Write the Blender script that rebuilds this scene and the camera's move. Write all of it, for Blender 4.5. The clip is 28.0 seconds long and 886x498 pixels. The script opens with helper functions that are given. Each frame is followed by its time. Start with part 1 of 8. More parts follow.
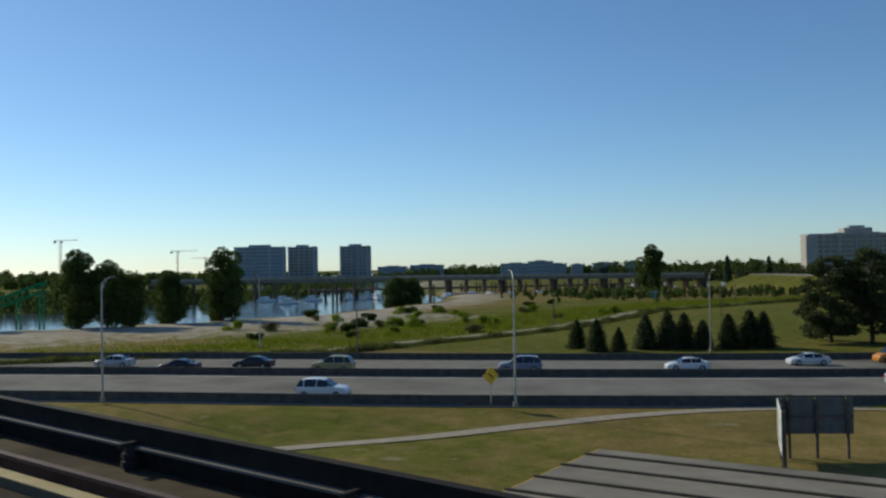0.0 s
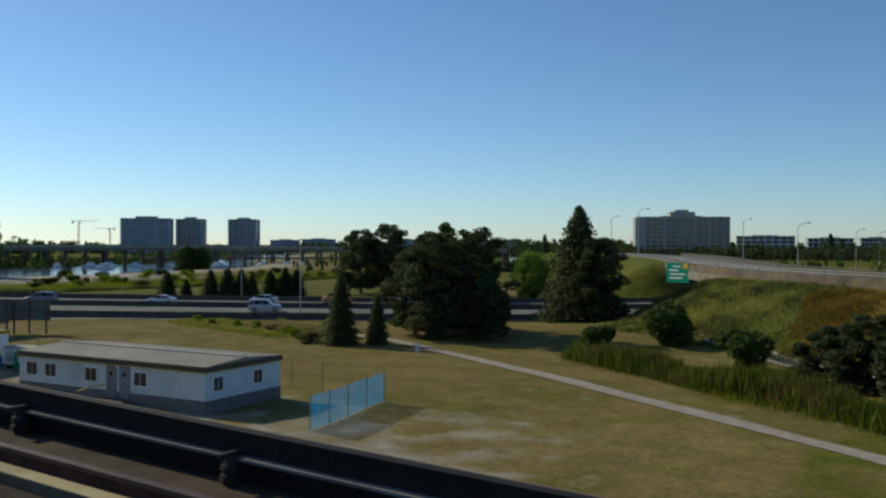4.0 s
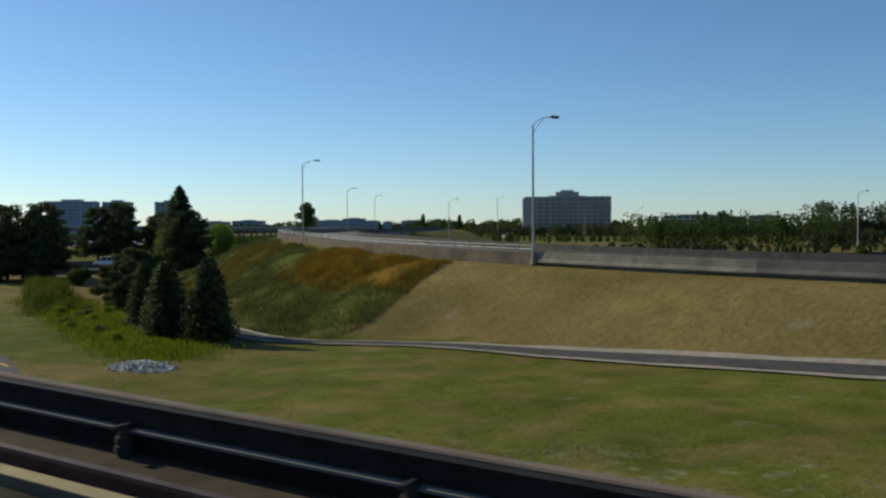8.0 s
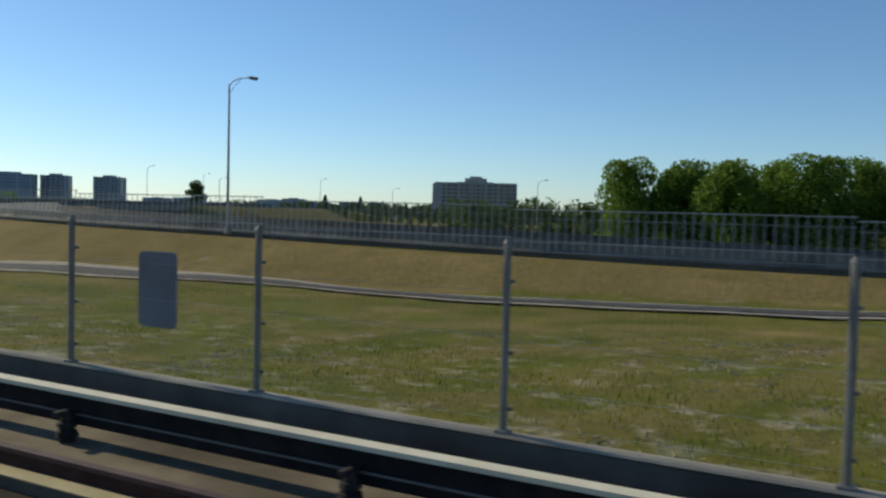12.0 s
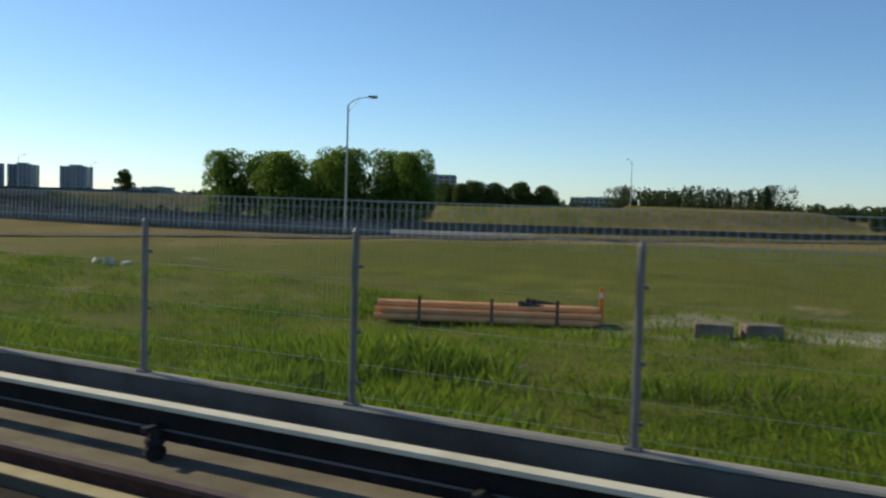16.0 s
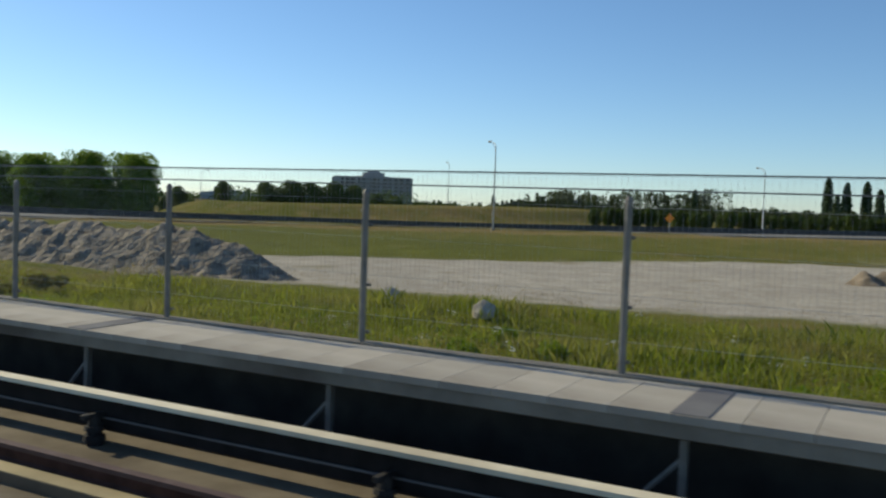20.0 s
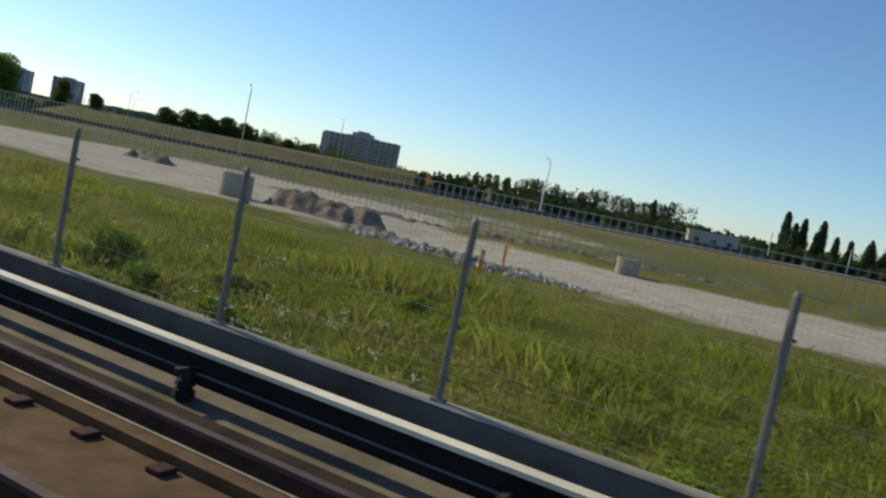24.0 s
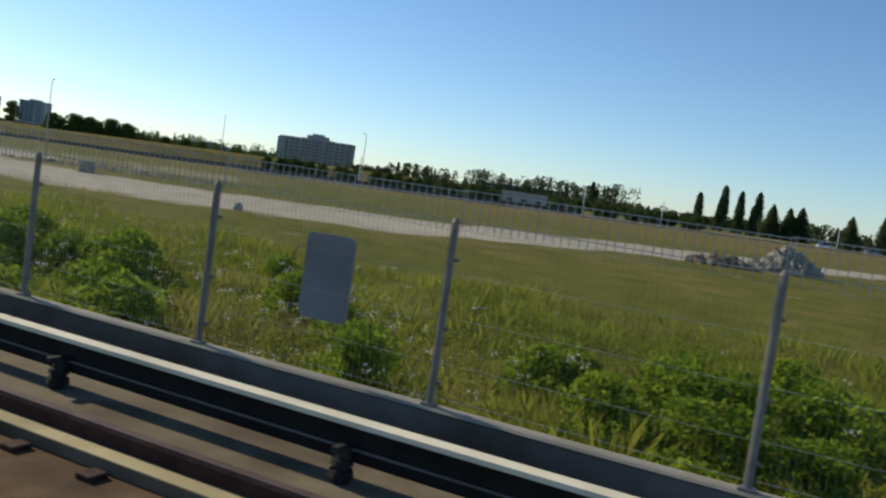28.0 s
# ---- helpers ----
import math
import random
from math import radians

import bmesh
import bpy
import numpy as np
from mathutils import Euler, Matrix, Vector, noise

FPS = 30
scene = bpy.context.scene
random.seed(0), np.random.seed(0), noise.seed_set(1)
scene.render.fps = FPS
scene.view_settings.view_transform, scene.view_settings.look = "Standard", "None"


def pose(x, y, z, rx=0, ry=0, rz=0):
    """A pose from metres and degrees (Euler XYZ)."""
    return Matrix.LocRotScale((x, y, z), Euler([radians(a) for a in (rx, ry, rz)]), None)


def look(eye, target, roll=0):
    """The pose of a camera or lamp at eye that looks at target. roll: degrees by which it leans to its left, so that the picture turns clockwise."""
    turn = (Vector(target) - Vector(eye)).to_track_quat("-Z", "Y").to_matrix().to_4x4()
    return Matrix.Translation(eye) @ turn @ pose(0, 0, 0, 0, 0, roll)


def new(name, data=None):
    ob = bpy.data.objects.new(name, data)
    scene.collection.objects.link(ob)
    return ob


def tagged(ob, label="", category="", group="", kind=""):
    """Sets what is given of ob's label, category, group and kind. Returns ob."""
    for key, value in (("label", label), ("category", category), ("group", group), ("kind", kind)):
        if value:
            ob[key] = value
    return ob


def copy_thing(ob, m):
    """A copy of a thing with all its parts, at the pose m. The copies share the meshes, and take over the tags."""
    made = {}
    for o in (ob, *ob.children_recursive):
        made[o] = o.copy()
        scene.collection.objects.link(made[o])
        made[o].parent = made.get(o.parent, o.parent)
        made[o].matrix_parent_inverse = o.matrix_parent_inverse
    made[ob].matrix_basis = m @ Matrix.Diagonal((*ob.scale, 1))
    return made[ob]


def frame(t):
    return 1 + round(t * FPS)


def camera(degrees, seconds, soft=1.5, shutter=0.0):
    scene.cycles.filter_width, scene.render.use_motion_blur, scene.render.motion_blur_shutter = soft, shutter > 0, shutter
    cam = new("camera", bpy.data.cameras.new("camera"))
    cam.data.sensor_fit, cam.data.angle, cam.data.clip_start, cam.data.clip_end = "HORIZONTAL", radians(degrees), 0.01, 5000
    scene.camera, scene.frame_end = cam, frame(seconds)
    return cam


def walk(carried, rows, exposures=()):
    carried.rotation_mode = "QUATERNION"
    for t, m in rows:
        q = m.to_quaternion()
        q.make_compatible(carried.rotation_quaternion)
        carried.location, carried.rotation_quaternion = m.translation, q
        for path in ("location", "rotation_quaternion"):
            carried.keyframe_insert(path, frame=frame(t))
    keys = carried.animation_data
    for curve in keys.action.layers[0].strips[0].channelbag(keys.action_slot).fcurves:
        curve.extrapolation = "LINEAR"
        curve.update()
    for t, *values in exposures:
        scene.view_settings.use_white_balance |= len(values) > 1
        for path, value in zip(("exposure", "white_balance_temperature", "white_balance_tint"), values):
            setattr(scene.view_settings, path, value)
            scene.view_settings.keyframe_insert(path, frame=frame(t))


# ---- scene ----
cam = camera(52.7, 28.0, soft=2.4, shutter=0.06)
PATH = [
    (0, (0.00, 0.00, 8.60), (-5.946, 8.038, 8.798), -1.02),
    (0.5, (9.94, 0.00, 8.34), (4.010, 8.057, 8.560), -0.80),
    (1, (19.86, 0.02, 8.08), (13.973, 8.101, 8.319), -0.84),
    (1.5, (29.77, 0.05, 7.82), (23.995, 8.208, 8.023), -0.55),
    (2, (39.67, 0.09, 7.55), (34.011, 8.337, 7.727), -0.52),
    (2.5, (49.51, 0.14, 7.27), (43.948, 8.452, 7.387), -0.11),
    (3, (59.30, 0.21, 7.00), (53.772, 8.543, 7.041), -0.24),
    (3.5, (69.01, 0.28, 6.72), (63.514, 8.640, 6.698), -0.02),
    (5.5, (106.82, 0.70, 5.61), (101.451, 9.130, 5.439), -0.17),
    (6, (115.97, 0.83, 5.34), (110.632, 9.282, 5.132), -0.27),
    (6.5, (125.00, 0.97, 5.07), (119.712, 9.455, 4.860), -0.38),
    (7, (133.93, 1.13, 4.80), (128.669, 9.630, 4.589), -0.42),
    (7.5, (142.76, 1.30, 4.55), (137.507, 9.809, 4.320), -0.28),
    (8, (151.49, 1.50, 4.31), (146.246, 10.013, 4.045), -0.29),
    (8.5, (160.12, 1.73, 4.08), (154.874, 10.237, 3.767), -0.43),
    (9, (168.65, 1.99, 3.88), (163.415, 10.502, 3.529), -0.34),
    (9.5, (177.06, 2.27, 3.69), (171.858, 10.800, 3.329), -0.15),
    (10, (185.38, 2.58, 3.53), (180.187, 11.117, 3.146), 0.25),
    (10.5, (193.59, 2.90, 3.38), (188.405, 11.449, 2.997), 0.83),
    (11, (201.69, 3.24, 3.25), (196.554, 11.814, 2.873), 1.55),
    (11.5, (209.70, 3.59, 3.14), (204.573, 12.167, 2.705), 1.43),
    (12, (217.60, 3.94, 3.04), (212.528, 12.550, 2.610), 1.41),
    (12.5, (225.38, 4.29, 2.97), (220.319, 12.905, 2.550), 1.60),
    (14.5, (255.27, 5.67, 2.81), (250.211, 14.284, 2.325), 1.30),
    (15, (262.44, 6.02, 2.79), (257.377, 14.622, 2.281), 1.66),
    (15.5, (269.50, 6.36, 2.78), (264.417, 14.953, 2.267), 1.34),
    (16, (276.45, 6.70, 2.78), (271.358, 15.291, 2.262), 1.79),
    (16.5, (283.29, 7.04, 2.77), (278.195, 15.632, 2.264), 2.05),
    (17, (290.01, 7.38, 2.77), (284.924, 15.969, 2.241), 2.08),
    (17.5, (296.63, 7.71, 2.77), (291.528, 16.292, 2.243), 2.09),
    (18, (303.14, 8.03, 2.77), (298.019, 16.601, 2.241), 2.18),
    (18.5, (309.56, 8.34, 2.77), (304.419, 16.907, 2.267), 2.31),
    (19, (315.87, 8.64, 2.77), (310.722, 17.197, 2.284), 2.32),
    (19.5, (322.10, 8.92, 2.77), (316.939, 17.475, 2.296), 1.88),
    (20, (328.24, 9.19, 2.77), (323.076, 17.742, 2.293), 2.06),
    (20.5, (334.30, 9.44, 2.77), (329.145, 18.001, 2.278), 2.24),
    (22.5, (357.94, 10.40, 2.77), (352.797, 18.953, 2.218), 2.88),
    (23, (363.71, 10.62, 2.78), (358.468, 19.114, 2.139), 3.64),
    (23.5, (369.42, 10.84, 2.78), (364.051, 19.257, 2.126), 4.41),
    (24, (375.07, 11.07, 2.78), (369.779, 19.523, 2.037), 11.77),
    (24.5, (380.66, 11.31, 2.79), (374.974, 19.517, 2.301), 7.69),
    (25, (386.19, 11.56, 2.80), (380.873, 20.028, 2.677), 7.55),
    (25.5, (391.65, 11.83, 2.81), (386.451, 20.374, 2.579), 7.75),
    (26, (397.05, 12.14, 2.83), (391.893, 20.703, 2.504), 7.56),
    (26.5, (402.38, 12.48, 2.85), (397.247, 21.050, 2.471), 7.87),
    (27, (407.80, 12.86, 2.87), (402.698, 21.444, 2.362), 9.69),
    (27.5, (412.89, 13.26, 2.90), (407.764, 21.811, 2.160), 9.88),
    (28, (418.06, 13.70, 2.93), (412.773, 22.153, 2.212), 8.32),
]

walk(cam, [(t, look(eye, target, roll)) for t, eye, target, roll in PATH], [(0, -0.02, 5600, 2), (10, 0.0, 5600, 2), (12, 0.12, 5650, 2), (15, 0.24, 5700, 3), (17, 0.29, 5750, 3), (28, 0.3, 5800, 4)])

# ---- light: clear evening sky, low sun ahead on the far left ----
SUN_DIR = Vector((-0.998, 0.06, 0.0)).normalized()
SUN_EL = radians(29)
world = bpy.data.worlds.new("sky")
scene.world = world
world.use_nodes = True
wn, wl = world.node_tree.nodes, world.node_tree.links
wn.clear()
w_out = wn.new("ShaderNodeOutputWorld")
w_bg = wn.new("ShaderNodeBackground")
w_sky = wn.new("ShaderNodeTexSky")
w_sky.sky_type = "NISHITA"
w_sky.sun_disc = False
w_sky.sun_elevation = SUN_EL
w_sky.sun_rotation = math.atan2(SUN_DIR.x, SUN_DIR.y)
w_sky.air_density, w_sky.dust_density, w_sky.ozone_density = 0.85, 0.16, 3.2
w_bg.inputs["Strength"].default_value = 0.092
wl.new(w_sky.outputs[0], w_bg.inputs[0])
wl.new(w_bg.outputs[0], w_out.inputs[0])
sun = new("sun", bpy.data.lights.new("sun", "SUN"))
sun.data.energy, sun.data.angle, sun.data.color = 3.45, radians(1.6), (1.0, 0.82, 0.54)
sun_to = SUN_DIR * math.cos(SUN_EL) + Vector((0, 0, math.sin(SUN_EL)))
sun.matrix_world = look(sun_to * 50, (0, 0, 0))

# ---- materials ----
def surface(name, a, b, scale=3.0, rough=0.8, metal=0.0, bump=0.2, fine=40.0, spec=0.2, leafy=0.0, c=None, cscale=0.3, island=0.0, depth=0.02):
    """A procedural surface: two colours by noise, a slower stain c, fine grain and relief."""
    m = bpy.data.materials.new(name)
    m.use_nodes = True
    n, l = m.node_tree.nodes, m.node_tree.links
    bsdf = n["Principled BSDF"]
    co = n.new("ShaderNodeTexCoord")
    t1 = n.new("ShaderNodeTexNoise")
    t1.inputs["Scale"].default_value, t1.inputs["Detail"].default_value = scale, 5
    l.new(co.outputs["Object"], t1.inputs["Vector"])
    r1 = n.new("ShaderNodeValToRGB")
    r1.color_ramp.elements[0].position, r1.color_ramp.elements[1].position = 0.32, 0.68
    r1.color_ramp.elements[0].color, r1.color_ramp.elements[1].color = (*a, 1), (*b, 1)
    l.new(t1.outputs["Fac"], r1.inputs[0])
    col = r1.outputs[0]
    if c:
        t2 = n.new("ShaderNodeTexNoise")
        t2.inputs["Scale"].default_value, t2.inputs["Detail"].default_value = cscale, 6
        l.new(co.outputs["Object"], t2.inputs["Vector"])
        r2 = n.new("ShaderNodeValToRGB")
        r2.color_ramp.elements[0].position, r2.color_ramp.elements[1].position = 0.5, 0.7
        l.new(t2.outputs["Fac"], r2.inputs[0])
        mx = n.new("ShaderNodeMix")
        mx.data_type = "RGBA"
        l.new(r2.outputs[0], mx.inputs[0]), l.new(col, mx.inputs[6])
        mx.inputs[7].default_value = (*c, 1)
        col = mx.outputs[2]
    hsv = n.new("ShaderNodeHueSaturation")
    l.new(col, hsv.inputs["Color"])
    rnd = n.new("ShaderNodeObjectInfo").outputs["Random"]
    if island:
        rnd = n.new("ShaderNodeNewGeometry").outputs["Random Per Island"]
    mr = n.new("ShaderNodeMapRange")
    k = island or 0.12
    mr.inputs[3].default_value, mr.inputs[4].default_value = 1 - k, 1 + k
    l.new(rnd, mr.inputs[0]), l.new(mr.outputs[0], hsv.inputs["Value"])
    l.new(hsv.outputs[0], bsdf.inputs["Base Color"])
    bsdf.inputs["Roughness"].default_value, bsdf.inputs["Metallic"].default_value = rough, metal
    bsdf.inputs["Specular IOR Level"].default_value = spec
    if bump:
        t3 = n.new("ShaderNodeTexNoise")
        t3.inputs["Scale"].default_value, t3.inputs["Detail"].default_value = fine, 3
        l.new(co.outputs["Object"], t3.inputs["Vector"])
        bp = n.new("ShaderNodeBump")
        bp.inputs["Strength"].default_value, bp.inputs["Distance"].default_value = bump, depth
        l.new(t3.outputs["Fac"], bp.inputs["Height"]), l.new(bp.outputs[0], bsdf.inputs["Normal"])
    if leafy:
        tr = n.new("ShaderNodeBsdfTranslucent")
        sh = n.new("ShaderNodeMixShader")
        sh.inputs[0].default_value = leafy
        l.new(hsv.outputs[0], tr.inputs[0])
        l.new(bsdf.outputs[0], sh.inputs[1]), l.new(tr.outputs[0], sh.inputs[2])
        l.new(sh.outputs[0], n["Material Output"].inputs[0])
    return m


M_CONC = surface("concrete", (0.31, 0.272, 0.205), (0.42, 0.37, 0.29), 2.0, 0.9, c=(0.23, 0.2, 0.15), cscale=0.5)
M_CONC_DARK = surface("weathered concrete", (0.19, 0.165, 0.125), (0.28, 0.245, 0.19), 2.5, 0.92, c=(0.12, 0.1, 0.075), cscale=0.7)
M_DECK = surface("stained guideway deck", (0.03, 0.026, 0.022), (0.06, 0.052, 0.043), 2.0, 0.95, c=(0.02, 0.018, 0.015), cscale=0.6, spec=0.1)
M_PARAPET = surface("brown-grey parapet concrete", (0.15, 0.115, 0.08), (0.23, 0.18, 0.13), 1.2, 0.9, c=(0.1, 0.085, 0.07), cscale=0.3)
# The parapet's shaded inner face is put into this near-black colour
M_PARAPETSHADE = surface("shade-dark parapet concrete", (0.022, 0.02, 0.018), (0.045, 0.04, 0.035), 1.5, 0.95, c=(0.015, 0.013, 0.012), cscale=0.5, spec=0.1)
M_WALLDARK = surface("weathered wall concrete", (0.13, 0.12, 0.1), (0.2, 0.185, 0.155), 1.6, 0.95, c=(0.09, 0.08, 0.065), cscale=0.7, spec=0.15)
# Shade under the walkway slab is put into this near-black colour
M_UNDERSHADE = surface("under-slab shade", (0.035, 0.031, 0.028), (0.065, 0.058, 0.05), 2.0, 0.95, spec=0.1)
M_TRACKSLAB = surface("brown-stained slab", (0.15, 0.12, 0.078), (0.225, 0.185, 0.125), 2.2, 0.92, c=(0.085, 0.065, 0.042), cscale=0.6, spec=0.15)
# Darker copy of the brown slab, with the parapet's shade in its colour
M_DECKSLAB = surface("brown deck slab with parapet shade", (0.06, 0.046, 0.03), (0.1, 0.078, 0.052), 2.2, 0.95, c=(0.035, 0.027, 0.018), cscale=0.6, spec=0.1)
# Sunlight on the plinth top is put into this cream tone
M_COVERDULL = surface("sunlit plinth cream", (0.42, 0.34, 0.17), (0.54, 0.44, 0.25), 3.0, 0.8, c=(0.3, 0.24, 0.13), cscale=0.7)
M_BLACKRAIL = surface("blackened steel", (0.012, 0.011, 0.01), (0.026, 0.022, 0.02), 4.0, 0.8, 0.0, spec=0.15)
M_SLAB = surface("platform slab", (0.4, 0.355, 0.285), (0.5, 0.45, 0.37), 1.5, 0.9, c=(0.3, 0.26, 0.205), cscale=0.8, spec=0.2)
M_PALECONC = surface("chalky patched concrete", (0.4, 0.37, 0.31), (0.5, 0.465, 0.4), 2.0, 0.9)
M_RUST = surface("rusty track bed", (0.11, 0.068, 0.034), (0.17, 0.11, 0.06), 4.0, 0.95, c=(0.075, 0.05, 0.03), cscale=0.9, spec=0.1)
M_BED = surface("stained track bed", (0.022, 0.018, 0.014), (0.05, 0.038, 0.028), 3.0, 0.95, c=(0.08, 0.06, 0.042), cscale=0.8, spec=0.1)
M_COVER = surface("cream cover board", (0.68, 0.6, 0.43), (0.8, 0.72, 0.54), 3.0, 0.7, c=(0.5, 0.43, 0.3), cscale=0.7)
M_BLACK = surface("dark steel", (0.025, 0.023, 0.022), (0.05, 0.045, 0.04), 6.0, 0.7, 0.2)
M_RAIL = surface("worn rail steel", (0.085, 0.052, 0.045), (0.13, 0.085, 0.075), 5.0, 0.7, 0.2)
M_RAILSIDE = surface("rusted rail", (0.045, 0.022, 0.016), (0.08, 0.04, 0.03), 6.0, 0.85, 0.2)
M_GALV = surface("galvanised steel", (0.4, 0.38, 0.34), (0.52, 0.5, 0.45), 8.0, 0.55, 0.3, 0.1)
M_POST = surface("grey painted post", (0.17, 0.16, 0.14), (0.24, 0.225, 0.2), 8.0, 0.6, 0.2, 0.1)
M_ASPHALT = surface("sunlit asphalt", (0.21, 0.197, 0.172), (0.275, 0.257, 0.225), 0.6, 0.95, c=(0.16, 0.148, 0.128), cscale=0.15, spec=0.08)
M_PATH = surface("pale gravel path", (0.28, 0.24, 0.18), (0.38, 0.33, 0.26), 2.0, 0.95)
M_PATHTAR = surface("tarred path", (0.06, 0.055, 0.05), (0.095, 0.088, 0.078), 2.0, 0.9)
M_PAINT = surface("road paint", (0.62, 0.62, 0.6), (0.75, 0.75, 0.72), 3.0, 0.7)
M_YELLOW = surface("yellow paint", (0.7, 0.42, 0.03), (0.8, 0.5, 0.05), 3.0, 0.6)
# Shade on barrier faces turned from the sun is put into this tone
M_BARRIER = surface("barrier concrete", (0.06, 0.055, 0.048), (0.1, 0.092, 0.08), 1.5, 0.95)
# Greyer copy for the slip road length whose near face is shaded
M_BARRIER_MID = surface("grey barrier concrete", (0.12, 0.11, 0.092), (0.19, 0.175, 0.15), 1.2, 0.9, c=(0.09, 0.082, 0.07), cscale=0.3)
M_BARRIER_PALE = surface("pale barrier concrete", (0.17, 0.15, 0.115), (0.27, 0.24, 0.19), 1.2, 0.9, c=(0.13, 0.115, 0.09), cscale=0.4)
M_WATER = surface("river water", (0.03, 0.05, 0.07), (0.05, 0.07, 0.09), 0.02, 0.12, 0.0, 0.5, 0.6, spec=0.6)
M_WALLWHITE = surface("white siding", (0.62, 0.66, 0.66), (0.72, 0.74, 0.73), 1.0, 0.6, c=(0.55, 0.57, 0.56), cscale=0.5)
M_SKIRT = surface("grey skirting", (0.13, 0.12, 0.12), (0.18, 0.17, 0.16), 2.0, 0.8)
M_ROOFGREY = surface("grey membrane roof", (0.22, 0.195, 0.155), (0.3, 0.265, 0.215), 0.6, 0.85, c=(0.17, 0.15, 0.12), cscale=0.3)
M_ROOFPALE = surface("pale sheet roof", (0.38, 0.35, 0.3), (0.5, 0.465, 0.4), 0.5, 0.7, c=(0.3, 0.27, 0.22), cscale=0.3)
M_FASCIA = surface("ochre fascia", (0.42, 0.25, 0.04), (0.52, 0.33, 0.06), 2.0, 0.6)
M_FASCIA_DARK = surface("dark brown fascia", (0.07, 0.06, 0.045), (0.11, 0.09, 0.06), 2.0, 0.7)
M_WINDOW = surface("dark window glass", (0.012, 0.015, 0.02), (0.03, 0.035, 0.04), 1.0, 0.08, 0.0, 0.0, spec=0.7)
M_WHITE = surface("white enamel", (0.72, 0.72, 0.7), (0.8, 0.8, 0.78), 2.0, 0.45)
M_GREYDOOR = surface("grey door paint", (0.2, 0.2, 0.2), (0.26, 0.26, 0.26), 2.0, 0.6)
M_GREEN = surface("green enamel", (0.02, 0.2, 0.07), (0.03, 0.28, 0.1), 2.0, 0.5)
M_SIGNGREEN = surface("green sign sheet", (0.01, 0.24, 0.14), (0.015, 0.3, 0.18), 1.0, 0.4)
M_BLUE = surface("blue plastic", (0.03, 0.18, 0.45), (0.04, 0.25, 0.55), 2.0, 0.5)
M_ORANGE = surface("orange plastic pipe", (0.68, 0.3, 0.1), (0.8, 0.42, 0.18), 2.0, 0.5)
M_ORANGESIGN = surface("orange sign sheet", (0.8, 0.25, 0.02), (0.85, 0.3, 0.03), 2.0, 0.5)
M_SIGNBACK = surface("grey sign back", (0.2, 0.2, 0.21), (0.26, 0.26, 0.27), 2.0, 0.6, 0.2)
M_CABINET = surface("pale grey cabinet", (0.33, 0.335, 0.33), (0.41, 0.415, 0.41), 1.5, 0.5, 0.1)
M_WOOD = surface("old timber", (0.10, 0.075, 0.055), (0.18, 0.14, 0.1), 3.0, 0.9)
M_PANEL = surface("grey weathered plywood", (0.13, 0.12, 0.11), (0.19, 0.18, 0.17), 1.2, 0.85)
M_BARK = surface("bark", (0.06, 0.045, 0.035), (0.12, 0.09, 0.07), 6.0, 0.95, bump=0.6, fine=15)
M_MULCH = surface("brown soil and needles", (0.13, 0.1, 0.055), (0.22, 0.175, 0.1), 2.0, 0.98, bump=0.6, c=(0.16, 0.15, 0.06), cscale=0.4, spec=0.03)
M_DIRT = surface("excavated soil", (0.12, 0.102, 0.078), (0.31, 0.265, 0.205), 2.4, 0.98, bump=1.0, fine=3.2, c=(0.2, 0.17, 0.13), cscale=0.5, depth=0.3)
M_ROCKPALE = surface("white broken stone", (0.42, 0.38, 0.32), (0.66, 0.62, 0.54), 2.0, 0.9, bump=0.5, fine=8, island=0.25)
M_ROCK = surface("pale rubble stone", (0.22, 0.195, 0.155), (0.36, 0.325, 0.265), 2.0, 0.9, bump=0.5, fine=8, island=0.25)
M_RUBBLEDARK = surface("brown rubble", (0.13, 0.1, 0.065), (0.27, 0.215, 0.15), 2.0, 0.95, bump=0.5, fine=8, island=0.3)
M_LEAF = surface("broad leaves", (0.065, 0.095, 0.024), (0.125, 0.165, 0.045), 0.12, 0.8, bump=0, leafy=0.4, island=0.2, spec=0.05)
M_LEAF_BRIGHT = surface("sunny maple leaves", (0.1, 0.17, 0.018), (0.19, 0.27, 0.04), 0.35, 0.6, bump=0, leafy=0.5, island=0.35)
M_LEAF_GREY = surface("poplar leaves", (0.05, 0.08, 0.03), (0.1, 0.14, 0.06), 0.8, 0.6, bump=0, leafy=0.35, island=0.35)
M_NEEDLE = surface("dark conifer needles", (0.05, 0.065, 0.024), (0.1, 0.12, 0.046), 0.5, 0.7, bump=0, leafy=0.42, island=0.4)
M_BUSH = surface("shrub leaves", (0.15, 0.22, 0.015), (0.28, 0.34, 0.03), 1.0, 0.85, bump=0, leafy=0.5, spec=0.05, island=0.4)
M_OLIVE = surface("dry shrub leaves", (0.12, 0.12, 0.03), (0.2, 0.17, 0.05), 1.0, 0.7, bump=0, leafy=0.3, island=0.35)
M_BLADE = surface("tall green grass", (0.17, 0.205, 0.02), (0.31, 0.31, 0.05), 0.45, 0.85, bump=0, leafy=0.5, island=0.15, c=(0.25, 0.21, 0.07), cscale=0.3, spec=0.03)
M_BLADE_DARK = surface("deep green grass", (0.1, 0.135, 0.009), (0.2, 0.225, 0.018), 0.6, 0.85, bump=0, leafy=0.5, island=0.16, spec=0.03)
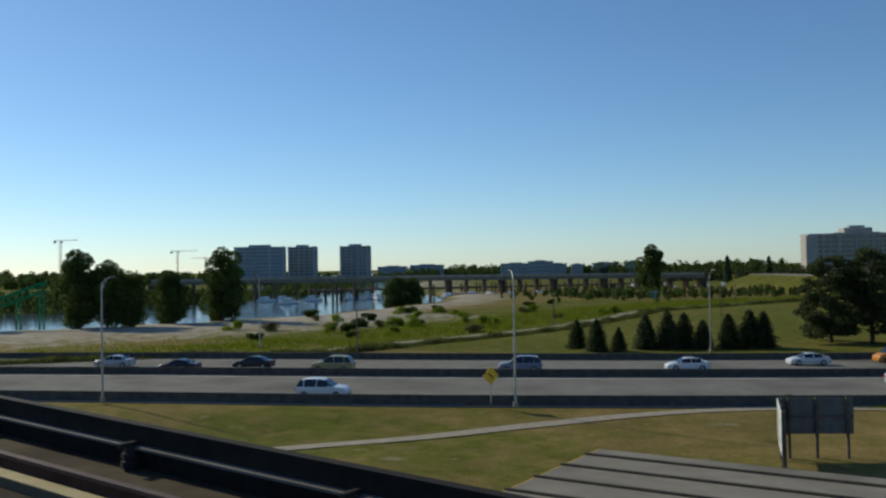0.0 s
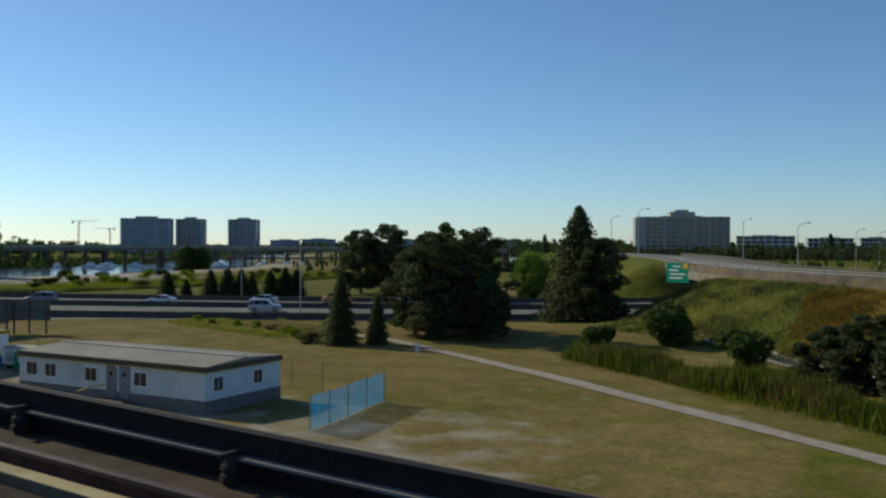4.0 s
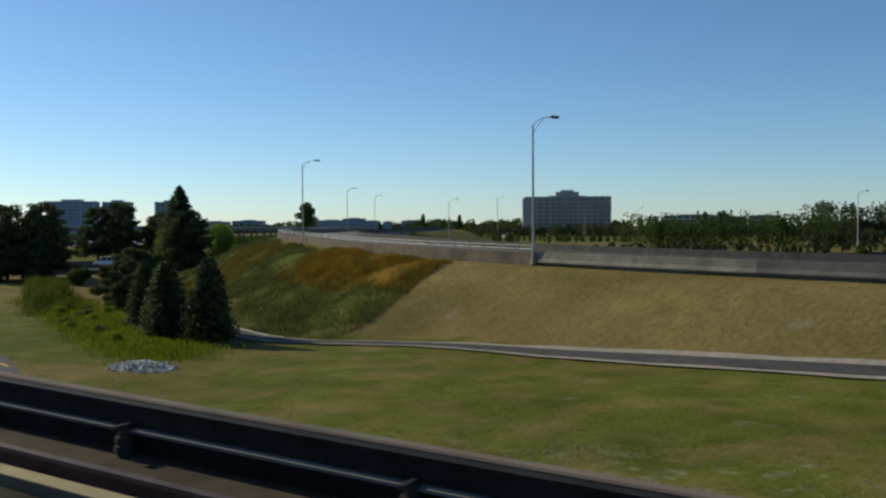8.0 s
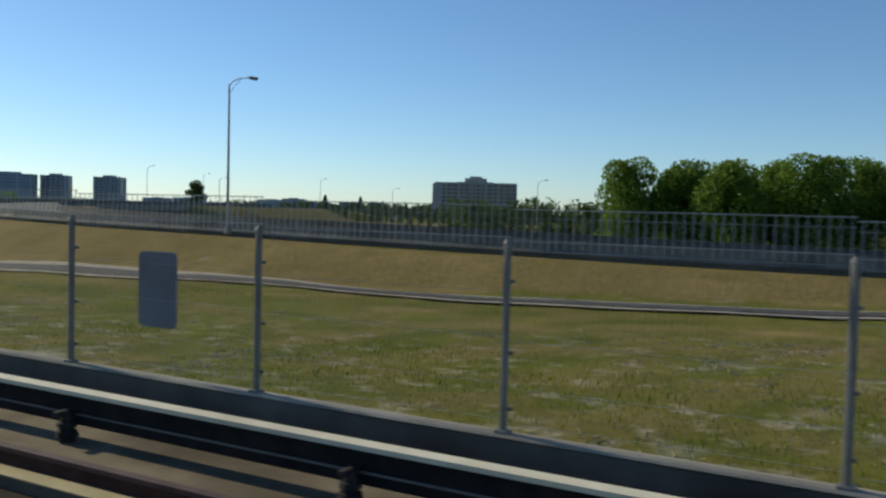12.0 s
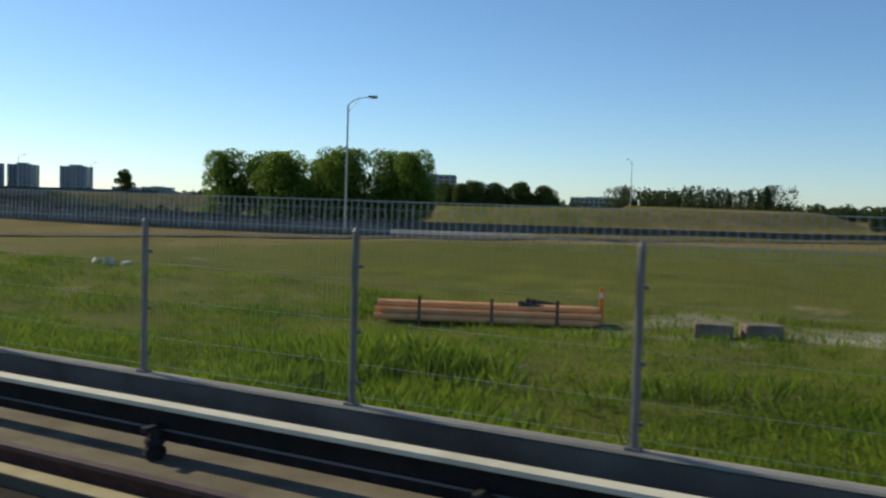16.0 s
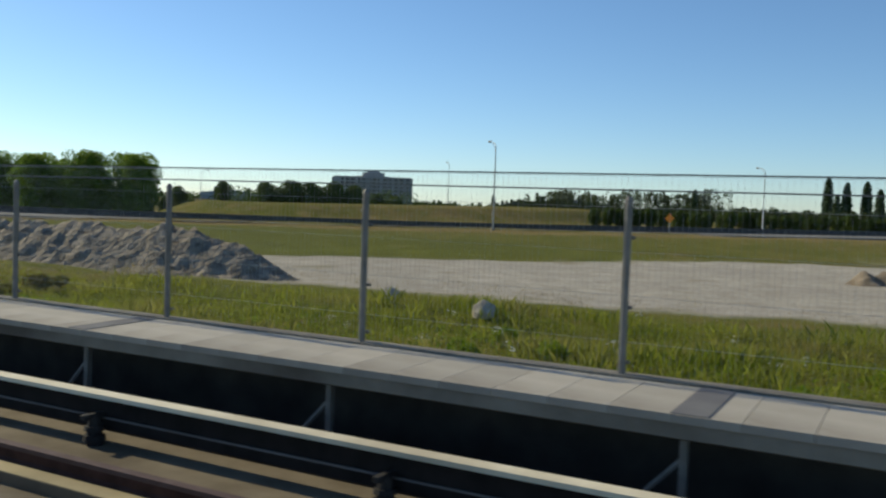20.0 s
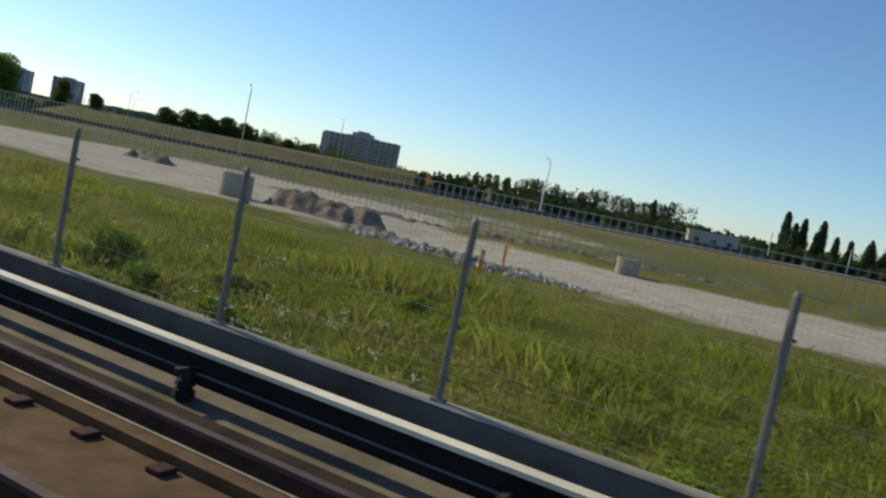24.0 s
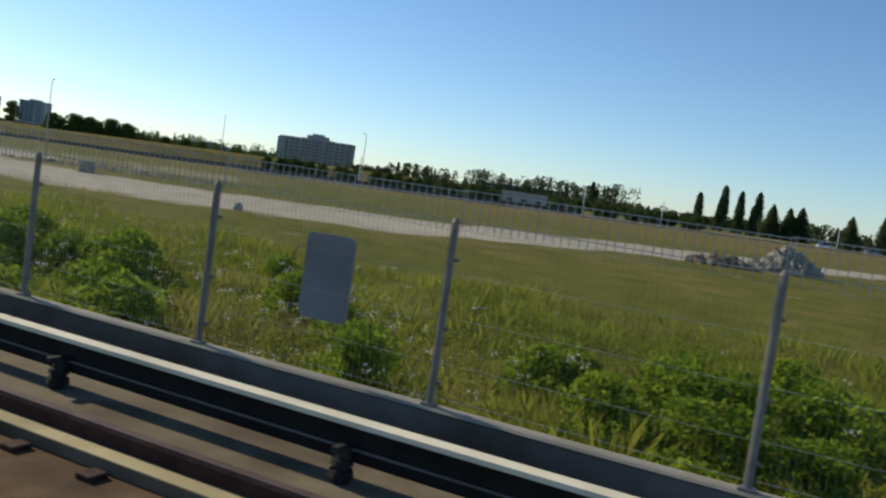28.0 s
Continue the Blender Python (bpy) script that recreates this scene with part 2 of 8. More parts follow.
M_RUSTBLADE = surface("rusty dry weeds", (0.2, 0.125, 0.015), (0.34, 0.2, 0.024), 0.5, 0.9, bump=0, leafy=0.3, island=0.3, c=(0.13, 0.12, 0.02), cscale=0.3, spec=0.03)
M_SLOPEWEED = surface("grey-green weeds", (0.085, 0.105, 0.03), (0.16, 0.175, 0.05), 0.5, 0.9, bump=0, leafy=0.35, island=0.3, c=(0.1, 0.08, 0.03), cscale=0.35, spec=0.03)
M_FRESH = surface("fresh green grass", (0.1, 0.165, 0.011), (0.21, 0.275, 0.02), 0.5, 0.85, bump=0, leafy=0.5, island=0.2, spec=0.03)
M_LITTER = surface("bleached grass cuttings", (0.3, 0.26, 0.17), (0.48, 0.43, 0.3), 0.8, 0.9, bump=0, leafy=0.2, island=0.25, spec=0.03)
M_REED = surface("green reeds", (0.075, 0.1, 0.012), (0.14, 0.165, 0.022), 0.5, 0.85, bump=0, leafy=0.35, island=0.3, c=(0.17, 0.14, 0.04), cscale=0.3, spec=0.05)
M_STRAW = surface("dry grass stems", (0.24, 0.19, 0.07), (0.38, 0.31, 0.14), 0.6, 0.8, bump=0, leafy=0.4, island=0.15)
M_FLOWER = surface("white umbel flowers", (0.58, 0.55, 0.44), (0.72, 0.69, 0.58), 2.0, 0.7, bump=0, leafy=0.3, island=0.2)
# Blue lift in the facade colour stands in for haze over distance
M_TOWER = surface("haze-tinted tower facade", (0.2, 0.25, 0.3), (0.27, 0.325, 0.375), 0.2, 0.3)
M_TOWERLIGHT = surface("pale facade panels", (0.3, 0.31, 0.32), (0.4, 0.41, 0.42), 0.2, 0.6)
M_HOTEL = surface("beige rendered facade", (0.33, 0.305, 0.275), (0.41, 0.38, 0.345), 0.2, 0.8)
# Far glazing is lightened and blued for the same haze
M_FARGLASS = surface("haze-blue glazing", (0.18, 0.23, 0.28), (0.26, 0.315, 0.37), 0.3, 0.2)
M_TYRE = surface("tyre rubber", (0.015, 0.015, 0.015), (0.03, 0.03, 0.03), 5.0, 0.9)


def ground_material():
    """Field ground: dry grass, green grass and bare soil by the sheet's own masks, broken up by noise."""
    m = bpy.data.materials.new("field ground")
    m.use_nodes = True
    n, l = m.node_tree.nodes, m.node_tree.links
    bsdf = n["Principled BSDF"]
    bsdf.inputs["Roughness"].default_value = 0.95
    bsdf.inputs["Specular IOR Level"].default_value = 0.03
    co = n.new("ShaderNodeTexCoord").outputs["Object"]

    def noise_tex(scale, detail=5, stretch=None):
        t = n.new("ShaderNodeTexNoise")
        t.inputs["Scale"].default_value, t.inputs["Detail"].default_value = scale, detail
        src = co
        if stretch:
            mp = n.new("ShaderNodeMapping")
            mp.inputs["Scale"].default_value = stretch
            l.new(co, mp.inputs["Vector"])
            src = mp.outputs[0]
        l.new(src, t.inputs["Vector"])
        return t.outputs["Fac"]

    def ramp(fac, lo, hi, a, b):
        r = n.new("ShaderNodeValToRGB")
        r.color_ramp.elements[0].position, r.color_ramp.elements[1].position = lo, hi
        r.color_ramp.elements[0].color, r.color_ramp.elements[1].color = (*a, 1), (*b, 1)
        l.new(fac, r.inputs[0])
        return r.outputs[0]

    def mix(fac, a, b, kind="MIX"):
        x = n.new("ShaderNodeMix")
        x.data_type, x.blend_type = "RGBA", kind
        l.new(fac, x.inputs[0]), l.new(a, x.inputs[6]), l.new(b, x.inputs[7])
        return x.outputs[2]

    def mask(name, width=0.25):
        at = n.new("ShaderNodeAttribute")
        at.attribute_name = name
        add = n.new("ShaderNodeMath")
        add.operation = "ADD"
        nz = n.new("ShaderNodeMath")
        nz.operation = "MULTIPLY_ADD"
        l.new(noise_tex(0.35, 6), nz.inputs[0])
        nz.inputs[1].default_value, nz.inputs[2].default_value = 1.6, -0.8
        l.new(at.outputs["Fac"], add.inputs[0]), l.new(nz.outputs[0], add.inputs[1])
        return ramp(add.outputs[0], 0.5 - width, 0.5 + width, (0, 0, 0), (1, 1, 1))

    dry = ramp(noise_tex(0.22, 7), 0.3, 0.7, (0.15, 0.115, 0.036), (0.27, 0.2, 0.075))
    dry2 = ramp(noise_tex(3.0, 5), 0.3, 0.7, (0.12, 0.092, 0.028), (0.3, 0.225, 0.088))
    half = n.new("ShaderNodeValue")
    half.outputs[0].default_value = 0.4
    dry = mix(half.outputs[0], dry, dry2)
    green = ramp(noise_tex(0.5, 6), 0.3, 0.7, (0.08, 0.095, 0.012), (0.175, 0.17, 0.028))
    green = mix(half.outputs[0], green, ramp(noise_tex(5.0, 4), 0.3, 0.7, (0.045, 0.06, 0.008), (0.16, 0.15, 0.026)))
    soil = ramp(noise_tex(0.8, 7), 0.3, 0.7, (0.34, 0.3, 0.235), (0.5, 0.45, 0.37))
    soil = mix(half.outputs[0], soil, ramp(noise_tex(6.0, 4), 0.35, 0.7, (0.27, 0.225, 0.165), (0.54, 0.49, 0.4)))
    rust = ramp(noise_tex(0.4, 7), 0.3, 0.7, (0.15, 0.095, 0.016), (0.27, 0.155, 0.022))
    col = mix(mask("green"), dry, green)
    col = mix(mask("rust", 0.3), col, rust)
    col = mix(mask("soil"), col, soil)
    at = n.new("ShaderNodeAttribute")
    at.attribute_name = "litter"
    mul = n.new("ShaderNodeMath")
    mul.operation = "MULTIPLY"
    l.new(ramp(noise_tex(1.3, 9, (0.85, 1.0, 1.0)), 0.54, 0.66, (0, 0, 0), (0.7, 0.7, 0.7)), mul.inputs[0]), l.new(at.outputs["Fac"], mul.inputs[1])
    col = mix(mul.outputs[0], col, ramp(noise_tex(5.0, 4), 0.3, 0.7, (0.2, 0.17, 0.1), (0.46, 0.41, 0.3)))
    col = mix(half.outputs[0], col, mix(ramp(noise_tex(0.9, 8), 0.3, 0.7, (0, 0, 0), (1, 1, 1)), ramp(noise_tex(9.0, 3), 0.3, 0.7, (0.1, 0.1, 0.1), (0.7, 0.7, 0.7)), ramp(noise_tex(0.12, 5), 0.3, 0.7, (0.3, 0.3, 0.3), (0.85, 0.83, 0.8))), "OVERLAY")
    l.new(col, bsdf.inputs["Base Color"])
    bp = n.new("ShaderNodeBump")
    bp.inputs["Strength"].default_value, bp.inputs["Distance"].default_value = 0.8, 0.1
    l.new(noise_tex(2.5, 8), bp.inputs["Height"])
    l.new(bp.outputs[0], bsdf.inputs["Normal"])
    return m


M_SCREEN = surface("blue fence screen", (0.05, 0.25, 0.5), (0.07, 0.32, 0.6), 2.0, 0.7, leafy=0.4)
_sc = M_SCREEN.node_tree
_tr = _sc.nodes.new("ShaderNodeBsdfTransparent")
_mx = _sc.nodes.new("ShaderNodeMixShader")
_old = _sc.nodes["Material Output"].inputs[0].links[0].from_socket
_mx.inputs[0].default_value = 0.45
_sc.links.new(_old, _mx.inputs[1]), _sc.links.new(_tr.outputs[0], _mx.inputs[2]), _sc.links.new(_mx.outputs[0], _sc.nodes["Material Output"].inputs[0])
M_GROUND = ground_material()


# ---- building helpers ----
def mesh_of(name, bm):
    me = bpy.data.meshes.new(name)
    bm.to_mesh(me)
    bm.free()
    return me


def part(name, bm, material, parent=None, label="", smooth=False):
    """Links a bmesh, or a ready mesh, as one object, under a thing or a part."""
    me = bm if isinstance(bm, bpy.types.Mesh) else mesh_of(name, bm)
    if not me.materials:
        me.materials.append(material)
    if smooth:
        for p in me.polygons:
            p.use_smooth = True
    ob = new(name, me)
    if parent:
        ob.parent = parent
    if label:
        ob["label"] = label
    return ob


def empty(name, m, label, category, group="", kind=""):
    ob = new(name)
    ob.empty_display_size = 0.3
    ob.matrix_basis = m
    return tagged(ob, label, category, group, kind)


def box(bm, x0, y0, z0, x1, y1, z1, m=None, bevel=0.0):
    r = bmesh.ops.create_cube(bm, size=1.0)
    mm = Matrix.Translation(((x0 + x1) / 2, (y0 + y1) / 2, (z0 + z1) / 2)) @ Matrix.Diagonal((x1 - x0, y1 - y0, z1 - z0, 1))
    bmesh.ops.transform(bm, matrix=(m @ mm) if m else mm, verts=r["verts"])
    if bevel:
        es = list({e for v in r["verts"] for e in v.link_edges})
        bmesh.ops.bevel(bm, geom=es, offset=bevel, segments=2, profile=0.5, affect="EDGES")
    return bm


def boxed(*a, **k):
    return box(bmesh.new(), *a, **k)


def tube(bm, pts, r0, r1=None, seg=8):
    """A round bar through points, tapering from r0 to r1."""
    r1 = r0 if r1 is None else r1
    rings = []
    pts = [Vector(p) for p in pts]
    for i, p in enumerate(pts):
        d = (pts[min(i + 1, len(pts) - 1)] - pts[max(i - 1, 0)]).normalized()
        a = d.orthogonal().normalized() if not rings else (ax - d * ax.dot(d)).normalized()
        ax = a
        b = d.cross(a)
        r = r0 + (r1 - r0) * i / max(1, len(pts) - 1)
        rings.append([bm.verts.new(p + r * (math.cos(2 * math.pi * k / seg) * a + math.sin(2 * math.pi * k / seg) * b)) for k in range(seg)])
    for u, v in zip(rings, rings[1:]):
        for k in range(seg):
            bm.faces.new((u[k], u[(k + 1) % seg], v[(k + 1) % seg], v[k]))
    bm.faces.new(rings[0][::-1])
    bm.faces.new(rings[-1])
    return bm


def tubed(*a, **k):
    return tube(bmesh.new(), *a, **k)


def spline(knots, step):
    """Points every step along a smooth curve through knots (any dimension)."""
    k = [np.array(p, float) for p in knots]
    k = [2 * k[0] - k[1]] + k + [2 * k[-1] - k[-2]]
    out = []
    for a, b, c, d in zip(k, k[1:], k[2:], k[3:]):
        n = max(2, int(np.linalg.norm((c - b)[:2]) / step))
        for i in range(n):
            u = i / n
            out.append(0.5 * (2 * b + (c - a) * u + (2 * a - 5 * b + 4 * c - d) * u * u + (3 * b - a - 3 * c + d) * u ** 3))
    out.append(k[-2])
    return np.array(out)


def sweep(bm, line, profile, closed=True, caps=True):
    """Sweeps a profile of (side, up) along a line of (x, y, z); side is to the left of the way."""
    rows = []
    for i, p in enumerate(line):
        d = line[min(i + 1, len(line) - 1)] - line[max(i - 1, 0)]
        d = d / (math.hypot(d[0], d[1]) or 1)
        rows.append([bm.verts.new((p[0] - d[1] * u, p[1] + d[0] * u, p[2] + v)) for u, v in profile])
    m = len(profile)
    for a, b in zip(rows, rows[1:]):
        for k in range(m if closed else m - 1):
            bm.faces.new((a[k], b[k], b[(k + 1) % m], a[(k + 1) % m]))
    if closed and caps:
        bm.faces.new(rows[0])
        bm.faces.new(rows[-1][::-1])
    bmesh.ops.recalc_face_normals(bm, faces=bm.faces)
    return bm


def swept(*a, **k):
    return sweep(bmesh.new(), *a, **k)

# ---- plan ----
# the line at the eye's height above the rails: along, x, y, z
TRACK = [(0.0, 0.00, 0.00, 8.60), (39.7, 39.67, 0.09, 7.55), (78.6, 78.63, 0.37, 6.44), (116.0, 115.97, 0.83, 5.34), (151.5, 151.49, 1.50, 4.31), (185.4, 185.38, 2.58, 3.53), (217.7, 217.60, 3.94, 3.04), (248.1, 247.98, 5.33, 2.83), (276.6, 276.45, 6.70, 2.78), (303.3, 303.14, 8.03, 2.77), (328.4, 328.24, 9.19, 2.77), (352.3, 352.12, 10.17, 2.77), (375.3, 375.07, 11.07, 2.78), (397.3, 397.05, 12.14, 2.83), (418.4, 418.06, 13.70, 2.93)]

_e0 = [(-150.0, -150.0, 0.0, 12.4), (-60.0, -60.0, 0.0, 10.2)]
_e1 = [(450.0, 449.2, 17.2, 3.05), (520.0, 517.8, 28.0, 3.1)]
_tk = spline([(x, y, z) for _, x, y, z in _e0 + TRACK + _e1], 2.0)
_ts = np.concatenate([[0], np.cumsum(np.hypot(np.diff(_tk[:, 0]), np.diff(_tk[:, 1])))])
_ts = _ts - np.interp(0.0, _tk[:, 0], _ts)


def track(s, d=0.0, h=0.0):
    """The place at s metres along the track, d to the left of the eye's line and h above it."""
    p = [float(np.interp(s, _ts, _tk[:, i])) for i in range(3)]
    q = [float(np.interp(s + 1.0, _ts, _tk[:, i])) - float(np.interp(s - 1.0, _ts, _tk[:, i])) for i in range(2)]
    n = math.hypot(*q)
    return Vector((p[0] - q[1] / n * d, p[1] + q[0] / n * d, p[2] + h))


def heading(s):
    a, b = track(s - 1), track(s + 1)
    return math.degrees(math.atan2(b.y - a.y, b.x - a.x))


def run(s0, s1, d=0.0, h=0.0, step=2.5):
    n = max(2, int(abs(s1 - s0) / step) + 1)
    return np.array([track(s, d, h(s) if callable(h) else h) for s in np.linspace(s0, s1, n)])


# edge of the slip road nearest the track, with its height
RAMP = spline([(-150, 470, 2.0), (-60, 330, 2.6), (0, 215, 3.0), (28, 152, 2.8), (38, 130, 2.7), (53, 110.6, 2.4), (72, 94.6, 2.2), (95, 77, 1.8),
               (122, 62.3, 1.5), (148, 54, 1.3), (172.6, 50.4, 1.1), (200, 50.5, 0.7), (218, 56, 0.35), (232, 65.8, 0.1), (255, 87, -0.1),
               (276, 109, -0.2), (300, 138, 0.1), (330, 180, 0.4), (380, 260, 0.8), (440, 380, 1.0)], 4.0)
# middle of the motorway
ROAD = spline([(-520, -215, -2.6), (-300, -62, -2.7), (-200, 0, -2.8), (-101, 54, -3.0), (-55, 77.5, -3.2), (-22, 100, -3.7), (8, 124, -4.2), (40, 151, -4.3),
               (80, 186, -4.3), (140, 245, -4.0), (220, 335, -3.5), (400, 560, -2.0)], 5.0)
BANK = spline([(-250, -400, 0), (-215, 20, 0), (-192, 106, 0), (-178, 139, 0), (-176, 201, 0), (-215, 300, 0), (-330, 420, 0), (-480, 620, 0), (-800, 1000, 0), (-1500, 1900, 0)], 12.0)
HILL = spline([(150, 420, 4.0), (196, 290, 3.5), (222, 235, 3.2), (234, 195, 3.0), (226, 165, 2.7), (212, 142, 2.3)], 8.0)
FOOTPATH = spline([(-60, 28, 0), (-46, 43, 0), (-36.4, 57, 0), (-24.5, 73.5, 0), (-10, 82, 0), (10, 80, 0), (26.9, 74, 0), (59.7, 55.3, 0), (83.4, 41, 0), (94.7, 35.2, 0), (100, 33, 0), (112, 26, 0), (128, 14, 0), (150, 4, 0)], 3.0)
BIKEPATH = spline([(52, 92, 0), (62, 80, 0), (75, 69, 0), (88, 60.5, 0), (100, 52.5, 0), (109, 48.6, 0), (120, 49.4, 0), (133, 47.6, 0), (143, 45.7, 0), (152, 44.5, 0), (161, 43.4, 0), (170, 42.4, 0), (182, 41.2, 0), (195, 39.4, 0), (206, 39.0, 0), (216, 42, 0), (228, 51.5, 0), (243, 69, 0), (254, 87, 0), (275, 116, 0), (300, 148, 0)], 3.0)
FARPATH = spline([(-118, 60, 0), (-97, 92, 0), (-92, 118, 0), (-88, 150, 0), (-92, 190, 0), (-96, 222, 0), (-80, 280, 0), (-60, 310, 0)], 4.0)


def near(x, y, line, reach):
    """Distance to a line and its side (+ to the left) and height, for arrays; far points give reach."""
    best, side, z = np.full(x.shape, reach), np.zeros(x.shape), np.zeros(x.shape)
    for a, b in zip(line, line[1:]):
        ab = b[:2] - a[:2]
        n = float(ab @ ab) or 1.0
        u = np.clip(((x - a[0]) * ab[0] + (y - a[1]) * ab[1]) / n, 0, 1)
        dx, dy = x - a[0] - u * ab[0], y - a[1] - u * ab[1]
        dist = np.hypot(dx, dy)
        hit = dist < best
        best = np.where(hit, dist, best)
        side = np.where(hit, np.sign(ab[0] * dy - ab[1] * dx), side)
        z = np.where(hit, a[2] + u * (b[2] - a[2]), z)
    return best, side, z


def ease(v):
    v = np.clip(v, 0, 1)
    return v * v * (3 - 2 * v)


def bumps(x, y):
    return (np.sin(x * 0.31 + 1.3 * np.sin(y * 0.17)) + np.sin(y * 0.43 + 1.7 * np.sin(x * 0.13)) + 0.6 * np.sin(x * 0.9 + y * 0.7) + 0.4 * np.sin(1.7 * x - 1.1 * y)) / 3


def land(x, y, masks=False):
    """Height of the ground, and with masks where it is green, bare or rusty."""
    x, y = np.asarray(x, float), np.asarray(y, float)
    base = np.interp(x, [60, 100, 125, 150, 180, 215, 240], [-3.8, -3.9, -3.3, -2.4, -1.3, -0.55, 0.0])
    h = base + 0.12 * bumps(x, y)
    # slip road on its embankment
    d, side, z = near(x, y, RAMP, 90.0)
    wide = np.interp(x, [60, 110, 118, 150, 200, 230, 260], [17, 16, 10.5, 8.5, 8.0, 9, 12])
    out = np.where(side < 0, d - 0.8, d - 15.0)
    up = ease(1 - np.clip(out, 0, None) / wide)
    h = np.maximum(h, h + (z - 0.25 - h) * up)
    # hill of the farther slip road
    d2, _, z2 = near(x, y, HILL, 60.0)
    hill = ease(1 - (d2 - 15) / 13)
    h = np.maximum(h, h + (z2 - h) * hill)
    # hollow and spoil beside the working strip
    pit = np.exp(-(((x - 348) / 9) ** 2 + ((y - 52) / 6) ** 2))
    h = h - 0.42 * np.exp(-(((x - 264) / 14) ** 2 + ((y - 28) / 8) ** 2))
    h = h - 0.7 * pit
    # motorway cutting
    d3, side3, z3 = near(x, y, ROAD, 70.0)
    flat = ease(1 - (d3 - 21) / 9)
    h = h + (z3 - 0.12 - h) * flat
    # river
    d4, side4, _ = near(x, y, BANK, 400.0)
    wet = np.where(side4 > 0, ease(d4 / 12), 0.0)
    far_shore = ease((d4 - 120) / 14) * (side4 > 0)
    h = h + (-7.5 - h) * wet * (1 - far_shore) + (-4.0 - h) * far_shore
    if not masks:
        return h
    n = bumps(x * 0.4 + 7, y * 0.4)
    late = ease((x - 236) / 24)
    # grass greener close behind the fence and in the hollows
    dt = y - np.interp(x, _tk[:, 0], _tk[:, 1])
    green = 0.34 + 0.12 * n
    mid = ease((x - 100) / 18) * ease((244 - x) / 22)
    green = green + mid * (0.62 - 0.3 * ease((x - 150) / 40) * ease((14 - dt) / 8) + 0.1 * n - green)
    green = green + 0.4 * ease((x - 236) / 10) * ease((312 - x) / 16) * ease((dt - 9) / 6) * ease((75 - dt) / 20)
    green = green + late * (0.42 * ease((60 - dt) / 45) + 0.1 + 0.22 * ease((dt - 40) / 15) * ease((130 - dt) / 30))
    green = np.where((x < -20) & (y > 105) & (x > -150), np.where(y < 285, 0.78, 0.3) + 0.3 * n, green)
    green = np.where((x > 70) & (x < 108) & (dt > 34) & (dt < 54), 0.75 + 0.2 * n, green)
    green = np.where((x > -60) & (x < -15) & (dt < 56), 0.6 + 0.2 * n, green)
    green = np.where((y > 430) | (x < -260), 1.0, green)
    slope = up * (1 - ease(up * 3 - 2.2)) * (side < 0)
    edge = x - 111.8 - (up * 2.0)
    green = np.where((slope > 0.04) & (edge > 0), 0.05 + 0.12 * n, green)
    green = np.where((slope > 0.02) & (edge <= 0), 0.92 - 0.25 * ease((edge + 8) / 6), green)
    rust = np.where((slope > 0.02) & (edge <= 0) & (x > 40), ease((up - 0.5) / 0.15) * ease((x - 90) / 6) * 1.05, 0.0)
    rust = np.where((slope > 0.02) & (x > 62) & (x < 76), np.maximum(rust, 0.75 * ease((up - 0.15) / 0.2)), rust)
    soil = 0.02 + 0.0 * x
    litter = ease((x - 120) / 30) * ease((240 - x) / 12) * ease((dt - 6.5) / 2) * ease((32 - dt) / 14) * ease(0.9 - up * 6)
    litter = np.maximum(litter, 0.8 * ease((x - 232) / 10) * ease((278 - x) / 8) * ease((dt - 6.5) / 2) * ease((15 - dt) / 4))
    lo = np.interp(x, [262, 272, 297, 309, 320, 328, 346, 360, 370, 378, 384, 391, 396, 406, 450], [25, 28, 30, 31, 34, 36, 40, 41, 40, 44, 46, 53, 74, 99, 190])
    hi = np.interp(x, [262, 272, 297, 309, 320, 340, 346, 360, 370, 378, 384, 391, 396, 406, 450], [31, 33, 42, 54, 70, 68, 58, 57, 60, 66, 78, 94, 104, 118, 215])
    inside = np.minimum(y - lo, hi - y)
    much = np.interp(x, [255, 275, 300, 318, 340, 350, 500], [0.1, 0.5, 0.9, 0.95, 0.9, 0.95, 0.95])
    soil = np.where(x > 255, much * ease(0.5 + inside / 5.0), soil)
    rough_part = ease(1.6 - np.hypot((x - 335) / 17, (y - 76) / 26) * 1.3)
    soil = np.maximum(soil, (0.44 + 0.16 * n) * rough_part)
    soil = np.maximum(soil, 0.42 * ease((x - 190) / 8) * ease((220 - x) / 8) * ease((dt - 6) / 2) * ease((16 - dt) / 4))
    soil = np.maximum(soil, (0.6 + 0.15 * n) * ease((x - 143) / 12) * ease((206 - x) / 10) * ease((dt - 5) / 2) * ease((19 - dt) / 7))
    soil = np.where((x > 7) & (x < 22) & (y > 38) & (y < 48), 0.6 + 0.2 * n, soil)
    soil = np.where((side4 <= 0) & (d4 < 55) & (y < 190), np.maximum(soil, 0.95 - d4 / 90), np.where((side4 <= 0) & (d4 < 24), np.maximum(soil, 0.9 - d4 / 40), soil))
    soil = np.where((x > -5) & (x < 60) & (dt > 22) & (dt < 46), np.maximum(soil, 0.45 - 0.02 * np.abs(dt - 34)), soil)
    return h, green, soil, rust, litter


def axis_lines(pairs):
    """Grid lines from stretches of (from, to, step)."""
    out = []
    for a, b, st in pairs:
        out += list(np.arange(a, b, st))
    return np.array(out + [pairs[-1][1]])


SHEET = []


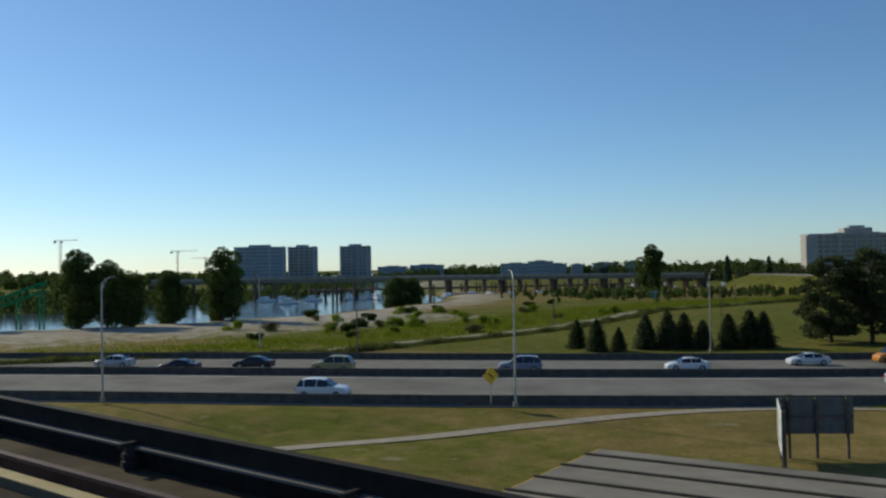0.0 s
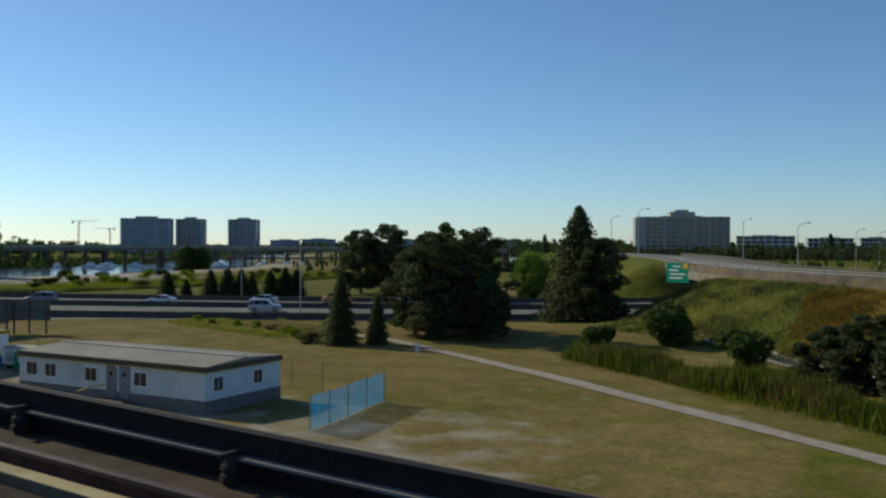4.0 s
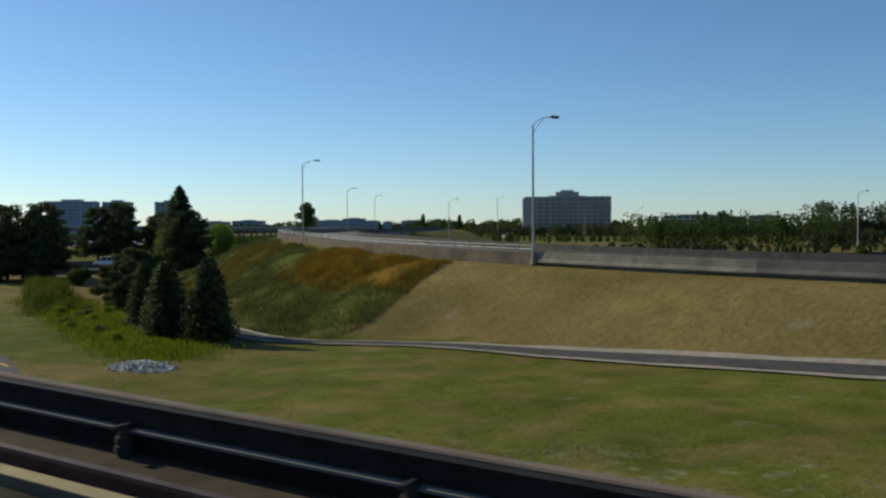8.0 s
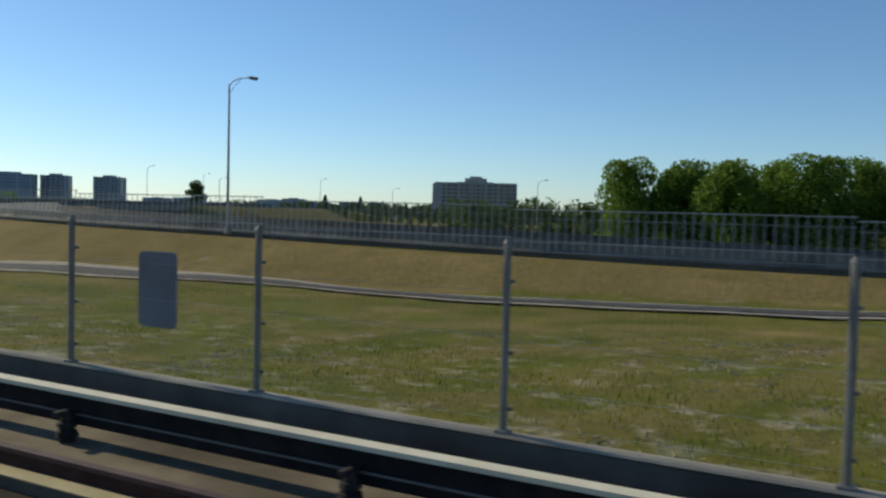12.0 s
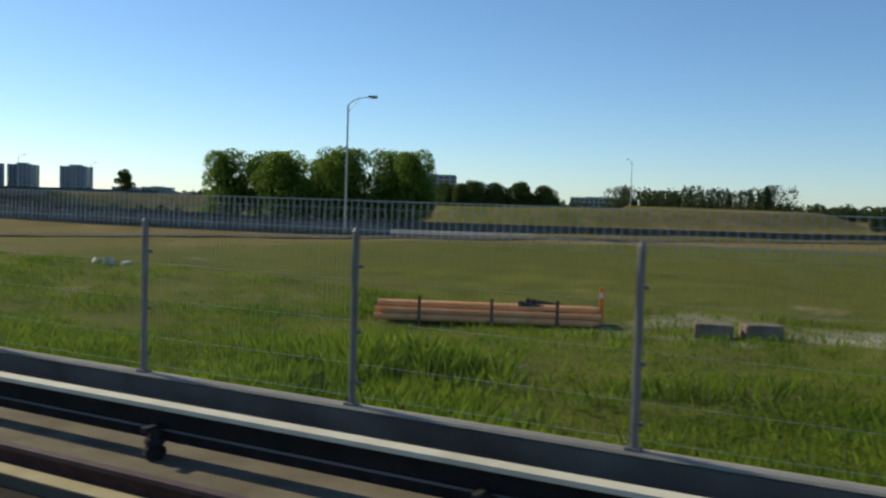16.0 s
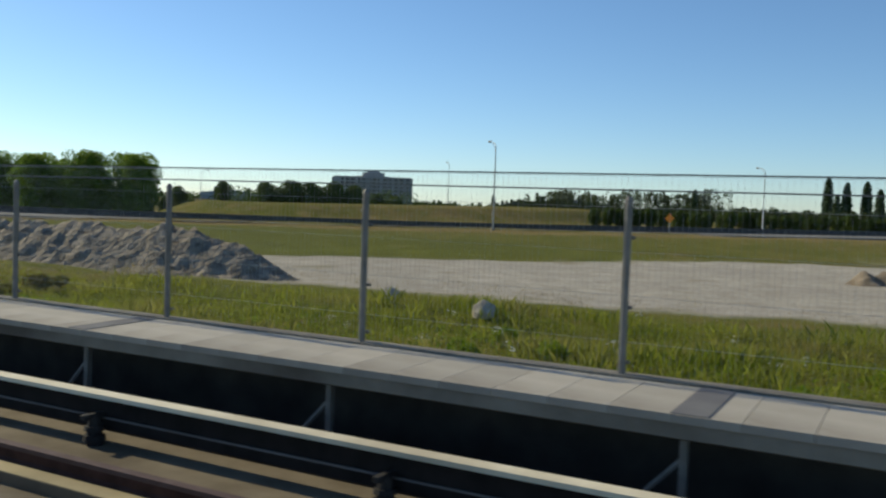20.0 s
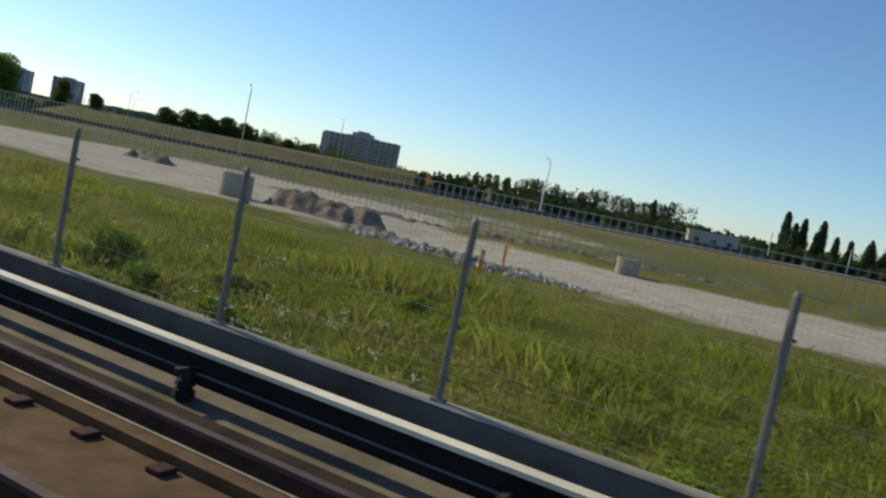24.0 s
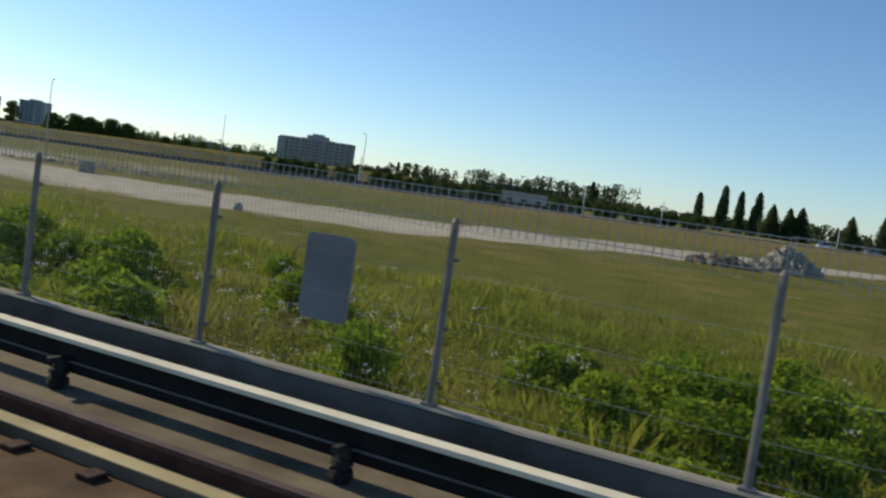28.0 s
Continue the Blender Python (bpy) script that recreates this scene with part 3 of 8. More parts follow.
def lie(x, y):
    """Height of the built ground sheet at places, by its own grid."""
    gx, gy, h = SHEET
    x, y = np.asarray(x, float), np.asarray(y, float)
    i = np.clip(np.searchsorted(gx, x) - 1, 0, len(gx) - 2)
    j = np.clip(np.searchsorted(gy, y) - 1, 0, len(gy) - 2)
    u, v = (x - gx[i]) / (gx[i + 1] - gx[i]), (y - gy[j]) / (gy[j + 1] - gy[j])
    return (1 - v) * ((1 - u) * h[j, i] + u * h[j, i + 1]) + v * ((1 - u) * h[j + 1, i] + u * h[j + 1, i + 1])


def ground_at(x, y):
    return float(lie(x, y))


def build_ground():
    gx = axis_lines([(-4600, -800, 380), (-800, -260, 40), (-260, -70, 6), (-70, 50, 3), (50, 430, 1.6), (430, 600, 10), (600, 4600, 250)])
    gy = axis_lines([(-4600, -200, 400), (-200, 0, 20), (0, 14, 2), (14, 80, 1.5), (80, 220, 4), (220, 460, 12), (460, 1000, 60), (1000, 4800, 380)])
    xx, yy = np.meshgrid(gx, gy)
    h, g, s, r, lt = land(xx, yy, True)
    dt = yy - np.interp(xx, _tk[:, 0], _tk[:, 1])
    swell = ease((xx - 258) / 26) * ease((dt - 7.6) / 2.5) * ease((26 - dt) / 8)
    h = h + swell * (0.18 + 0.16 * bumps(xx * 2.2, yy * 2.2))
    floor = np.interp(xx, _tk[:, 0], _tk[:, 2]) - 2.75
    h = np.where(np.abs(dt) < 7.5, np.minimum(h, floor), h)
    SHEET.extend((gx, gy, h))
    ny, nx = xx.shape
    verts = np.stack([xx, yy, h], -1).reshape(-1, 3)
    i = (np.arange(ny - 1)[:, None] * nx + np.arange(nx - 1)).ravel()
    me = bpy.data.meshes.new("ground")
    me.from_pydata(verts.tolist(), [], np.stack([i, i + 1, i + nx + 1, i + nx], -1).tolist())
    for name, values in (("green", g), ("soil", s), ("rust", r), ("litter", lt)):
        a = me.attributes.new(name, "FLOAT", "POINT")
        a.data.foreach_set("value", values.ravel().astype(np.float32))
    for p in me.polygons:
        p.use_smooth = True
    ob = part("ground", me, M_GROUND)
    tagged(ob, "dry mown grass field with green patches and bare soil", "ground", kind="structure")


build_ground()
wb = bmesh.new()
bmesh.ops.create_grid(wb, x_segments=1, y_segments=1, size=1.0)
bmesh.ops.transform(wb, matrix=Matrix.Translation((-900, 700, -5.2)) @ Matrix.Diagonal((900, 1300, 1, 1)), verts=wb.verts)
tagged(part("water", wb, M_WATER), "calm river water reflecting the pale sky", "river", kind="structure")


def draped(line, half, lift=0.05, step=1.0):
    """A strip laid over the land along a line."""
    bm = bmesh.new()
    rows = []
    for i, p in enumerate(line):
        d = line[min(i + 1, len(line) - 1)] - line[max(i - 1, 0)]
        d = d / (math.hypot(d[0], d[1]) or 1)
        row = []
        for u in np.linspace(-half, half, 4):
            x, y = p[0] - d[1] * u, p[1] + d[0] * u
            row.append((x, y))
        rows.append(row)
    xy = np.array(rows)
    h = lie(xy[..., 0], xy[..., 1]) + lift
    vs = [[bm.verts.new((*q, z)) for q, z in zip(r, hr)] for r, hr in zip(xy, h)]
    for a, b in zip(vs, vs[1:]):
        for k in range(3):
            bm.faces.new((a[k], b[k], b[k + 1], a[k + 1]))
    bmesh.ops.recalc_face_normals(bm, faces=bm.faces)
    for f in bm.faces:
        if f.normal.z < 0:
            f.normal_flip()
    return bm


tagged(part("footpath", draped(FOOTPATH, 0.76, 0.06), M_PATH), "pale gravel footpath through the grass", "footpath", kind="structure")
tagged(part("mulch_bed", draped(spline([(88, 52.5, 0), (97, 48.5, 0), (107, 43.5, 0)], 1.0), 3.2, 0.03), M_MULCH), "brown bare soil round the cedars", "soil", kind="structure")
tagged(part("footpath_tar", draped(FOOTPATH[FOOTPATH[:, 0] > 95], 1.0, 0.1), M_PATHTAR), "tarred end of the footpath", "footpath", kind="structure")
tagged(part("path_line", draped(spline([(101.2, 32.75, 0), (102.3, 32.35, 0), (103.4, 31.9, 0)], 0.6), 0.09, 0.13), M_YELLOW), "short yellow line painted on the path", "road marking", kind="structure")
tagged(part("cycle_path", draped(BIKEPATH, 1.25, 0.10), M_PATH), "pale verge of the cycle path along the embankment foot", "cycle path", kind="structure")
tagged(part("cycle_path_tar", draped(BIKEPATH, 0.68, 0.14), M_PATHTAR), "dark tarred cycle path along the embankment foot", "cycle path", kind="structure")
tagged(part("far_path", draped(FARPATH, 2.0, 0.08), M_PATH), "pale gravel track beyond the motorway", "footpath", kind="structure")

# ---- motorway ----
tagged(part("road", swept(ROAD, [(-19, 0.0), (-9, 0.1), (0, 0.15), (9, 0.1), (19, 0.0), (19, -0.6), (-19, -0.6)]), M_ASPHALT), "grey asphalt motorway with two carriageways", "motorway", kind="structure")


def barrier_profile(u, hgt=0.82, w=0.3):
    return [(u - w, 0), (u - w, 0.09), (u - w * 0.55, 0.3), (u - w * 0.35, hgt), (u + w * 0.35, hgt), (u + w * 0.55, 0.3), (u + w, 0.09), (u + w, 0)]


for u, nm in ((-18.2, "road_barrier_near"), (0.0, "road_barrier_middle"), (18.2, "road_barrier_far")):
    tagged(part(nm, swept(ROAD, barrier_profile(u, 0.95 if u == 0 else 0.82)), M_BARRIER), "concrete road barrier coloured dark for its shaded face", "road barrier", kind="structure")
for k, u in enumerate((-16.6, -1.6, 1.6, 16.6)):
    part("lane_line", swept(ROAD, [(u - 0.08, 0.16 - abs(u) * 0.0085), (u + 0.08, 0.16 - abs(u) * 0.0085), (u + 0.08, 0.12 - abs(u) * 0.0085), (u - 0.08, 0.12 - abs(u) * 0.0085)]), M_PAINT)
    tagged(bpy.context.scene.collection.objects[-1], "white painted edge line", "road marking", kind="structure")
dash = bmesh.new()
for u in (-11.6, -6.6, 6.6, 11.6):
    for i in range(10, len(ROAD) - 20):
        if i % 2:
            a, b = ROAD[i], ROAD[i] + (ROAD[i + 1] - ROAD[i]) * 0.6
            sweep(dash, np.array([a, b]), [(u - 0.07, 0.16 - abs(u) * 0.0085), (u + 0.07, 0.16 - abs(u) * 0.0085), (u + 0.07, 0.11 - abs(u) * 0.0085), (u - 0.07, 0.11 - abs(u) * 0.0085)])
tagged(part("lane_dashes", dash, M_PAINT), "white dashed lane markings", "road marking", kind="structure")

# ---- slip road on its embankment and bridge ----
tagged(part("slip_road", swept(RAMP, [(0.6, 0.0), (14, 0.0), (14, -0.4), (0.6, -0.4)]), M_ASPHALT), "grey asphalt slip road on the embankment", "slip road", kind="structure")
_r = RAMP[(RAMP[:, 0] > 20) & (RAMP[:, 0] < 123) & (RAMP[:, 1] < 168)]
tagged(part("slip_road_parapet", swept(_r, [(-0.1, -0.9), (-0.1, 0.75), (0.25, 0.75), (0.25, -0.9)]), M_PARAPET), "grey concrete parapet wall along the slip road", "parapet", kind="structure")
_r2 = RAMP[(RAMP[:, 0] >= 120) & (RAMP[:, 0] < 345) & (RAMP[:, 1] < 220)]
tagged(part("slip_road_barrier", swept(_r2[_r2[:, 0] < 141], barrier_profile(0.35, 0.8)), M_BARRIER_PALE), "pale concrete barrier along the slip road", "road barrier", kind="structure")
tagged(part("slip_road_barrier_dark", swept(_r2[(_r2[:, 0] > 138) & (_r2[:, 0] < 235)], barrier_profile(0.35, 0.78)), M_BARRIER_MID), "concrete barrier along the slip road in a shade-darkened grey", "road barrier", kind="structure")
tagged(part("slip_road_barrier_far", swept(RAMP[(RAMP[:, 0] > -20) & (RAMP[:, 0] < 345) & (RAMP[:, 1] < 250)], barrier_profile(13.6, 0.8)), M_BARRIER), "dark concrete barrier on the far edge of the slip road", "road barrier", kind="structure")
_bd = RAMP[(RAMP[:, 0] > -5) & (RAMP[:, 0] < 50) & (RAMP[:, 1] > 112) & (RAMP[:, 1] < 226)]
tagged(part("bridge_deck", swept(_bd, [(-0.3, -0.35), (14.3, -0.35), (14.3, -1.5), (12.5, -1.9), (1.5, -1.9), (-0.3, -1.5)]), M_CONC_DARK), "dark concrete bridge deck over the motorway", "bridge", kind="structure")

# ---- guideway ----
def wall_top(s):
    return float(np.interp(s, [0, 60, 110, 150, 200], [-2.1, -2.08, -2.04, -2.0, -1.86]))


def walled(s0, s1, d0, d1, top, bottom, name, material, label, step=2.5):
    bm = bmesh.new()
    n = max(2, int((s1 - s0) / step) + 1)
    rows = []
    for s in np.linspace(s0, s1, n):
        t = top(s) if callable(top) else top
        b0 = bottom(s) if callable(bottom) else bottom
        rows.append([bm.verts.new(track(s, d, h)) for d, h in ((d0, b0), (d0, t - 0.02), (d0 + 0.02, t), (d1 - 0.02, t), (d1, t - 0.02), (d1, b0))])
    for a, b in zip(rows, rows[1:]):
        for k in range(6):
            bm.faces.new((a[k], b[k], b[(k + 1) % 6], a[(k + 1) % 6]))
    bm.faces.new(rows[0]), bm.faces.new(rows[-1][::-1])
    bmesh.ops.recalc_face_normals(bm, faces=bm.faces)
    ob = part(name, bm, material)
    return tagged(ob, label, "wall", kind="structure")


tagged(part("track_deck", swept(run(-140, 515), [(-4.6, -2.2), (6.57, -2.2), (6.57, -2.75), (4.5, -2.75), (3.0, -3.6), (-1.5, -3.6), (-3, -2.75), (-4.6, -2.75)]), M_DECK), "grey concrete deck of the railway guideway", "railway deck", kind="structure")
walled(-140, 202.7, 6.5, 6.56, lambda s: wall_top(s) - 0.035, -2.6, "parapet_elevated", M_PARAPETSHADE, "concrete guideway parapet with shade put into its face colour")
walled(-140, 202.7, 6.44, 6.6, wall_top, lambda s: wall_top(s) - 0.033, "parapet_coping", M_PARAPET, "thin brown-grey coping along the guideway parapet")
walled(-140, 515, -4.6, -4.35, -1.8, -2.6, "parapet_south", M_CONC_DARK, "dark concrete parapet on the far side of the tracks")
walled(202.9, 302.3, 6.4, 6.56, -1.812, -2.7, "wall_fence_first", M_WALLDARK, "low weathered concrete wall that carries the fence")
walled(202.9, 302.3, 6.388, 6.572, -1.79, -1.81, "wall_fence_first_coping", M_CONC, "pale worn coping along the low fence wall")
walled(304.2, 309.6, 7.05, 7.25, -1.5, -2.7, "wall_recess_first", M_WALLDARK, "low concrete wall set back round the equipment cabinet")
walled(359.5, 362.1, 7.0, 7.2, -1.5, -2.7, "wall_recess_second", M_WALLDARK, "low concrete wall set back beside the walkway end")
walled(362.6, 515, 6.4, 6.56, -1.812, -2.7, "wall_fence_second", M_WALLDARK, "low weathered concrete wall that carries the fence")
walled(362.6, 515, 6.388, 6.572, -1.79, -1.81, "wall_fence_second_coping", M_CONC, "pale worn coping along the low fence wall")
jog = bmesh.new()
for s0, d0, s1, d1, h in ((302.25, 6.5, 304.3, 7.15, -1.6),):
    a, b = track(s0, d0, 0), track(s1, d1, 0)
    v = (b - a).normalized()
    mm = Matrix.Translation(a) @ Matrix.Rotation(math.atan2(v.y, v.x), 4, "Z")
    box(jog, -0.05, -0.1, -2.7, (b - a).length + 0.05, 0.1, h, mm)
tagged(part("wall_jog", jog, M_CONC_DARK), "short return of the low concrete wall", "wall", kind="structure")
# emergency walkway
WALK0, WALK1 = 310.3, 359.5
tagged(part("walkway_beam", swept(run(WALK0, WALK1), [(6.03, -1.385), (7.0, -1.365), (7.0, -1.5), (6.09, -1.53), (6.03, -1.51)]), M_CONC_DARK), "grey concrete edge beam of the walkway", "walkway", kind="structure")
# The kerb's shade is put in by using the darker concrete
tagged(part("walkway_kerb", swept(run(WALK0, WALK1), [(7.0, -1.31), (7.18, -1.31), (7.18, -1.6), (7.0, -1.6)]), M_CONC_DARK), "grey raised kerb behind the walkway", "kerb", kind="structure")
tagged(part("walkway_wall", swept(run(309.5, WALK1), [(6.75, -1.5), (7.15, -1.5), (7.15, -2.7), (6.75, -2.7)]), M_UNDERSHADE), "dark recessed wall below the walkway slab", "wall", kind="structure")
tagged(part("recess_floor", swept(run(302.5, WALK0), [(5.9, -2.05), (7.05, -2.05), (7.05, -2.6), (5.9, -2.6)]), M_CONC), "low concrete ledge below the fence wall", "ledge", kind="structure")
tagged(part("recess_floor_dark", swept(run(WALK0, WALK1), [(5.75, -2.15), (6.75, -2.15), (6.75, -2.6), (5.75, -2.6)]), M_UNDERSHADE), "floor under the walkway with slab shade in its colour", "ledge", kind="structure")
tagged(part("recess_ledge", swept(run(359.9, 361.95), [(6.1, -1.9), (7.0, -1.87), (7.0, -2.6), (6.1, -2.6)]), M_CONC), "pale concrete ledge beside the walkway end", "ledge", kind="structure")
tagged(part("track_bed", swept(run(352, 515), [(-4.3, -2.18), (4.235, -2.18), (4.235, -2.3), (-4.3, -2.3)]), M_RUST), "rust-stained brown track bed", "track bed", kind="structure")
tagged(part("track_bed_pale", swept(run(296, 351.9), [(-4.3, -2.184), (4.235, -2.184), (4.235, -2.3), (-4.3, -2.3)]), M_TRACKSLAB), "brown-grey stained track slab", "track bed", kind="structure")
tagged(part("track_bed_dark", swept(run(-140, 295.9), [(-4.3, -2.185), (4.235, -2.185), (4.235, -2.3), (-4.3, -2.3)]), M_BED), "dark oil-stained track bed", "track bed", kind="structure")
tagged(part("deck_slab_strip_dark", swept(run(-140, 200.9), [(4.76, -2.19), (6.38, -2.19), (6.38, -2.3), (4.76, -2.3)]), M_DECKSLAB), "brown concrete strip under the power rail, darkened for parapet shade", "railway deck", kind="structure")
tagged(part("deck_slab_strip", swept(run(201, 515), [(4.76, -2.19), (6.38, -2.19), (6.38, -2.3), (4.76, -2.3)]), M_TRACKSLAB), "grey concrete strip under the power rail", "railway deck", kind="structure")
tagged(part("track_gutter", swept(run(-140, 515), [(4.55, -2.192), (4.75, -2.192), (4.75, -2.3), (4.55, -2.3)]), M_BED), "dark strip between plinth and rail", "track bed", kind="structure")
tagged(part("track_plinth", swept(run(-140, 348), [(4.23, -2.094), (4.54, -2.094), (4.54, -2.25), (4.23, -2.25)]), M_TRACKSLAB), "stained concrete rail plinth", "plinth", kind="structure")
tagged(part("track_plinth_end", swept(run(392, 515), [(4.23, -2.094), (4.54, -2.094), (4.54, -2.25), (4.23, -2.25)]), M_TRACKSLAB), "stained concrete rail plinth", "plinth", kind="structure")
tagged(part("track_plinth_rusty", swept(run(348, 392), [(4.23, -2.1), (4.54, -2.1), (4.54, -2.25), (4.23, -2.25)]), M_RUST), "rust-stained rail plinth", "plinth", kind="structure")
tagged(part("plinth_line", swept(run(348, 392), [(4.375, -2.088), (4.41, -2.088), (4.41, -2.11), (4.375, -2.11)]), M_COVERDULL), "thin cream line beside the rail", "plinth", kind="structure")
tagged(part("track_gutter_wide", swept(run(348, 392), [(4.751, -2.184), (5.19, -2.184), (5.19, -2.3), (4.751, -2.3)]), M_BED), "dark strip beside the rail", "track bed", kind="structure")
tagged(part("plinth_top_end", swept(run(392, 515), [(4.235, -2.088), (4.40, -2.088), (4.40, -2.095), (4.235, -2.095)]), M_COVERDULL), "rail plinth top in a sunlit cream tone", "plinth", kind="structure")
tagged(part("plinth_top", swept(run(-140, 348), [(4.235, -2.088), (4.40, -2.088), (4.40, -2.095), (4.235, -2.095)]), M_COVERDULL), "rail plinth top in a sunlit cream tone", "plinth", kind="structure")


def rail(d, name):
    head = [(d - 0.04, -1.96), (d + 0.04, -1.96), (d + 0.04, -1.995), (d - 0.04, -1.995)]
    foot = [(d - 0.03, -1.995), (d + 0.03, -1.995), (d + 0.03, -2.06), (d + 0.07, -2.088), (d - 0.05, -2.088), (d - 0.03, -2.06)]
    ob = tagged(part(name, swept(run(-140, 515), head), M_RAIL), "steel running rail with a worn purple-brown head", "rail", "running rails", "structure")
    part("rail_foot", swept(run(-140, 515), foot), M_RAILSIDE, ob)


for d in (4.46, 2.99, -0.55, -2.0):
    rail(d, "running_rail")
for d in (2.99, -0.55, -2.0):
    tagged(part("rail_seat", swept(run(-140, 515), [(d - 0.12, -2.088), (d + 0.12, -2.088), (d + 0.12, -2.2), (d - 0.12, -2.2)]), M_TRACKSLAB), "stained concrete seat under the rail", "plinth", kind="structure")
# power rail beside the fence wall
for s0, s1 in ((-140, 311.0), (317.4, 515)):
    tagged(part("power_rail", swept(run(s0, s1), [(5.45, -1.79), (5.54, -1.79), (5.54, -2.06), (5.45, -2.06)]), M_BLACKRAIL), "dark steel power rail on insulators", "power rail", kind="structure")
# Added black strip fills in the shadow between power rail and deck
tagged(part("power_rail_skirt", swept(run(-140, 200.6), [(5.47, -2.061), (5.56, -2.061), (5.56, -2.19), (5.47, -2.19)]), M_BLACKRAIL), "black strip standing in for shadow below the power rail", "power rail", kind="structure")
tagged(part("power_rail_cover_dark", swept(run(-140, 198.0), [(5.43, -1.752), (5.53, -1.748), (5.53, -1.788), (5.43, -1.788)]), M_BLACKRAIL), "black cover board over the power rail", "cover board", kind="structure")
for s0, s1 in ((198.05, 311.0), (317.4, 515)):
    tagged(part("power_rail_cover", swept(run(s0, s1), [(5.385, -1.752), (5.52, -1.746), (5.52, -1.79), (5.385, -1.79)]), M_COVER), "cream cover board over the power rail", "cover board", kind="structure")
    tagged(part("power_rail_lip", swept(run(s0, s1), [(5.432, -1.955), (5.448, -1.955), (5.448, -1.972), (5.432, -1.972)]), M_PANEL), "grey edge of the power rail", "power rail", kind="structure")
tagged(part("power_rail_lip_wide", swept(run(-140, 198.0), [(5.37, -1.962), (5.448, -1.952), (5.448, -1.985), (5.37, -1.985)]), M_PANEL), "grey edge of the power rail", "power rail", kind="structure")


def power_bracket():
    ob = empty("power_rail_bracket", pose(0, 0, 0), "dark steel bracket and insulator under the power rail", "bracket", "power rail brackets")
    bm = boxed(-0.09, -0.16, -0.34, 0.09, 0.13, -0.28, bevel=0.01)
    part("base_plate", bm, M_BLACK, ob)
    ins = bmesh.new()
    for z0, z1, r in ((-0.28, -0.22, 0.075), (-0.22, -0.17, 0.1), (-0.17, -0.13, 0.07), (-0.13, -0.09, 0.09), (-0.09, 0.0, 0.06)):
        bmesh.ops.create_cone(ins, cap_ends=True, segments=10, radius1=r, radius2=r * 0.9, depth=z1 - z0, matrix=Matrix.Translation((0, 0, (z0 + z1) / 2)))
    part("insulator", ins, M_BLACK, ob)
    part("arm", boxed(-0.03, -0.13, -0.03, 0.03, 0.11, 0.02, bevel=0.008), M_BLACK, ob)
    return ob


_br = power_bracket()
_first = True
s = -30.0 + 1.1
while s < 450:
    if 310.9 < s < 317.5:
        s += 3.0
        continue
    p = track(s, 5.36, -1.93)
    m = Matrix.Translation(p) @ Matrix.Rotation(radians(heading(s)), 4, "Z")
    if _first:
        _br.matrix_basis, _first = m, False
    else:
        copy_thing(_br, m)
    s += 3.0
# piers under the raised part
for s in np.arange(-130, 120, 30.0):
    p = track(s, 1.0, -3.6)
    g = ground_at(p.x, p.y) - 0.5
    pier = bmesh.new()
    tube(pier, [(p.x, p.y, g), (p.x, p.y, p.z - 1.2)], 0.9, 0.9, 20)
    box(pier, p.x - 0.9, p.y - 3.0, p.z - 1.2, p.x + 0.9, p.y + 3.0, p.z + 0.05, bevel=0.1)
    tagged(part("guideway_pier", pier, M_CONC), "grey concrete pier under the guideway", "pier", "guideway piers", "structure")

# ---- trees and shrubs ----
rng = np.random.default_rng(5)


def leaf_mesh(name, centres, size, material, spread=1.0, droop=0.0):
    """Many small bent leaves or sprays at the given places."""
    n = len(centres)
    a = rng.normal(size=(n, 3))
    a[:, 2] = a[:, 2] * 0.6 - droop
    a /= np.linalg.norm(a, axis=1, keepdims=True)
    b = np.cross(a, rng.normal(size=(n, 3)))
    b /= np.linalg.norm(b, axis=1, keepdims=True)
    k = (size * rng.uniform(0.55, 1.35, (n, 1)))
    c = np.cross(a, b) * 0.18
    v = np.stack([centres - a * k, centres + (b * 0.5 + c) * k, centres + a * k, centres - (b * 0.5 - c) * k], 1).reshape(-1, 3)
    me = bpy.data.meshes.new(name)
    me.vertices.add(4 * n), me.loops.add(4 * n), me.polygons.add(n)
    me.vertices.foreach_set("co", v.astype(np.float32).ravel())
    me.loops.foreach_set("vertex_index", np.arange(4 * n, dtype=np.int32))
    me.polygons.foreach_set("loop_start", np.arange(0, 4 * n, 4, dtype=np.int32))
    me.update(calc_edges=True)
    me.materials.append(material)
    return me


def blob_points(lobes, n):
    """Points in the shells of many lobes (x, y, z, radius)."""
    lobes = np.array(lobes, float)
    w = lobes[:, 3] ** 2
    pick = rng.choice(len(lobes), n, p=w / w.sum())
    d = rng.normal(size=(n, 3))
    d /= np.linalg.norm(d, axis=1, keepdims=True)
    r = lobes[pick, 3] * rng.uniform(0.45, 1.0, n) ** 0.5
    d[:, 2] *= 0.85
    return lobes[pick, :3] + d * r[:, None]


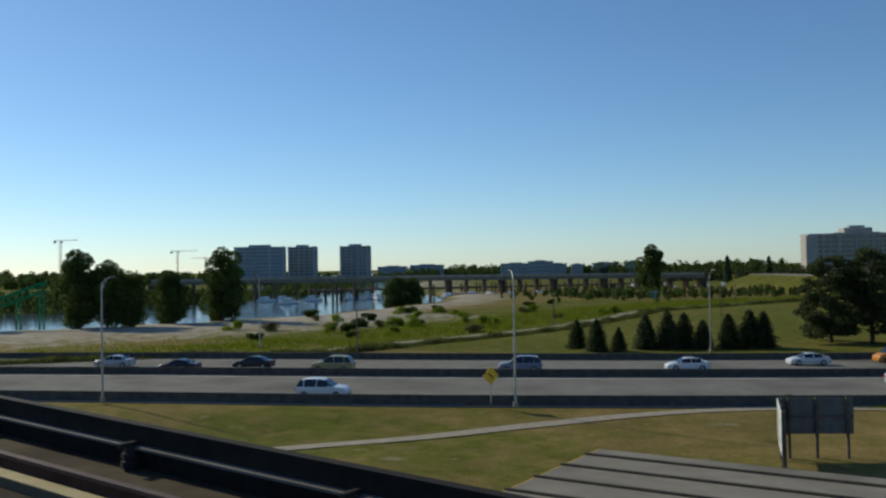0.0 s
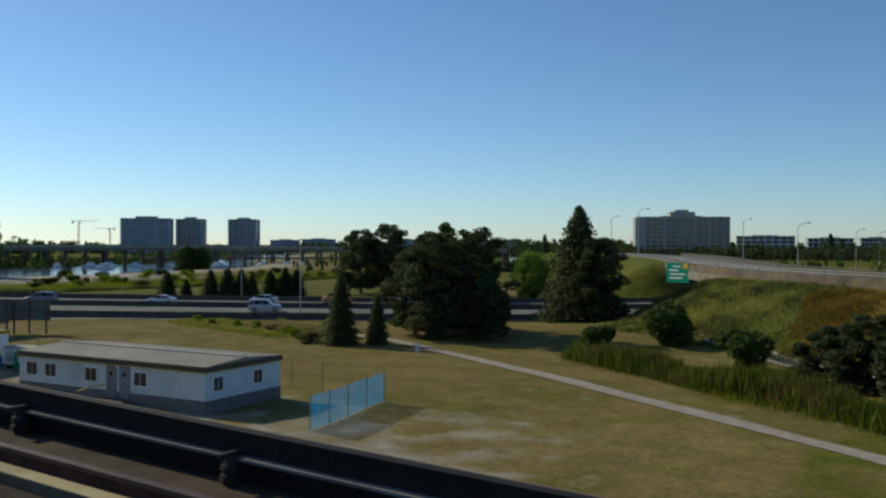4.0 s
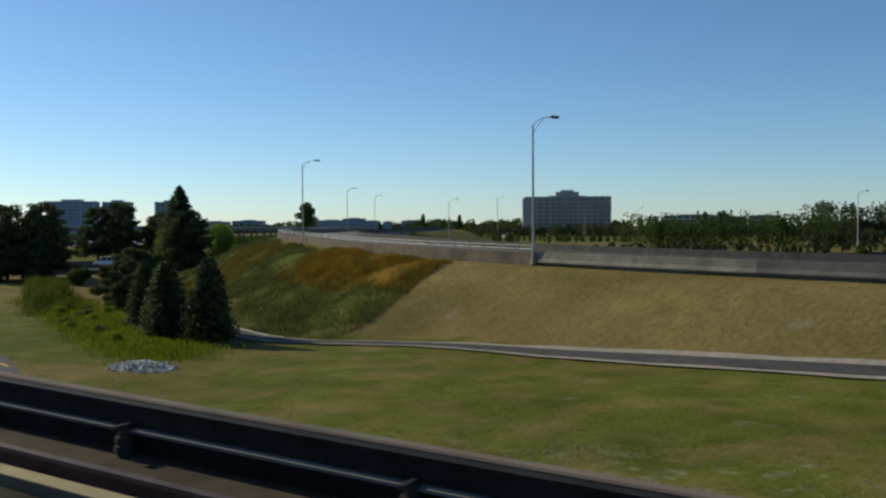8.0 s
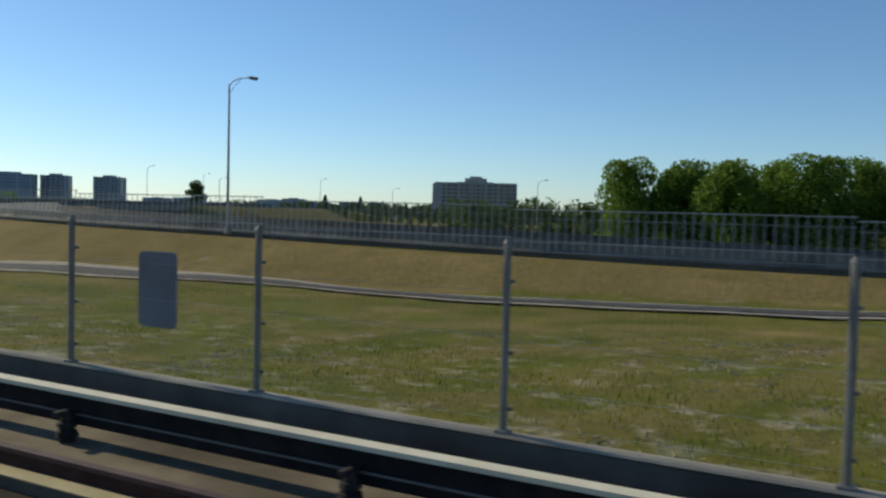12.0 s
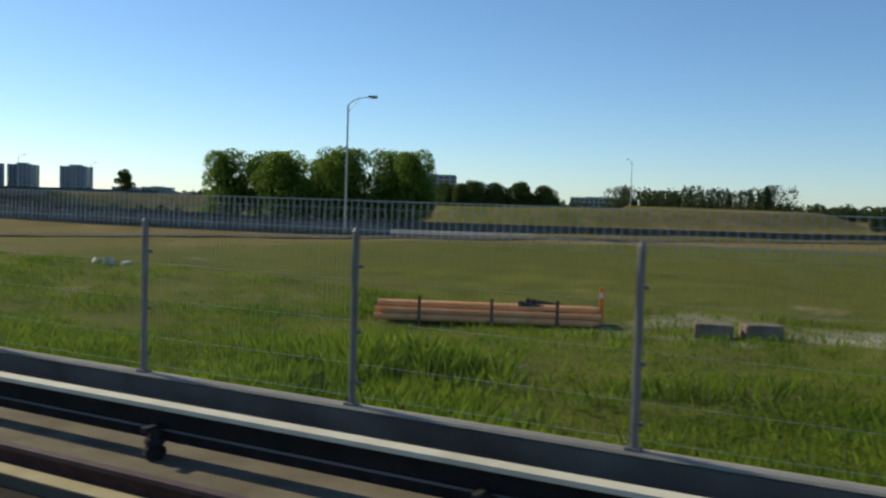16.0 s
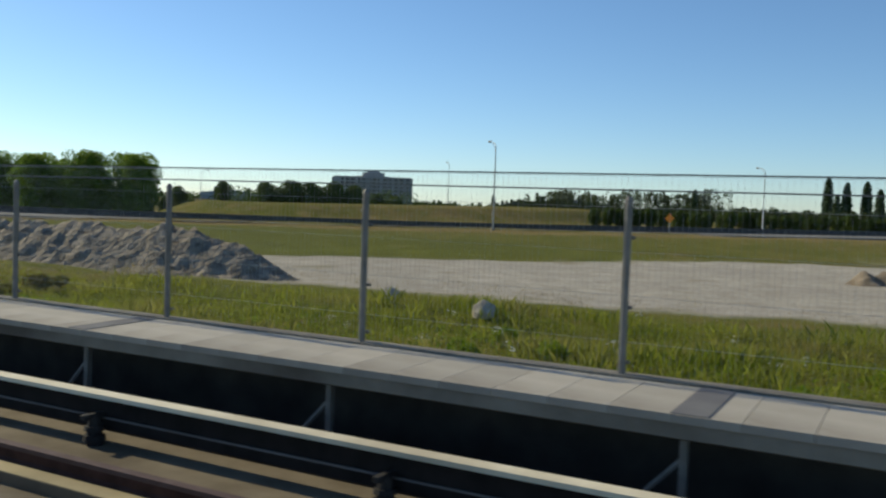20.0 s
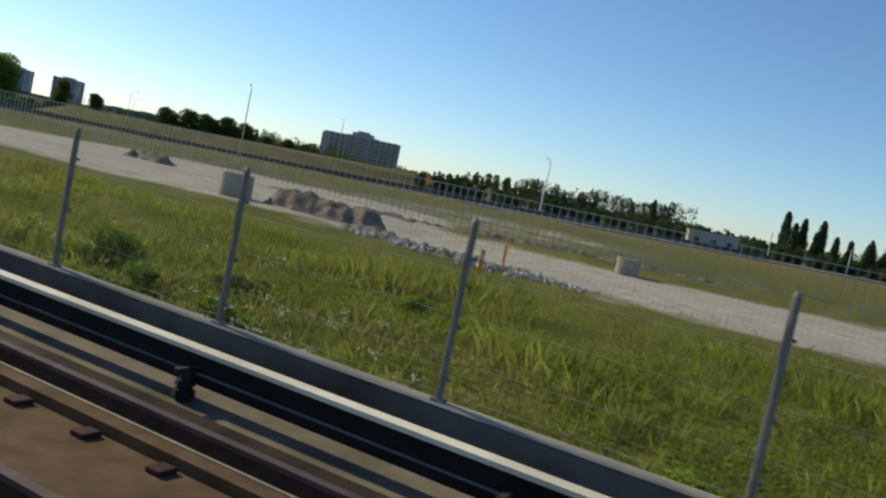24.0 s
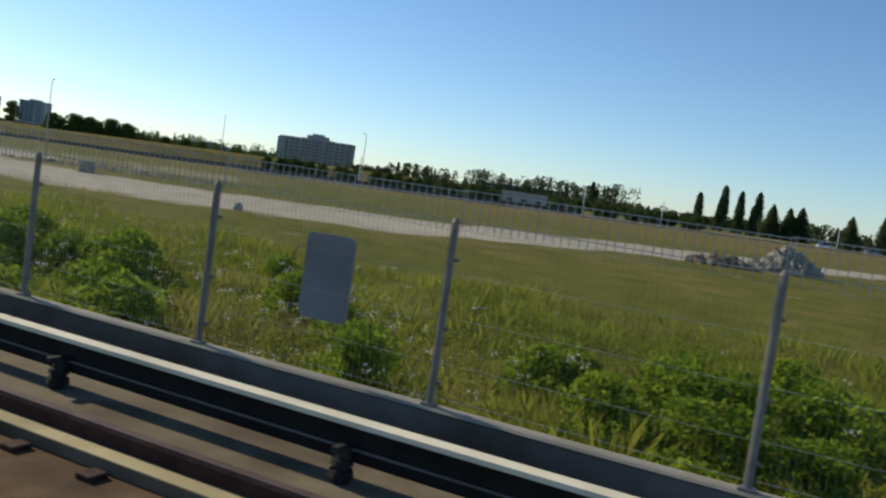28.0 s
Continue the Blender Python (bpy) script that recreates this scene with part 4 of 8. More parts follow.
def broad_tree(height, radius, trunk, material, lobes_n, leaves, size, name="tree", airy=0.0, low=0.1):
    """A tapered trunk with limbs, and a crown of leaf clumps of uneven outline."""
    ob = empty(name, pose(0, 0, 0), "tree", "tree")
    bm = bmesh.new()
    top = height * 0.8
    lean = rng.normal(0, radius * 0.06, 2)
    tube(bm, [(0, 0, -0.3), (lean[0] * 0.3, lean[1] * 0.3, height * 0.25), (lean[0], lean[1], height * 0.55), (lean[0] * 1.5, lean[1], top)], trunk, trunk * 0.25, 8)
    lobes = []
    for k in range(lobes_n):
        z = height * (low + (0.88 - low) * (k + rng.uniform()) / lobes_n)
        env = radius * math.sqrt(max(0.12, 1 - ((z / height - 0.42) / 0.6) ** 2))
        ang, rr = rng.uniform(0, 6.283), env * rng.uniform(0.2, 0.78)
        lr = radius * rng.uniform(0.26, 0.48) * (1 - 0.25 * airy)
        z = max(z, lr * 0.7)
        z = min(z, height - lr * 0.85)
        x, y = rr * math.cos(ang), rr * math.sin(ang)
        lobes.append((x, y, z, lr))
        if k % 2 == 0:
            tube(bm, [(lean[0] * z / height, lean[1] * z / height, max(0.5, z - rr * 0.7)), (x * 0.5, y * 0.5, z - rr * 0.25), (x, y, z)], trunk * 0.32, trunk * 0.08, 5)
    lobes.append((lean[0], lean[1], height - radius * 0.28, radius * 0.3))
    part("trunk", bm, M_BARK, ob)
    part("crown", leaf_mesh("crown", blob_points(lobes, leaves), size, material), material, ob)
    return ob


def conifer(height, radius, material, layers, per, size, name="conifer", bare=0.06, taper=0.9, rag=0.25):
    ob = empty(name, pose(0, 0, 0), "conifer", "conifer")
    limb = tubed([(0, 0, -0.3), (0.03, 0, height * 0.5), (0, 0, height * 0.97)], height * 0.018 + 0.05, 0.02, 7)
    pts = []
    for k in range(layers):
        u = k / (layers - 1)
        z = height * (bare + (0.985 - bare) * u)
        r = radius * (1 - u) ** taper * rng.uniform(1 - rag, 1 + rag * 0.5) + 0.05
        n = max(5, int(per * (r / radius) + 4))
        for j in range(max(4, n // 5)):
            ang = rng.uniform(0, 6.283)
            rr = r * rng.uniform(0.7, 1.15)
            m = 6
            for q in range(m):
                f = (q + rng.uniform()) / m
                pts.append((rr * f * math.cos(ang) + rng.normal(0, size * 0.4), rr * f * math.sin(ang) + rng.normal(0, size * 0.4), z - rr * 0.22 * f + rng.normal(0, size * 0.35)))
            if j % 3 == 0 and k % 2 == 0:
                tube(limb, [(0, 0, z), (rr * 0.8 * math.cos(ang), rr * 0.8 * math.sin(ang), z - rr * 0.18)], 0.03, 0.01, 4)
    part("trunk", limb, M_BARK, ob)
    part("crown", leaf_mesh("crown", np.array(pts), size, material, droop=0.3), material, ob)
    return ob


def spread_pine(height, radius, material, pads, leaves, size, name="pine_tree", bare=0.17):
    """A dome of flat, ragged needle pads on rising limbs."""
    ob = empty(name, pose(0, 0, 0), "pine", "pine tree")
    bm = bmesh.new()
    tube(bm, [(0, 0, -0.3), (0.15, 0.05, height * 0.4), (-0.1, 0.1, height * 0.9)], height * 0.024, 0.05, 8)
    cs, rs = [], []
    for k in range(pads):
        u = (k + rng.uniform()) / pads
        z = height * (bare + (0.97 - bare) * u)
        env = radius * max(0.0, 1 - ((u - 0.22) / 0.84) ** 2) ** 0.6 * rng.uniform(0.75, 1.12)
        ang = k * 2.4 + rng.normal(0, 0.5)
        rr = env * rng.uniform(0.3, 0.82)
        pr = max(0.5, radius * rng.uniform(0.2, 0.34) * (1 - 0.35 * u))
        cs.append((rr * math.cos(ang), rr * math.sin(ang), z - 0.05 * rr))
        rs.append(pr)
        if k % 2 == 0:
            tube(bm, [(0, 0, max(0.6, z - rr * 0.35)), (cs[-1][0] * 0.6, cs[-1][1] * 0.6, z - rr * 0.12), cs[-1]], 0.09, 0.03, 5)
    cs, rs = np.array(cs), np.array(rs)
    pick = rng.choice(pads, leaves, p=rs ** 2 / (rs ** 2).sum())
    d = rng.normal(size=(leaves, 3))
    d /= np.linalg.norm(d, axis=1, keepdims=True)
    d *= (rs[pick] * rng.uniform(0.25, 1.12, leaves) ** 0.5)[:, None]
    d[:, 2] *= 0.5
    part("trunk", bm, M_BARK, ob)
    part("crown", leaf_mesh("crown", cs[pick] + d, size, material), material, ob)
    return ob


def shrub(height, radius, material, leaves, size, name="shrub"):
    ob = empty(name, pose(0, 0, 0), "shrub", "shrub")
    bm = bmesh.new()
    lobes = []
    for k in range(9):
        ang, rr = rng.uniform(0, 6.283), radius * rng.uniform(0.1, 0.75)
        z = height * rng.uniform(0.1, 0.72)
        lobes.append((rr * math.cos(ang), rr * math.sin(ang), z, min(radius * 0.45, height * 0.32)))
        tube(bm, [(0, 0, -0.1), (rr * 0.5 * math.cos(ang), rr * 0.5 * math.sin(ang), z * 0.6), (rr * math.cos(ang), rr * math.sin(ang), z)], 0.03, 0.01, 4)
    part("stem", bm, M_BARK, ob)
    part("foliage", leaf_mesh("foliage", blob_points(lobes, leaves), size, material), material, ob)
    return ob


_used = set()


def plant(ob, x, y, scale, label, category, group="", z=None, turn=None, sz=None):
    """Sets a thing, or a copy of it, on the ground."""
    z = ground_at(x, y) if z is None else z
    turn = rng.uniform(0, 360) if turn is None else turn
    m = pose(x, y, z, 0, 0, turn) @ Matrix.Diagonal((scale, scale, sz or scale, 1))
    if ob.name in _used:
        k = ob.scale
        c = copy_thing(ob, m @ Matrix.Diagonal((1 / k[0], 1 / k[1], 1 / k[2], 1)))
    else:
        _used.add(ob.name)
        ob.matrix_basis = m
        c = ob
    return tagged(c, label, category, group)


BROAD = [broad_tree(10, 4.2, 0.28, M_LEAF, 40, 13000, 0.22, "broadleaf_tree") for _ in range(2)]
MAPLE = [broad_tree(10, 4.4, 0.28, M_LEAF_BRIGHT, 40, 14000, 0.2, "maple_tree") for _ in range(2)]
RIVER = [broad_tree(14, 4.6, 0.35, M_LEAF, 44, 11000, 0.27, "cottonwood_tree", 0.7, 0.06) for _ in range(3)]
PINE = [spread_pine(12, 5.2, M_NEEDLE, 62, 17000, 0.2, "pine_tree", 0.13) for _ in range(3)]
SPRUCE = [conifer(12, 4.3, M_NEEDLE, 64, 330, 0.24, "spruce_tree", 0.04, 0.62) for _ in range(2)]
CEDAR = [conifer(5, 1.55, M_NEEDLE, 56, 210, 0.13, "cedar_tree", 0.01, 0.55) for _ in range(3)]
POPLAR = [conifer(20, 2.5, M_LEAF_GREY, 80, 170, 0.42, "poplar_tree", 0.04, 0.32) for _ in range(2)]
SHRUB = [shrub(1.6, 1.5, M_BUSH, 2600, 0.075, "shrub") for _ in range(2)]
YOUNG = [shrub(1.6, 0.9, M_OLIVE, 1500, 0.055, "young_bush") for _ in range(2)]
SHRUB_BIG = [shrub(1.6, 1.3, M_LEAF, 2200, 0.13, "tall_shrub") for _ in range(2)]
DARKSHRUB = [spread_pine(4.2, 2.9, M_NEEDLE, 34, 12000, 0.13, "dark_shrub", 0.03) for _ in range(2)]
OLIVE = [shrub(1.4, 1.6, M_OLIVE, 2400, 0.08, "olive_shrub")]

# river bank
for k, (x, y, h) in enumerate([(-186, 113.5, 18.0), (-181, 117, 15.5), (-178.5, 122, 12.5), (-184.6, 136.4, 14.5), (-180, 133.5, 13.0), (-174.6, 144.7, 18.5), (-178, 147, 13.5), (-199, 136, 9), (-205, 98, 15)]):
    plant(RIVER[k % 3], x, y, h / 14, "tall dark cottonwood tree on the sandy river bank", "tree", "river bank trees")
for k, (x, y, h) in enumerate([(-200, 242, 13.0), (-196, 246, 11.5)]):
    plant(BROAD[k % 2], x, y, h / 10, "round dark broadleaf tree beside the river", "tree", "river bank trees")
plant(RIVER[0], -159.6, 367.6, 21 / 14, "tall leaning cottonwood tree beyond the meadow", "tree", "meadow trees")
for k, (x, y, h) in enumerate([(-120, 130, 3), (-128, 142, 3.4), (-140, 160, 3.0), (-118, 150, 2.2), (-152, 190, 3), (-150, 200, 3.2), (-135, 225, 3), (-122, 108, 2.4), (-110, 120, 2.0), (-142, 250, 3.0), (-165, 165, 3.4)]):
    plant(SHRUB_BIG[k % 2], x, y, h / 1.6, "green shrub in the riverside meadow", "shrub", "meadow shrubs", sz=h / 2.6)
for k in range(26):
    u = rng.uniform()
    x, y = -158 + 58 * u + rng.normal(0, 5), 118 + 84 * rng.uniform() + 10 * u
    plant((SHRUB + OLIVE)[k % 3], x, y, rng.uniform(1.0, 2.0), "sprawling green shrub in the riverside meadow", "shrub", "meadow shrubs", sz=rng.uniform(0.8, 1.5))
# beyond the motorway
for k, (x, y, h) in enumerate([(-58, 114.5, 4.6), (-55.8, 117, 3.4), (-53.5, 121, 5.0), (-51, 123, 5.4), (-49.3, 125, 5.2), (-46.5, 125, 4.2), (-43.5, 127, 5), (-41, 128.5, 5.6), (-39.5, 130, 5.2), (-63, 118, 4.2)]):
    plant(CEDAR[k % 3], x, y, h / 5 * 1.35, "dark cedar in a row beside the motorway", "conifer", "cedars beside the motorway", sz=h / 5)
for k, (x, y, h) in enumerate([(-33.2, 142, 13.0), (-28, 144.6, 14.2), (-16.6, 145.6, 10.4), (-22.5, 151, 11.5), (-9.5, 147, 9.0)]):
    plant(PINE[k % 3], x, y, h / 12 * 1.05, "dark spreading pine beyond the motorway", "pine tree", "pines beyond the motorway", sz=h / 12)
for x, y, h in ((-3.5, 139, 9), (3, 147, 9.5)):
    plant(MAPLE[0], x, y, h / 10, "green broadleaf tree beyond the motorway", "tree", "pines beyond the motorway")
# between motorway and guideway
plant(SPRUCE[0], 27.6, 113.0, 15.4 / 12 * 1.1, "tall dark spruce beside the motorway", "conifer", sz=16.0 / 12)
plant(PINE[1], 30.6, 112.0, 11.5 / 12 * 1.05, "broad dark pine beside the tall spruce", "pine tree", "pines beside the footpath", sz=11.5 / 12)
for k, (x, y, h) in enumerate([(21.5, 82.5, 10.4), (25.2, 81.5, 11.6), (27.0, 86, 11.2), (22, 90, 11.0), (31.0, 82.5, 6.2)]):
    plant(PINE[k % 3], x, y, h / 12 * 1.1, "dense dark pine in a clump beside the footpath", "pine tree", "pines beside the footpath", sz=h / 12 * (1.0 + 0.08 * (k % 3 - 1)))
for k, (x, y, h) in enumerate([(20.7, 70.5, 7.2), (23.8, 72.5, 5.0), (26.5, 79, 4.5)]):
    plant(SPRUCE[k % 2], x, y, h / 15, "young dark conifer at the edge of the grass", "conifer", "young conifers", sz=h / 12)
for k, (x, y, h) in enumerate([(-22, 80.5, 1.0), (-17, 82, 0.9), (-12, 81, 1.0), (-8, 79.5, .9), (-3, 79, 1.0), (1, 78.5, 1.0), (5, 77, 1.1), (9, 75, 1.3), (13, 72.5, 1.5), (17, 70, 1.7), (-2, 86, .9), (4, 88, .9), (9, 84, 1.1), (13, 80, 1.2), (18, 75, 1.4)]):
    plant((OLIVE + SHRUB)[k % 3], x, y, h / 1.4, "low shrub in the planted bed beside the grass", "shrub", "planting bed shrubs", sz=h / 1.8)
for k, (x, y, h) in enumerate([(93, 50.3, 5.5), (97, 48.6, 5.4), (101, 45.4, 5.6), (102.8, 48.2, 5.8), (105.2, 45.4, 5.8), (99.4, 47.6, 5.0)]):
    plant(CEDAR[k % 3], x, y, h / 5 * 1.12, "dense dark cedar in a group below the embankment", "conifer", "cedars below the embankment", sz=h / 5)
for k, (x, y, h) in enumerate([(70.0, 68.3, 5.4), (73.2, 65.2, 5.8), (76.6, 62.0, 4.8), (66.5, 70.5, 4.2), (79.2, 60.0, 3.6)]):
    plant(DARKSHRUB[k % 2], x, y, h / 4.2, "broad dark shrub below the embankment", "shrub", "shrubs below the embankment")
for k in range(12):
    u = rng.uniform()
    x, y = 62 + 47 * u + rng.normal(0, 1.0), 63 - 24 * u + rng.normal(0, 1.6)
    plant((SHRUB + OLIVE)[k % 3], x, y, rng.uniform(0.5, 0.85), "yellow-green shrub along the grassy ditch", "shrub", "ditch shrubs")
for k, (x, y, h) in enumerate([(60, 74, 3.5), (48, 88, 5), (44, 80, 2.5)]):
    plant(SHRUB_BIG[k % 2], x, y, h / 1.6, "dark green shrub beside the motorway slip", "shrub", "slip road shrubs")
# row of maples behind the slip road
for k, (x, y, h) in enumerate([(184.5, 101, 10.8), (190, 103.5, 10.6), (195.5, 100, 10.2), (199, 107, 10.6), (203.5, 103, 10.8), (208, 108, 10.6), (212.5, 106.5, 10.2), (188, 110, 10), (194, 112, 10)]):
    plant(MAPLE[k % 2], x, y, h / 10 * (0.8 + 0.06 * (k % 3)), "full green maple in a row behind the slip road", "tree", "maples behind the slip road", sz=h / 10)
for k, (x, y, h) in enumerate([(177, 175, 8.8), (181.5, 178, 9.4), (186, 181, 8.8), (190.5, 184, 9.2), (195, 187, 8.4), (158, 222, 8.0), (165, 226, 7.6), (171, 230, 7.8), (176, 233, 7.0)]):
    plant(BROAD[k % 2], x, y, h / 10, "round green tree behind the far slip road", "tree", "trees behind the far slip road")
for k in range(48):
    u = k / 47
    x, y = 262 + 90 * u, 176 + 62 * u + rng.normal(0, 2)
    plant(BROAD[k % 2], x, y, rng.uniform(0.32, 0.42), "dense dark hedge shrub along the far road", "hedge", "far road hedge")
for k in range(22):
    u = k / 21
    x, y = 100 + 105 * u, 150 - 46 * u * (1 - 0.5 * u) + rng.normal(0, 3)
    plant(BROAD[k % 2], x, y + 6, rng.uniform(0.28, 0.42), "dark green shrub beyond the slip road", "shrub", "shrubs beyond the slip road")
# far trees
for k, (x, y, h) in enumerate([(158, 621, 22.5), (150, 640, 17), (135.9, 682, 20), (121, 678, 18), (-40, 701, 18), (-33, 705, 14), (231, 702, 33), (243, 704, 30), (256, 705, 31), (244, 650, 20), (288, 449, 20), (297, 454, 18), (305, 459, 17.5), (311, 462, 17), (-171, 500, 16), (-153, 517, 15)]):
    plant(POPLAR[k % 2], x, y, h / 20 * 1.15, "slim dark poplar on the far skyline", "poplar tree", "skyline poplars", sz=h / 20)
for k, (x, y, h) in enumerate([(319, 467, 19), (326, 472, 18), (331, 475, 19), (353, 488, 14), (367, 380, 13), (379, 378, 15), (395, 372, 17), (403, 380, 15), (415, 360, 18), (433, 356, 20)]):
    plant(SPRUCE[k % 2], x, y, h / 12, "dark conifer on the far edge of the field", "conifer", "far field conifers")


def far_wood(name, line, depth, hmin, hmax, n, size, material, label):
    """A distant belt of trees as many small clumps of uneven height."""
    line = spline(line, 30.0)
    s_ = np.linspace(0, len(line) - 1.001, n)
    p = np.stack([np.interp(s_, np.arange(len(line)), line[:, i]) for i in range(2)], -1) + rng.normal(0, depth, (n, 2))
    wave = 0.5 + 0.5 * np.sin(s_ * 1.9 + 2 * np.sin(s_ * 0.53)) * np.sin(s_ * 0.71)
    h = hmin + (hmax - hmin) * np.clip(wave * rng.uniform(0.5, 1.3, n), 0, 1)
    g = lie(p[:, 0], p[:, 1])
    r = h * rng.uniform(0.22, 0.42, n)
    m = 90
    z = rng.uniform(0, 1, (n, m)) ** 0.8 * h[:, None]
    v = np.clip(z / h[:, None], 0.12, 1)
    env = r[:, None] * np.where((np.arange(n) % 3 == 0)[:, None], 0.7 * (1.04 - v) ** 0.8, np.sin(v * 3.0) ** 0.5) * rng.uniform(0.05, 1, (n, m)) ** 0.5
    a = rng.uniform(0, 6.283, (n, m))
    pts = [np.stack([p[:, :1] + env * np.cos(a), p[:, 1:] + env * np.sin(a), g[:, None] + z], -1).reshape(-1, 3)]
    tagged(part(name, leaf_mesh(name, np.concatenate(pts), size, material), material), label, "woods", kind="stuff")


far_wood("far_woods_river", [(-760, 330, 0), (-700, 480, 0), (-650, 600, 0), (-640, 700, 0), (-600, 800, 0), (-560, 950, 0)], 14, 5, 12, 714, 1.10, M_LEAF, "dark belt of trees on the far river shore")
far_wood("far_woods_town", [(-760, 1000, 0), (-560, 950, 0), (-420, 900, 0), (-300, 860, 0), (-200, 800, 0), (-60, 780, 0)], 22, 6, 15, 714, 1.30, M_LEAF, "dark belt of trees before the far town")
far_wood("far_woods_hotel", [(-235, 560, 0), (-190, 600, 0), (-140, 590, 0), (-90, 600, 0), (-40, 590, 0), (10, 600, 0)], 12, 3, 9, 420, 0.70, M_NEEDLE, "dark trees round the foot of the hotel")
far_wood("far_woods_field", [(-40, 690, 0), (60, 680, 0), (150, 650, 0), (250, 640, 0), (350, 600, 0), (480, 560, 0), (620, 500, 0)], 16, 4, 12, 1000, 0.90, M_NEEDLE, "dark belt of trees beyond the field")
far_wood("far_woods_slip", [(60, 262, 0), (110, 262, 0), (160, 300, 0), (190, 420, 0)], 12, 1.2, 3.2, 300, 0.40, M_NEEDLE, "green woodland edge beyond the slip road")
far_wood("far_woods_mid", [(42, 308, 0), (60, 318, 0), (80, 330, 0), (104, 344, 0)], 5, 8, 13, 130, 0.55, M_LEAF, "dark green grove of round trees beyond the slip road")
far_wood("far_woods_right", [(104, 344, 0), (140, 372, 0), (190, 420, 0), (240, 450, 0), (290, 470, 0)], 9, 2, 7, 260, 0.6, M_NEEDLE, "dark hedge line of mixed trees beyond the far road")
far_wood("far_woods_row", [(48, 632, 0), (85, 650, 0), (120, 672, 0), (160, 690, 0)], 5, 17, 25, 150, 0.9, M_NEEDLE, "dense row of tall dark trees on the skyline")
far_wood("far_woods_shore", [(-330, 60, 0), (-318, 150, 0), (-325, 210, 0), (-345, 300, 0), (-400, 400, 0), (-480, 500, 0)], 16, 3, 8, 900, 0.70, M_LEAF, "low dark scrub along the opposite river shore")
far_wood("far_woods_meadow", [(-170, 330, 0), (-150, 300, 0), (-110, 320, 0), (-60, 360, 0), (0, 420, 0)], 14, 1.5, 4, 340, 0.45, M_LEAF, "low scrub at the far edge of the meadow")
far_wood("far_woods_left", [(-1100, 300, 0), (-1000, 460, 0), (-960, 620, 0)], 20, 8, 20, 340, 1.50, M_LEAF, "hazy tree belt far down the river")

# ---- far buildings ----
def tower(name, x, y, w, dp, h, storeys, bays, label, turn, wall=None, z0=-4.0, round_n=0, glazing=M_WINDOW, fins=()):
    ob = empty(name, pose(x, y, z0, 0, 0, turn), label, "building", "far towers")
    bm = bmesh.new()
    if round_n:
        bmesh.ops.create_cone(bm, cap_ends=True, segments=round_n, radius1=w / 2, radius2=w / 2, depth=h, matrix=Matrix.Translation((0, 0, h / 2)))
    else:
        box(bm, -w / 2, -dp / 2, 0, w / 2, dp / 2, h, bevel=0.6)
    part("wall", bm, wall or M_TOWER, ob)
    roof = boxed(-w * 0.22, -dp * 0.22, h, w * 0.22, dp * 0.22, h + h * 0.06, bevel=0.2)
    part("roof_house", roof, wall or M_TOWER, ob)
    for u, fw in fins:
        part("pilaster", boxed(u * w - fw / 2, -dp / 2 - 0.75, 0, u * w + fw / 2, -dp / 2 + 0.2, h + 0.3, bevel=0.1), M_TOWERLIGHT if not wall else wall, ob)
        part("pilaster", boxed(w / 2 - 0.2, u * dp - fw / 2, 0, w / 2 + 0.75, u * dp + fw / 2, h + 0.3, bevel=0.1), M_TOWERLIGHT if not wall else wall, ob)
    st = h / storeys
    if round_n:
        band = bmesh.new()
        bmesh.ops.create_cone(band, cap_ends=True, segments=round_n, radius1=w / 2 + 0.5, radius2=w / 2 + 0.5, depth=0.7)
    else:
        band = boxed(-w / 2 - 0.35, -dp / 2 - 0.35, -0.8, w / 2 + 0.35, dp / 2 + 0.35, 0)
    band = mesh_of("floor_band", band)
    for k in range(1, storeys + 1):
        o = part("floor_band", band, M_TOWERLIGHT if not wall else wall, ob)
        o.location = (0, 0, k * st)
    glass = mesh_of("window", boxed(-w / bays * 0.36, -0.12, 0, w / bays * 0.36, 0.12, st * 0.55))
    glass_side = mesh_of("window", boxed(-0.12, -dp / bays * 0.36, 0, 0.12, dp / bays * 0.36, st * 0.55))
    if not round_n:
        for k in range(storeys):
            for b in range(bays):
                u = (b + 0.5) / bays - 0.5
                for me, at in ((glass, (u * w, -dp / 2 - 0.05)), (glass_side, (w / 2 + 0.05, u * dp))):
                    o = part("window", me, glazing, ob)
                    o.location = (*at, k * st + st * 0.22)
    else:
        for k in range(storeys):
            for b in range(round_n):
                ang = (b + 0.5) * 2 * math.pi / round_n
                o = part("window", glass, M_WINDOW, ob)
                o.matrix_basis = Matrix.Rotation(ang - math.pi / 2, 4, "Z") @ Matrix.Translation((0, w / 2 * math.cos(math.pi / round_n), k * st + st * 0.22))
    return ob


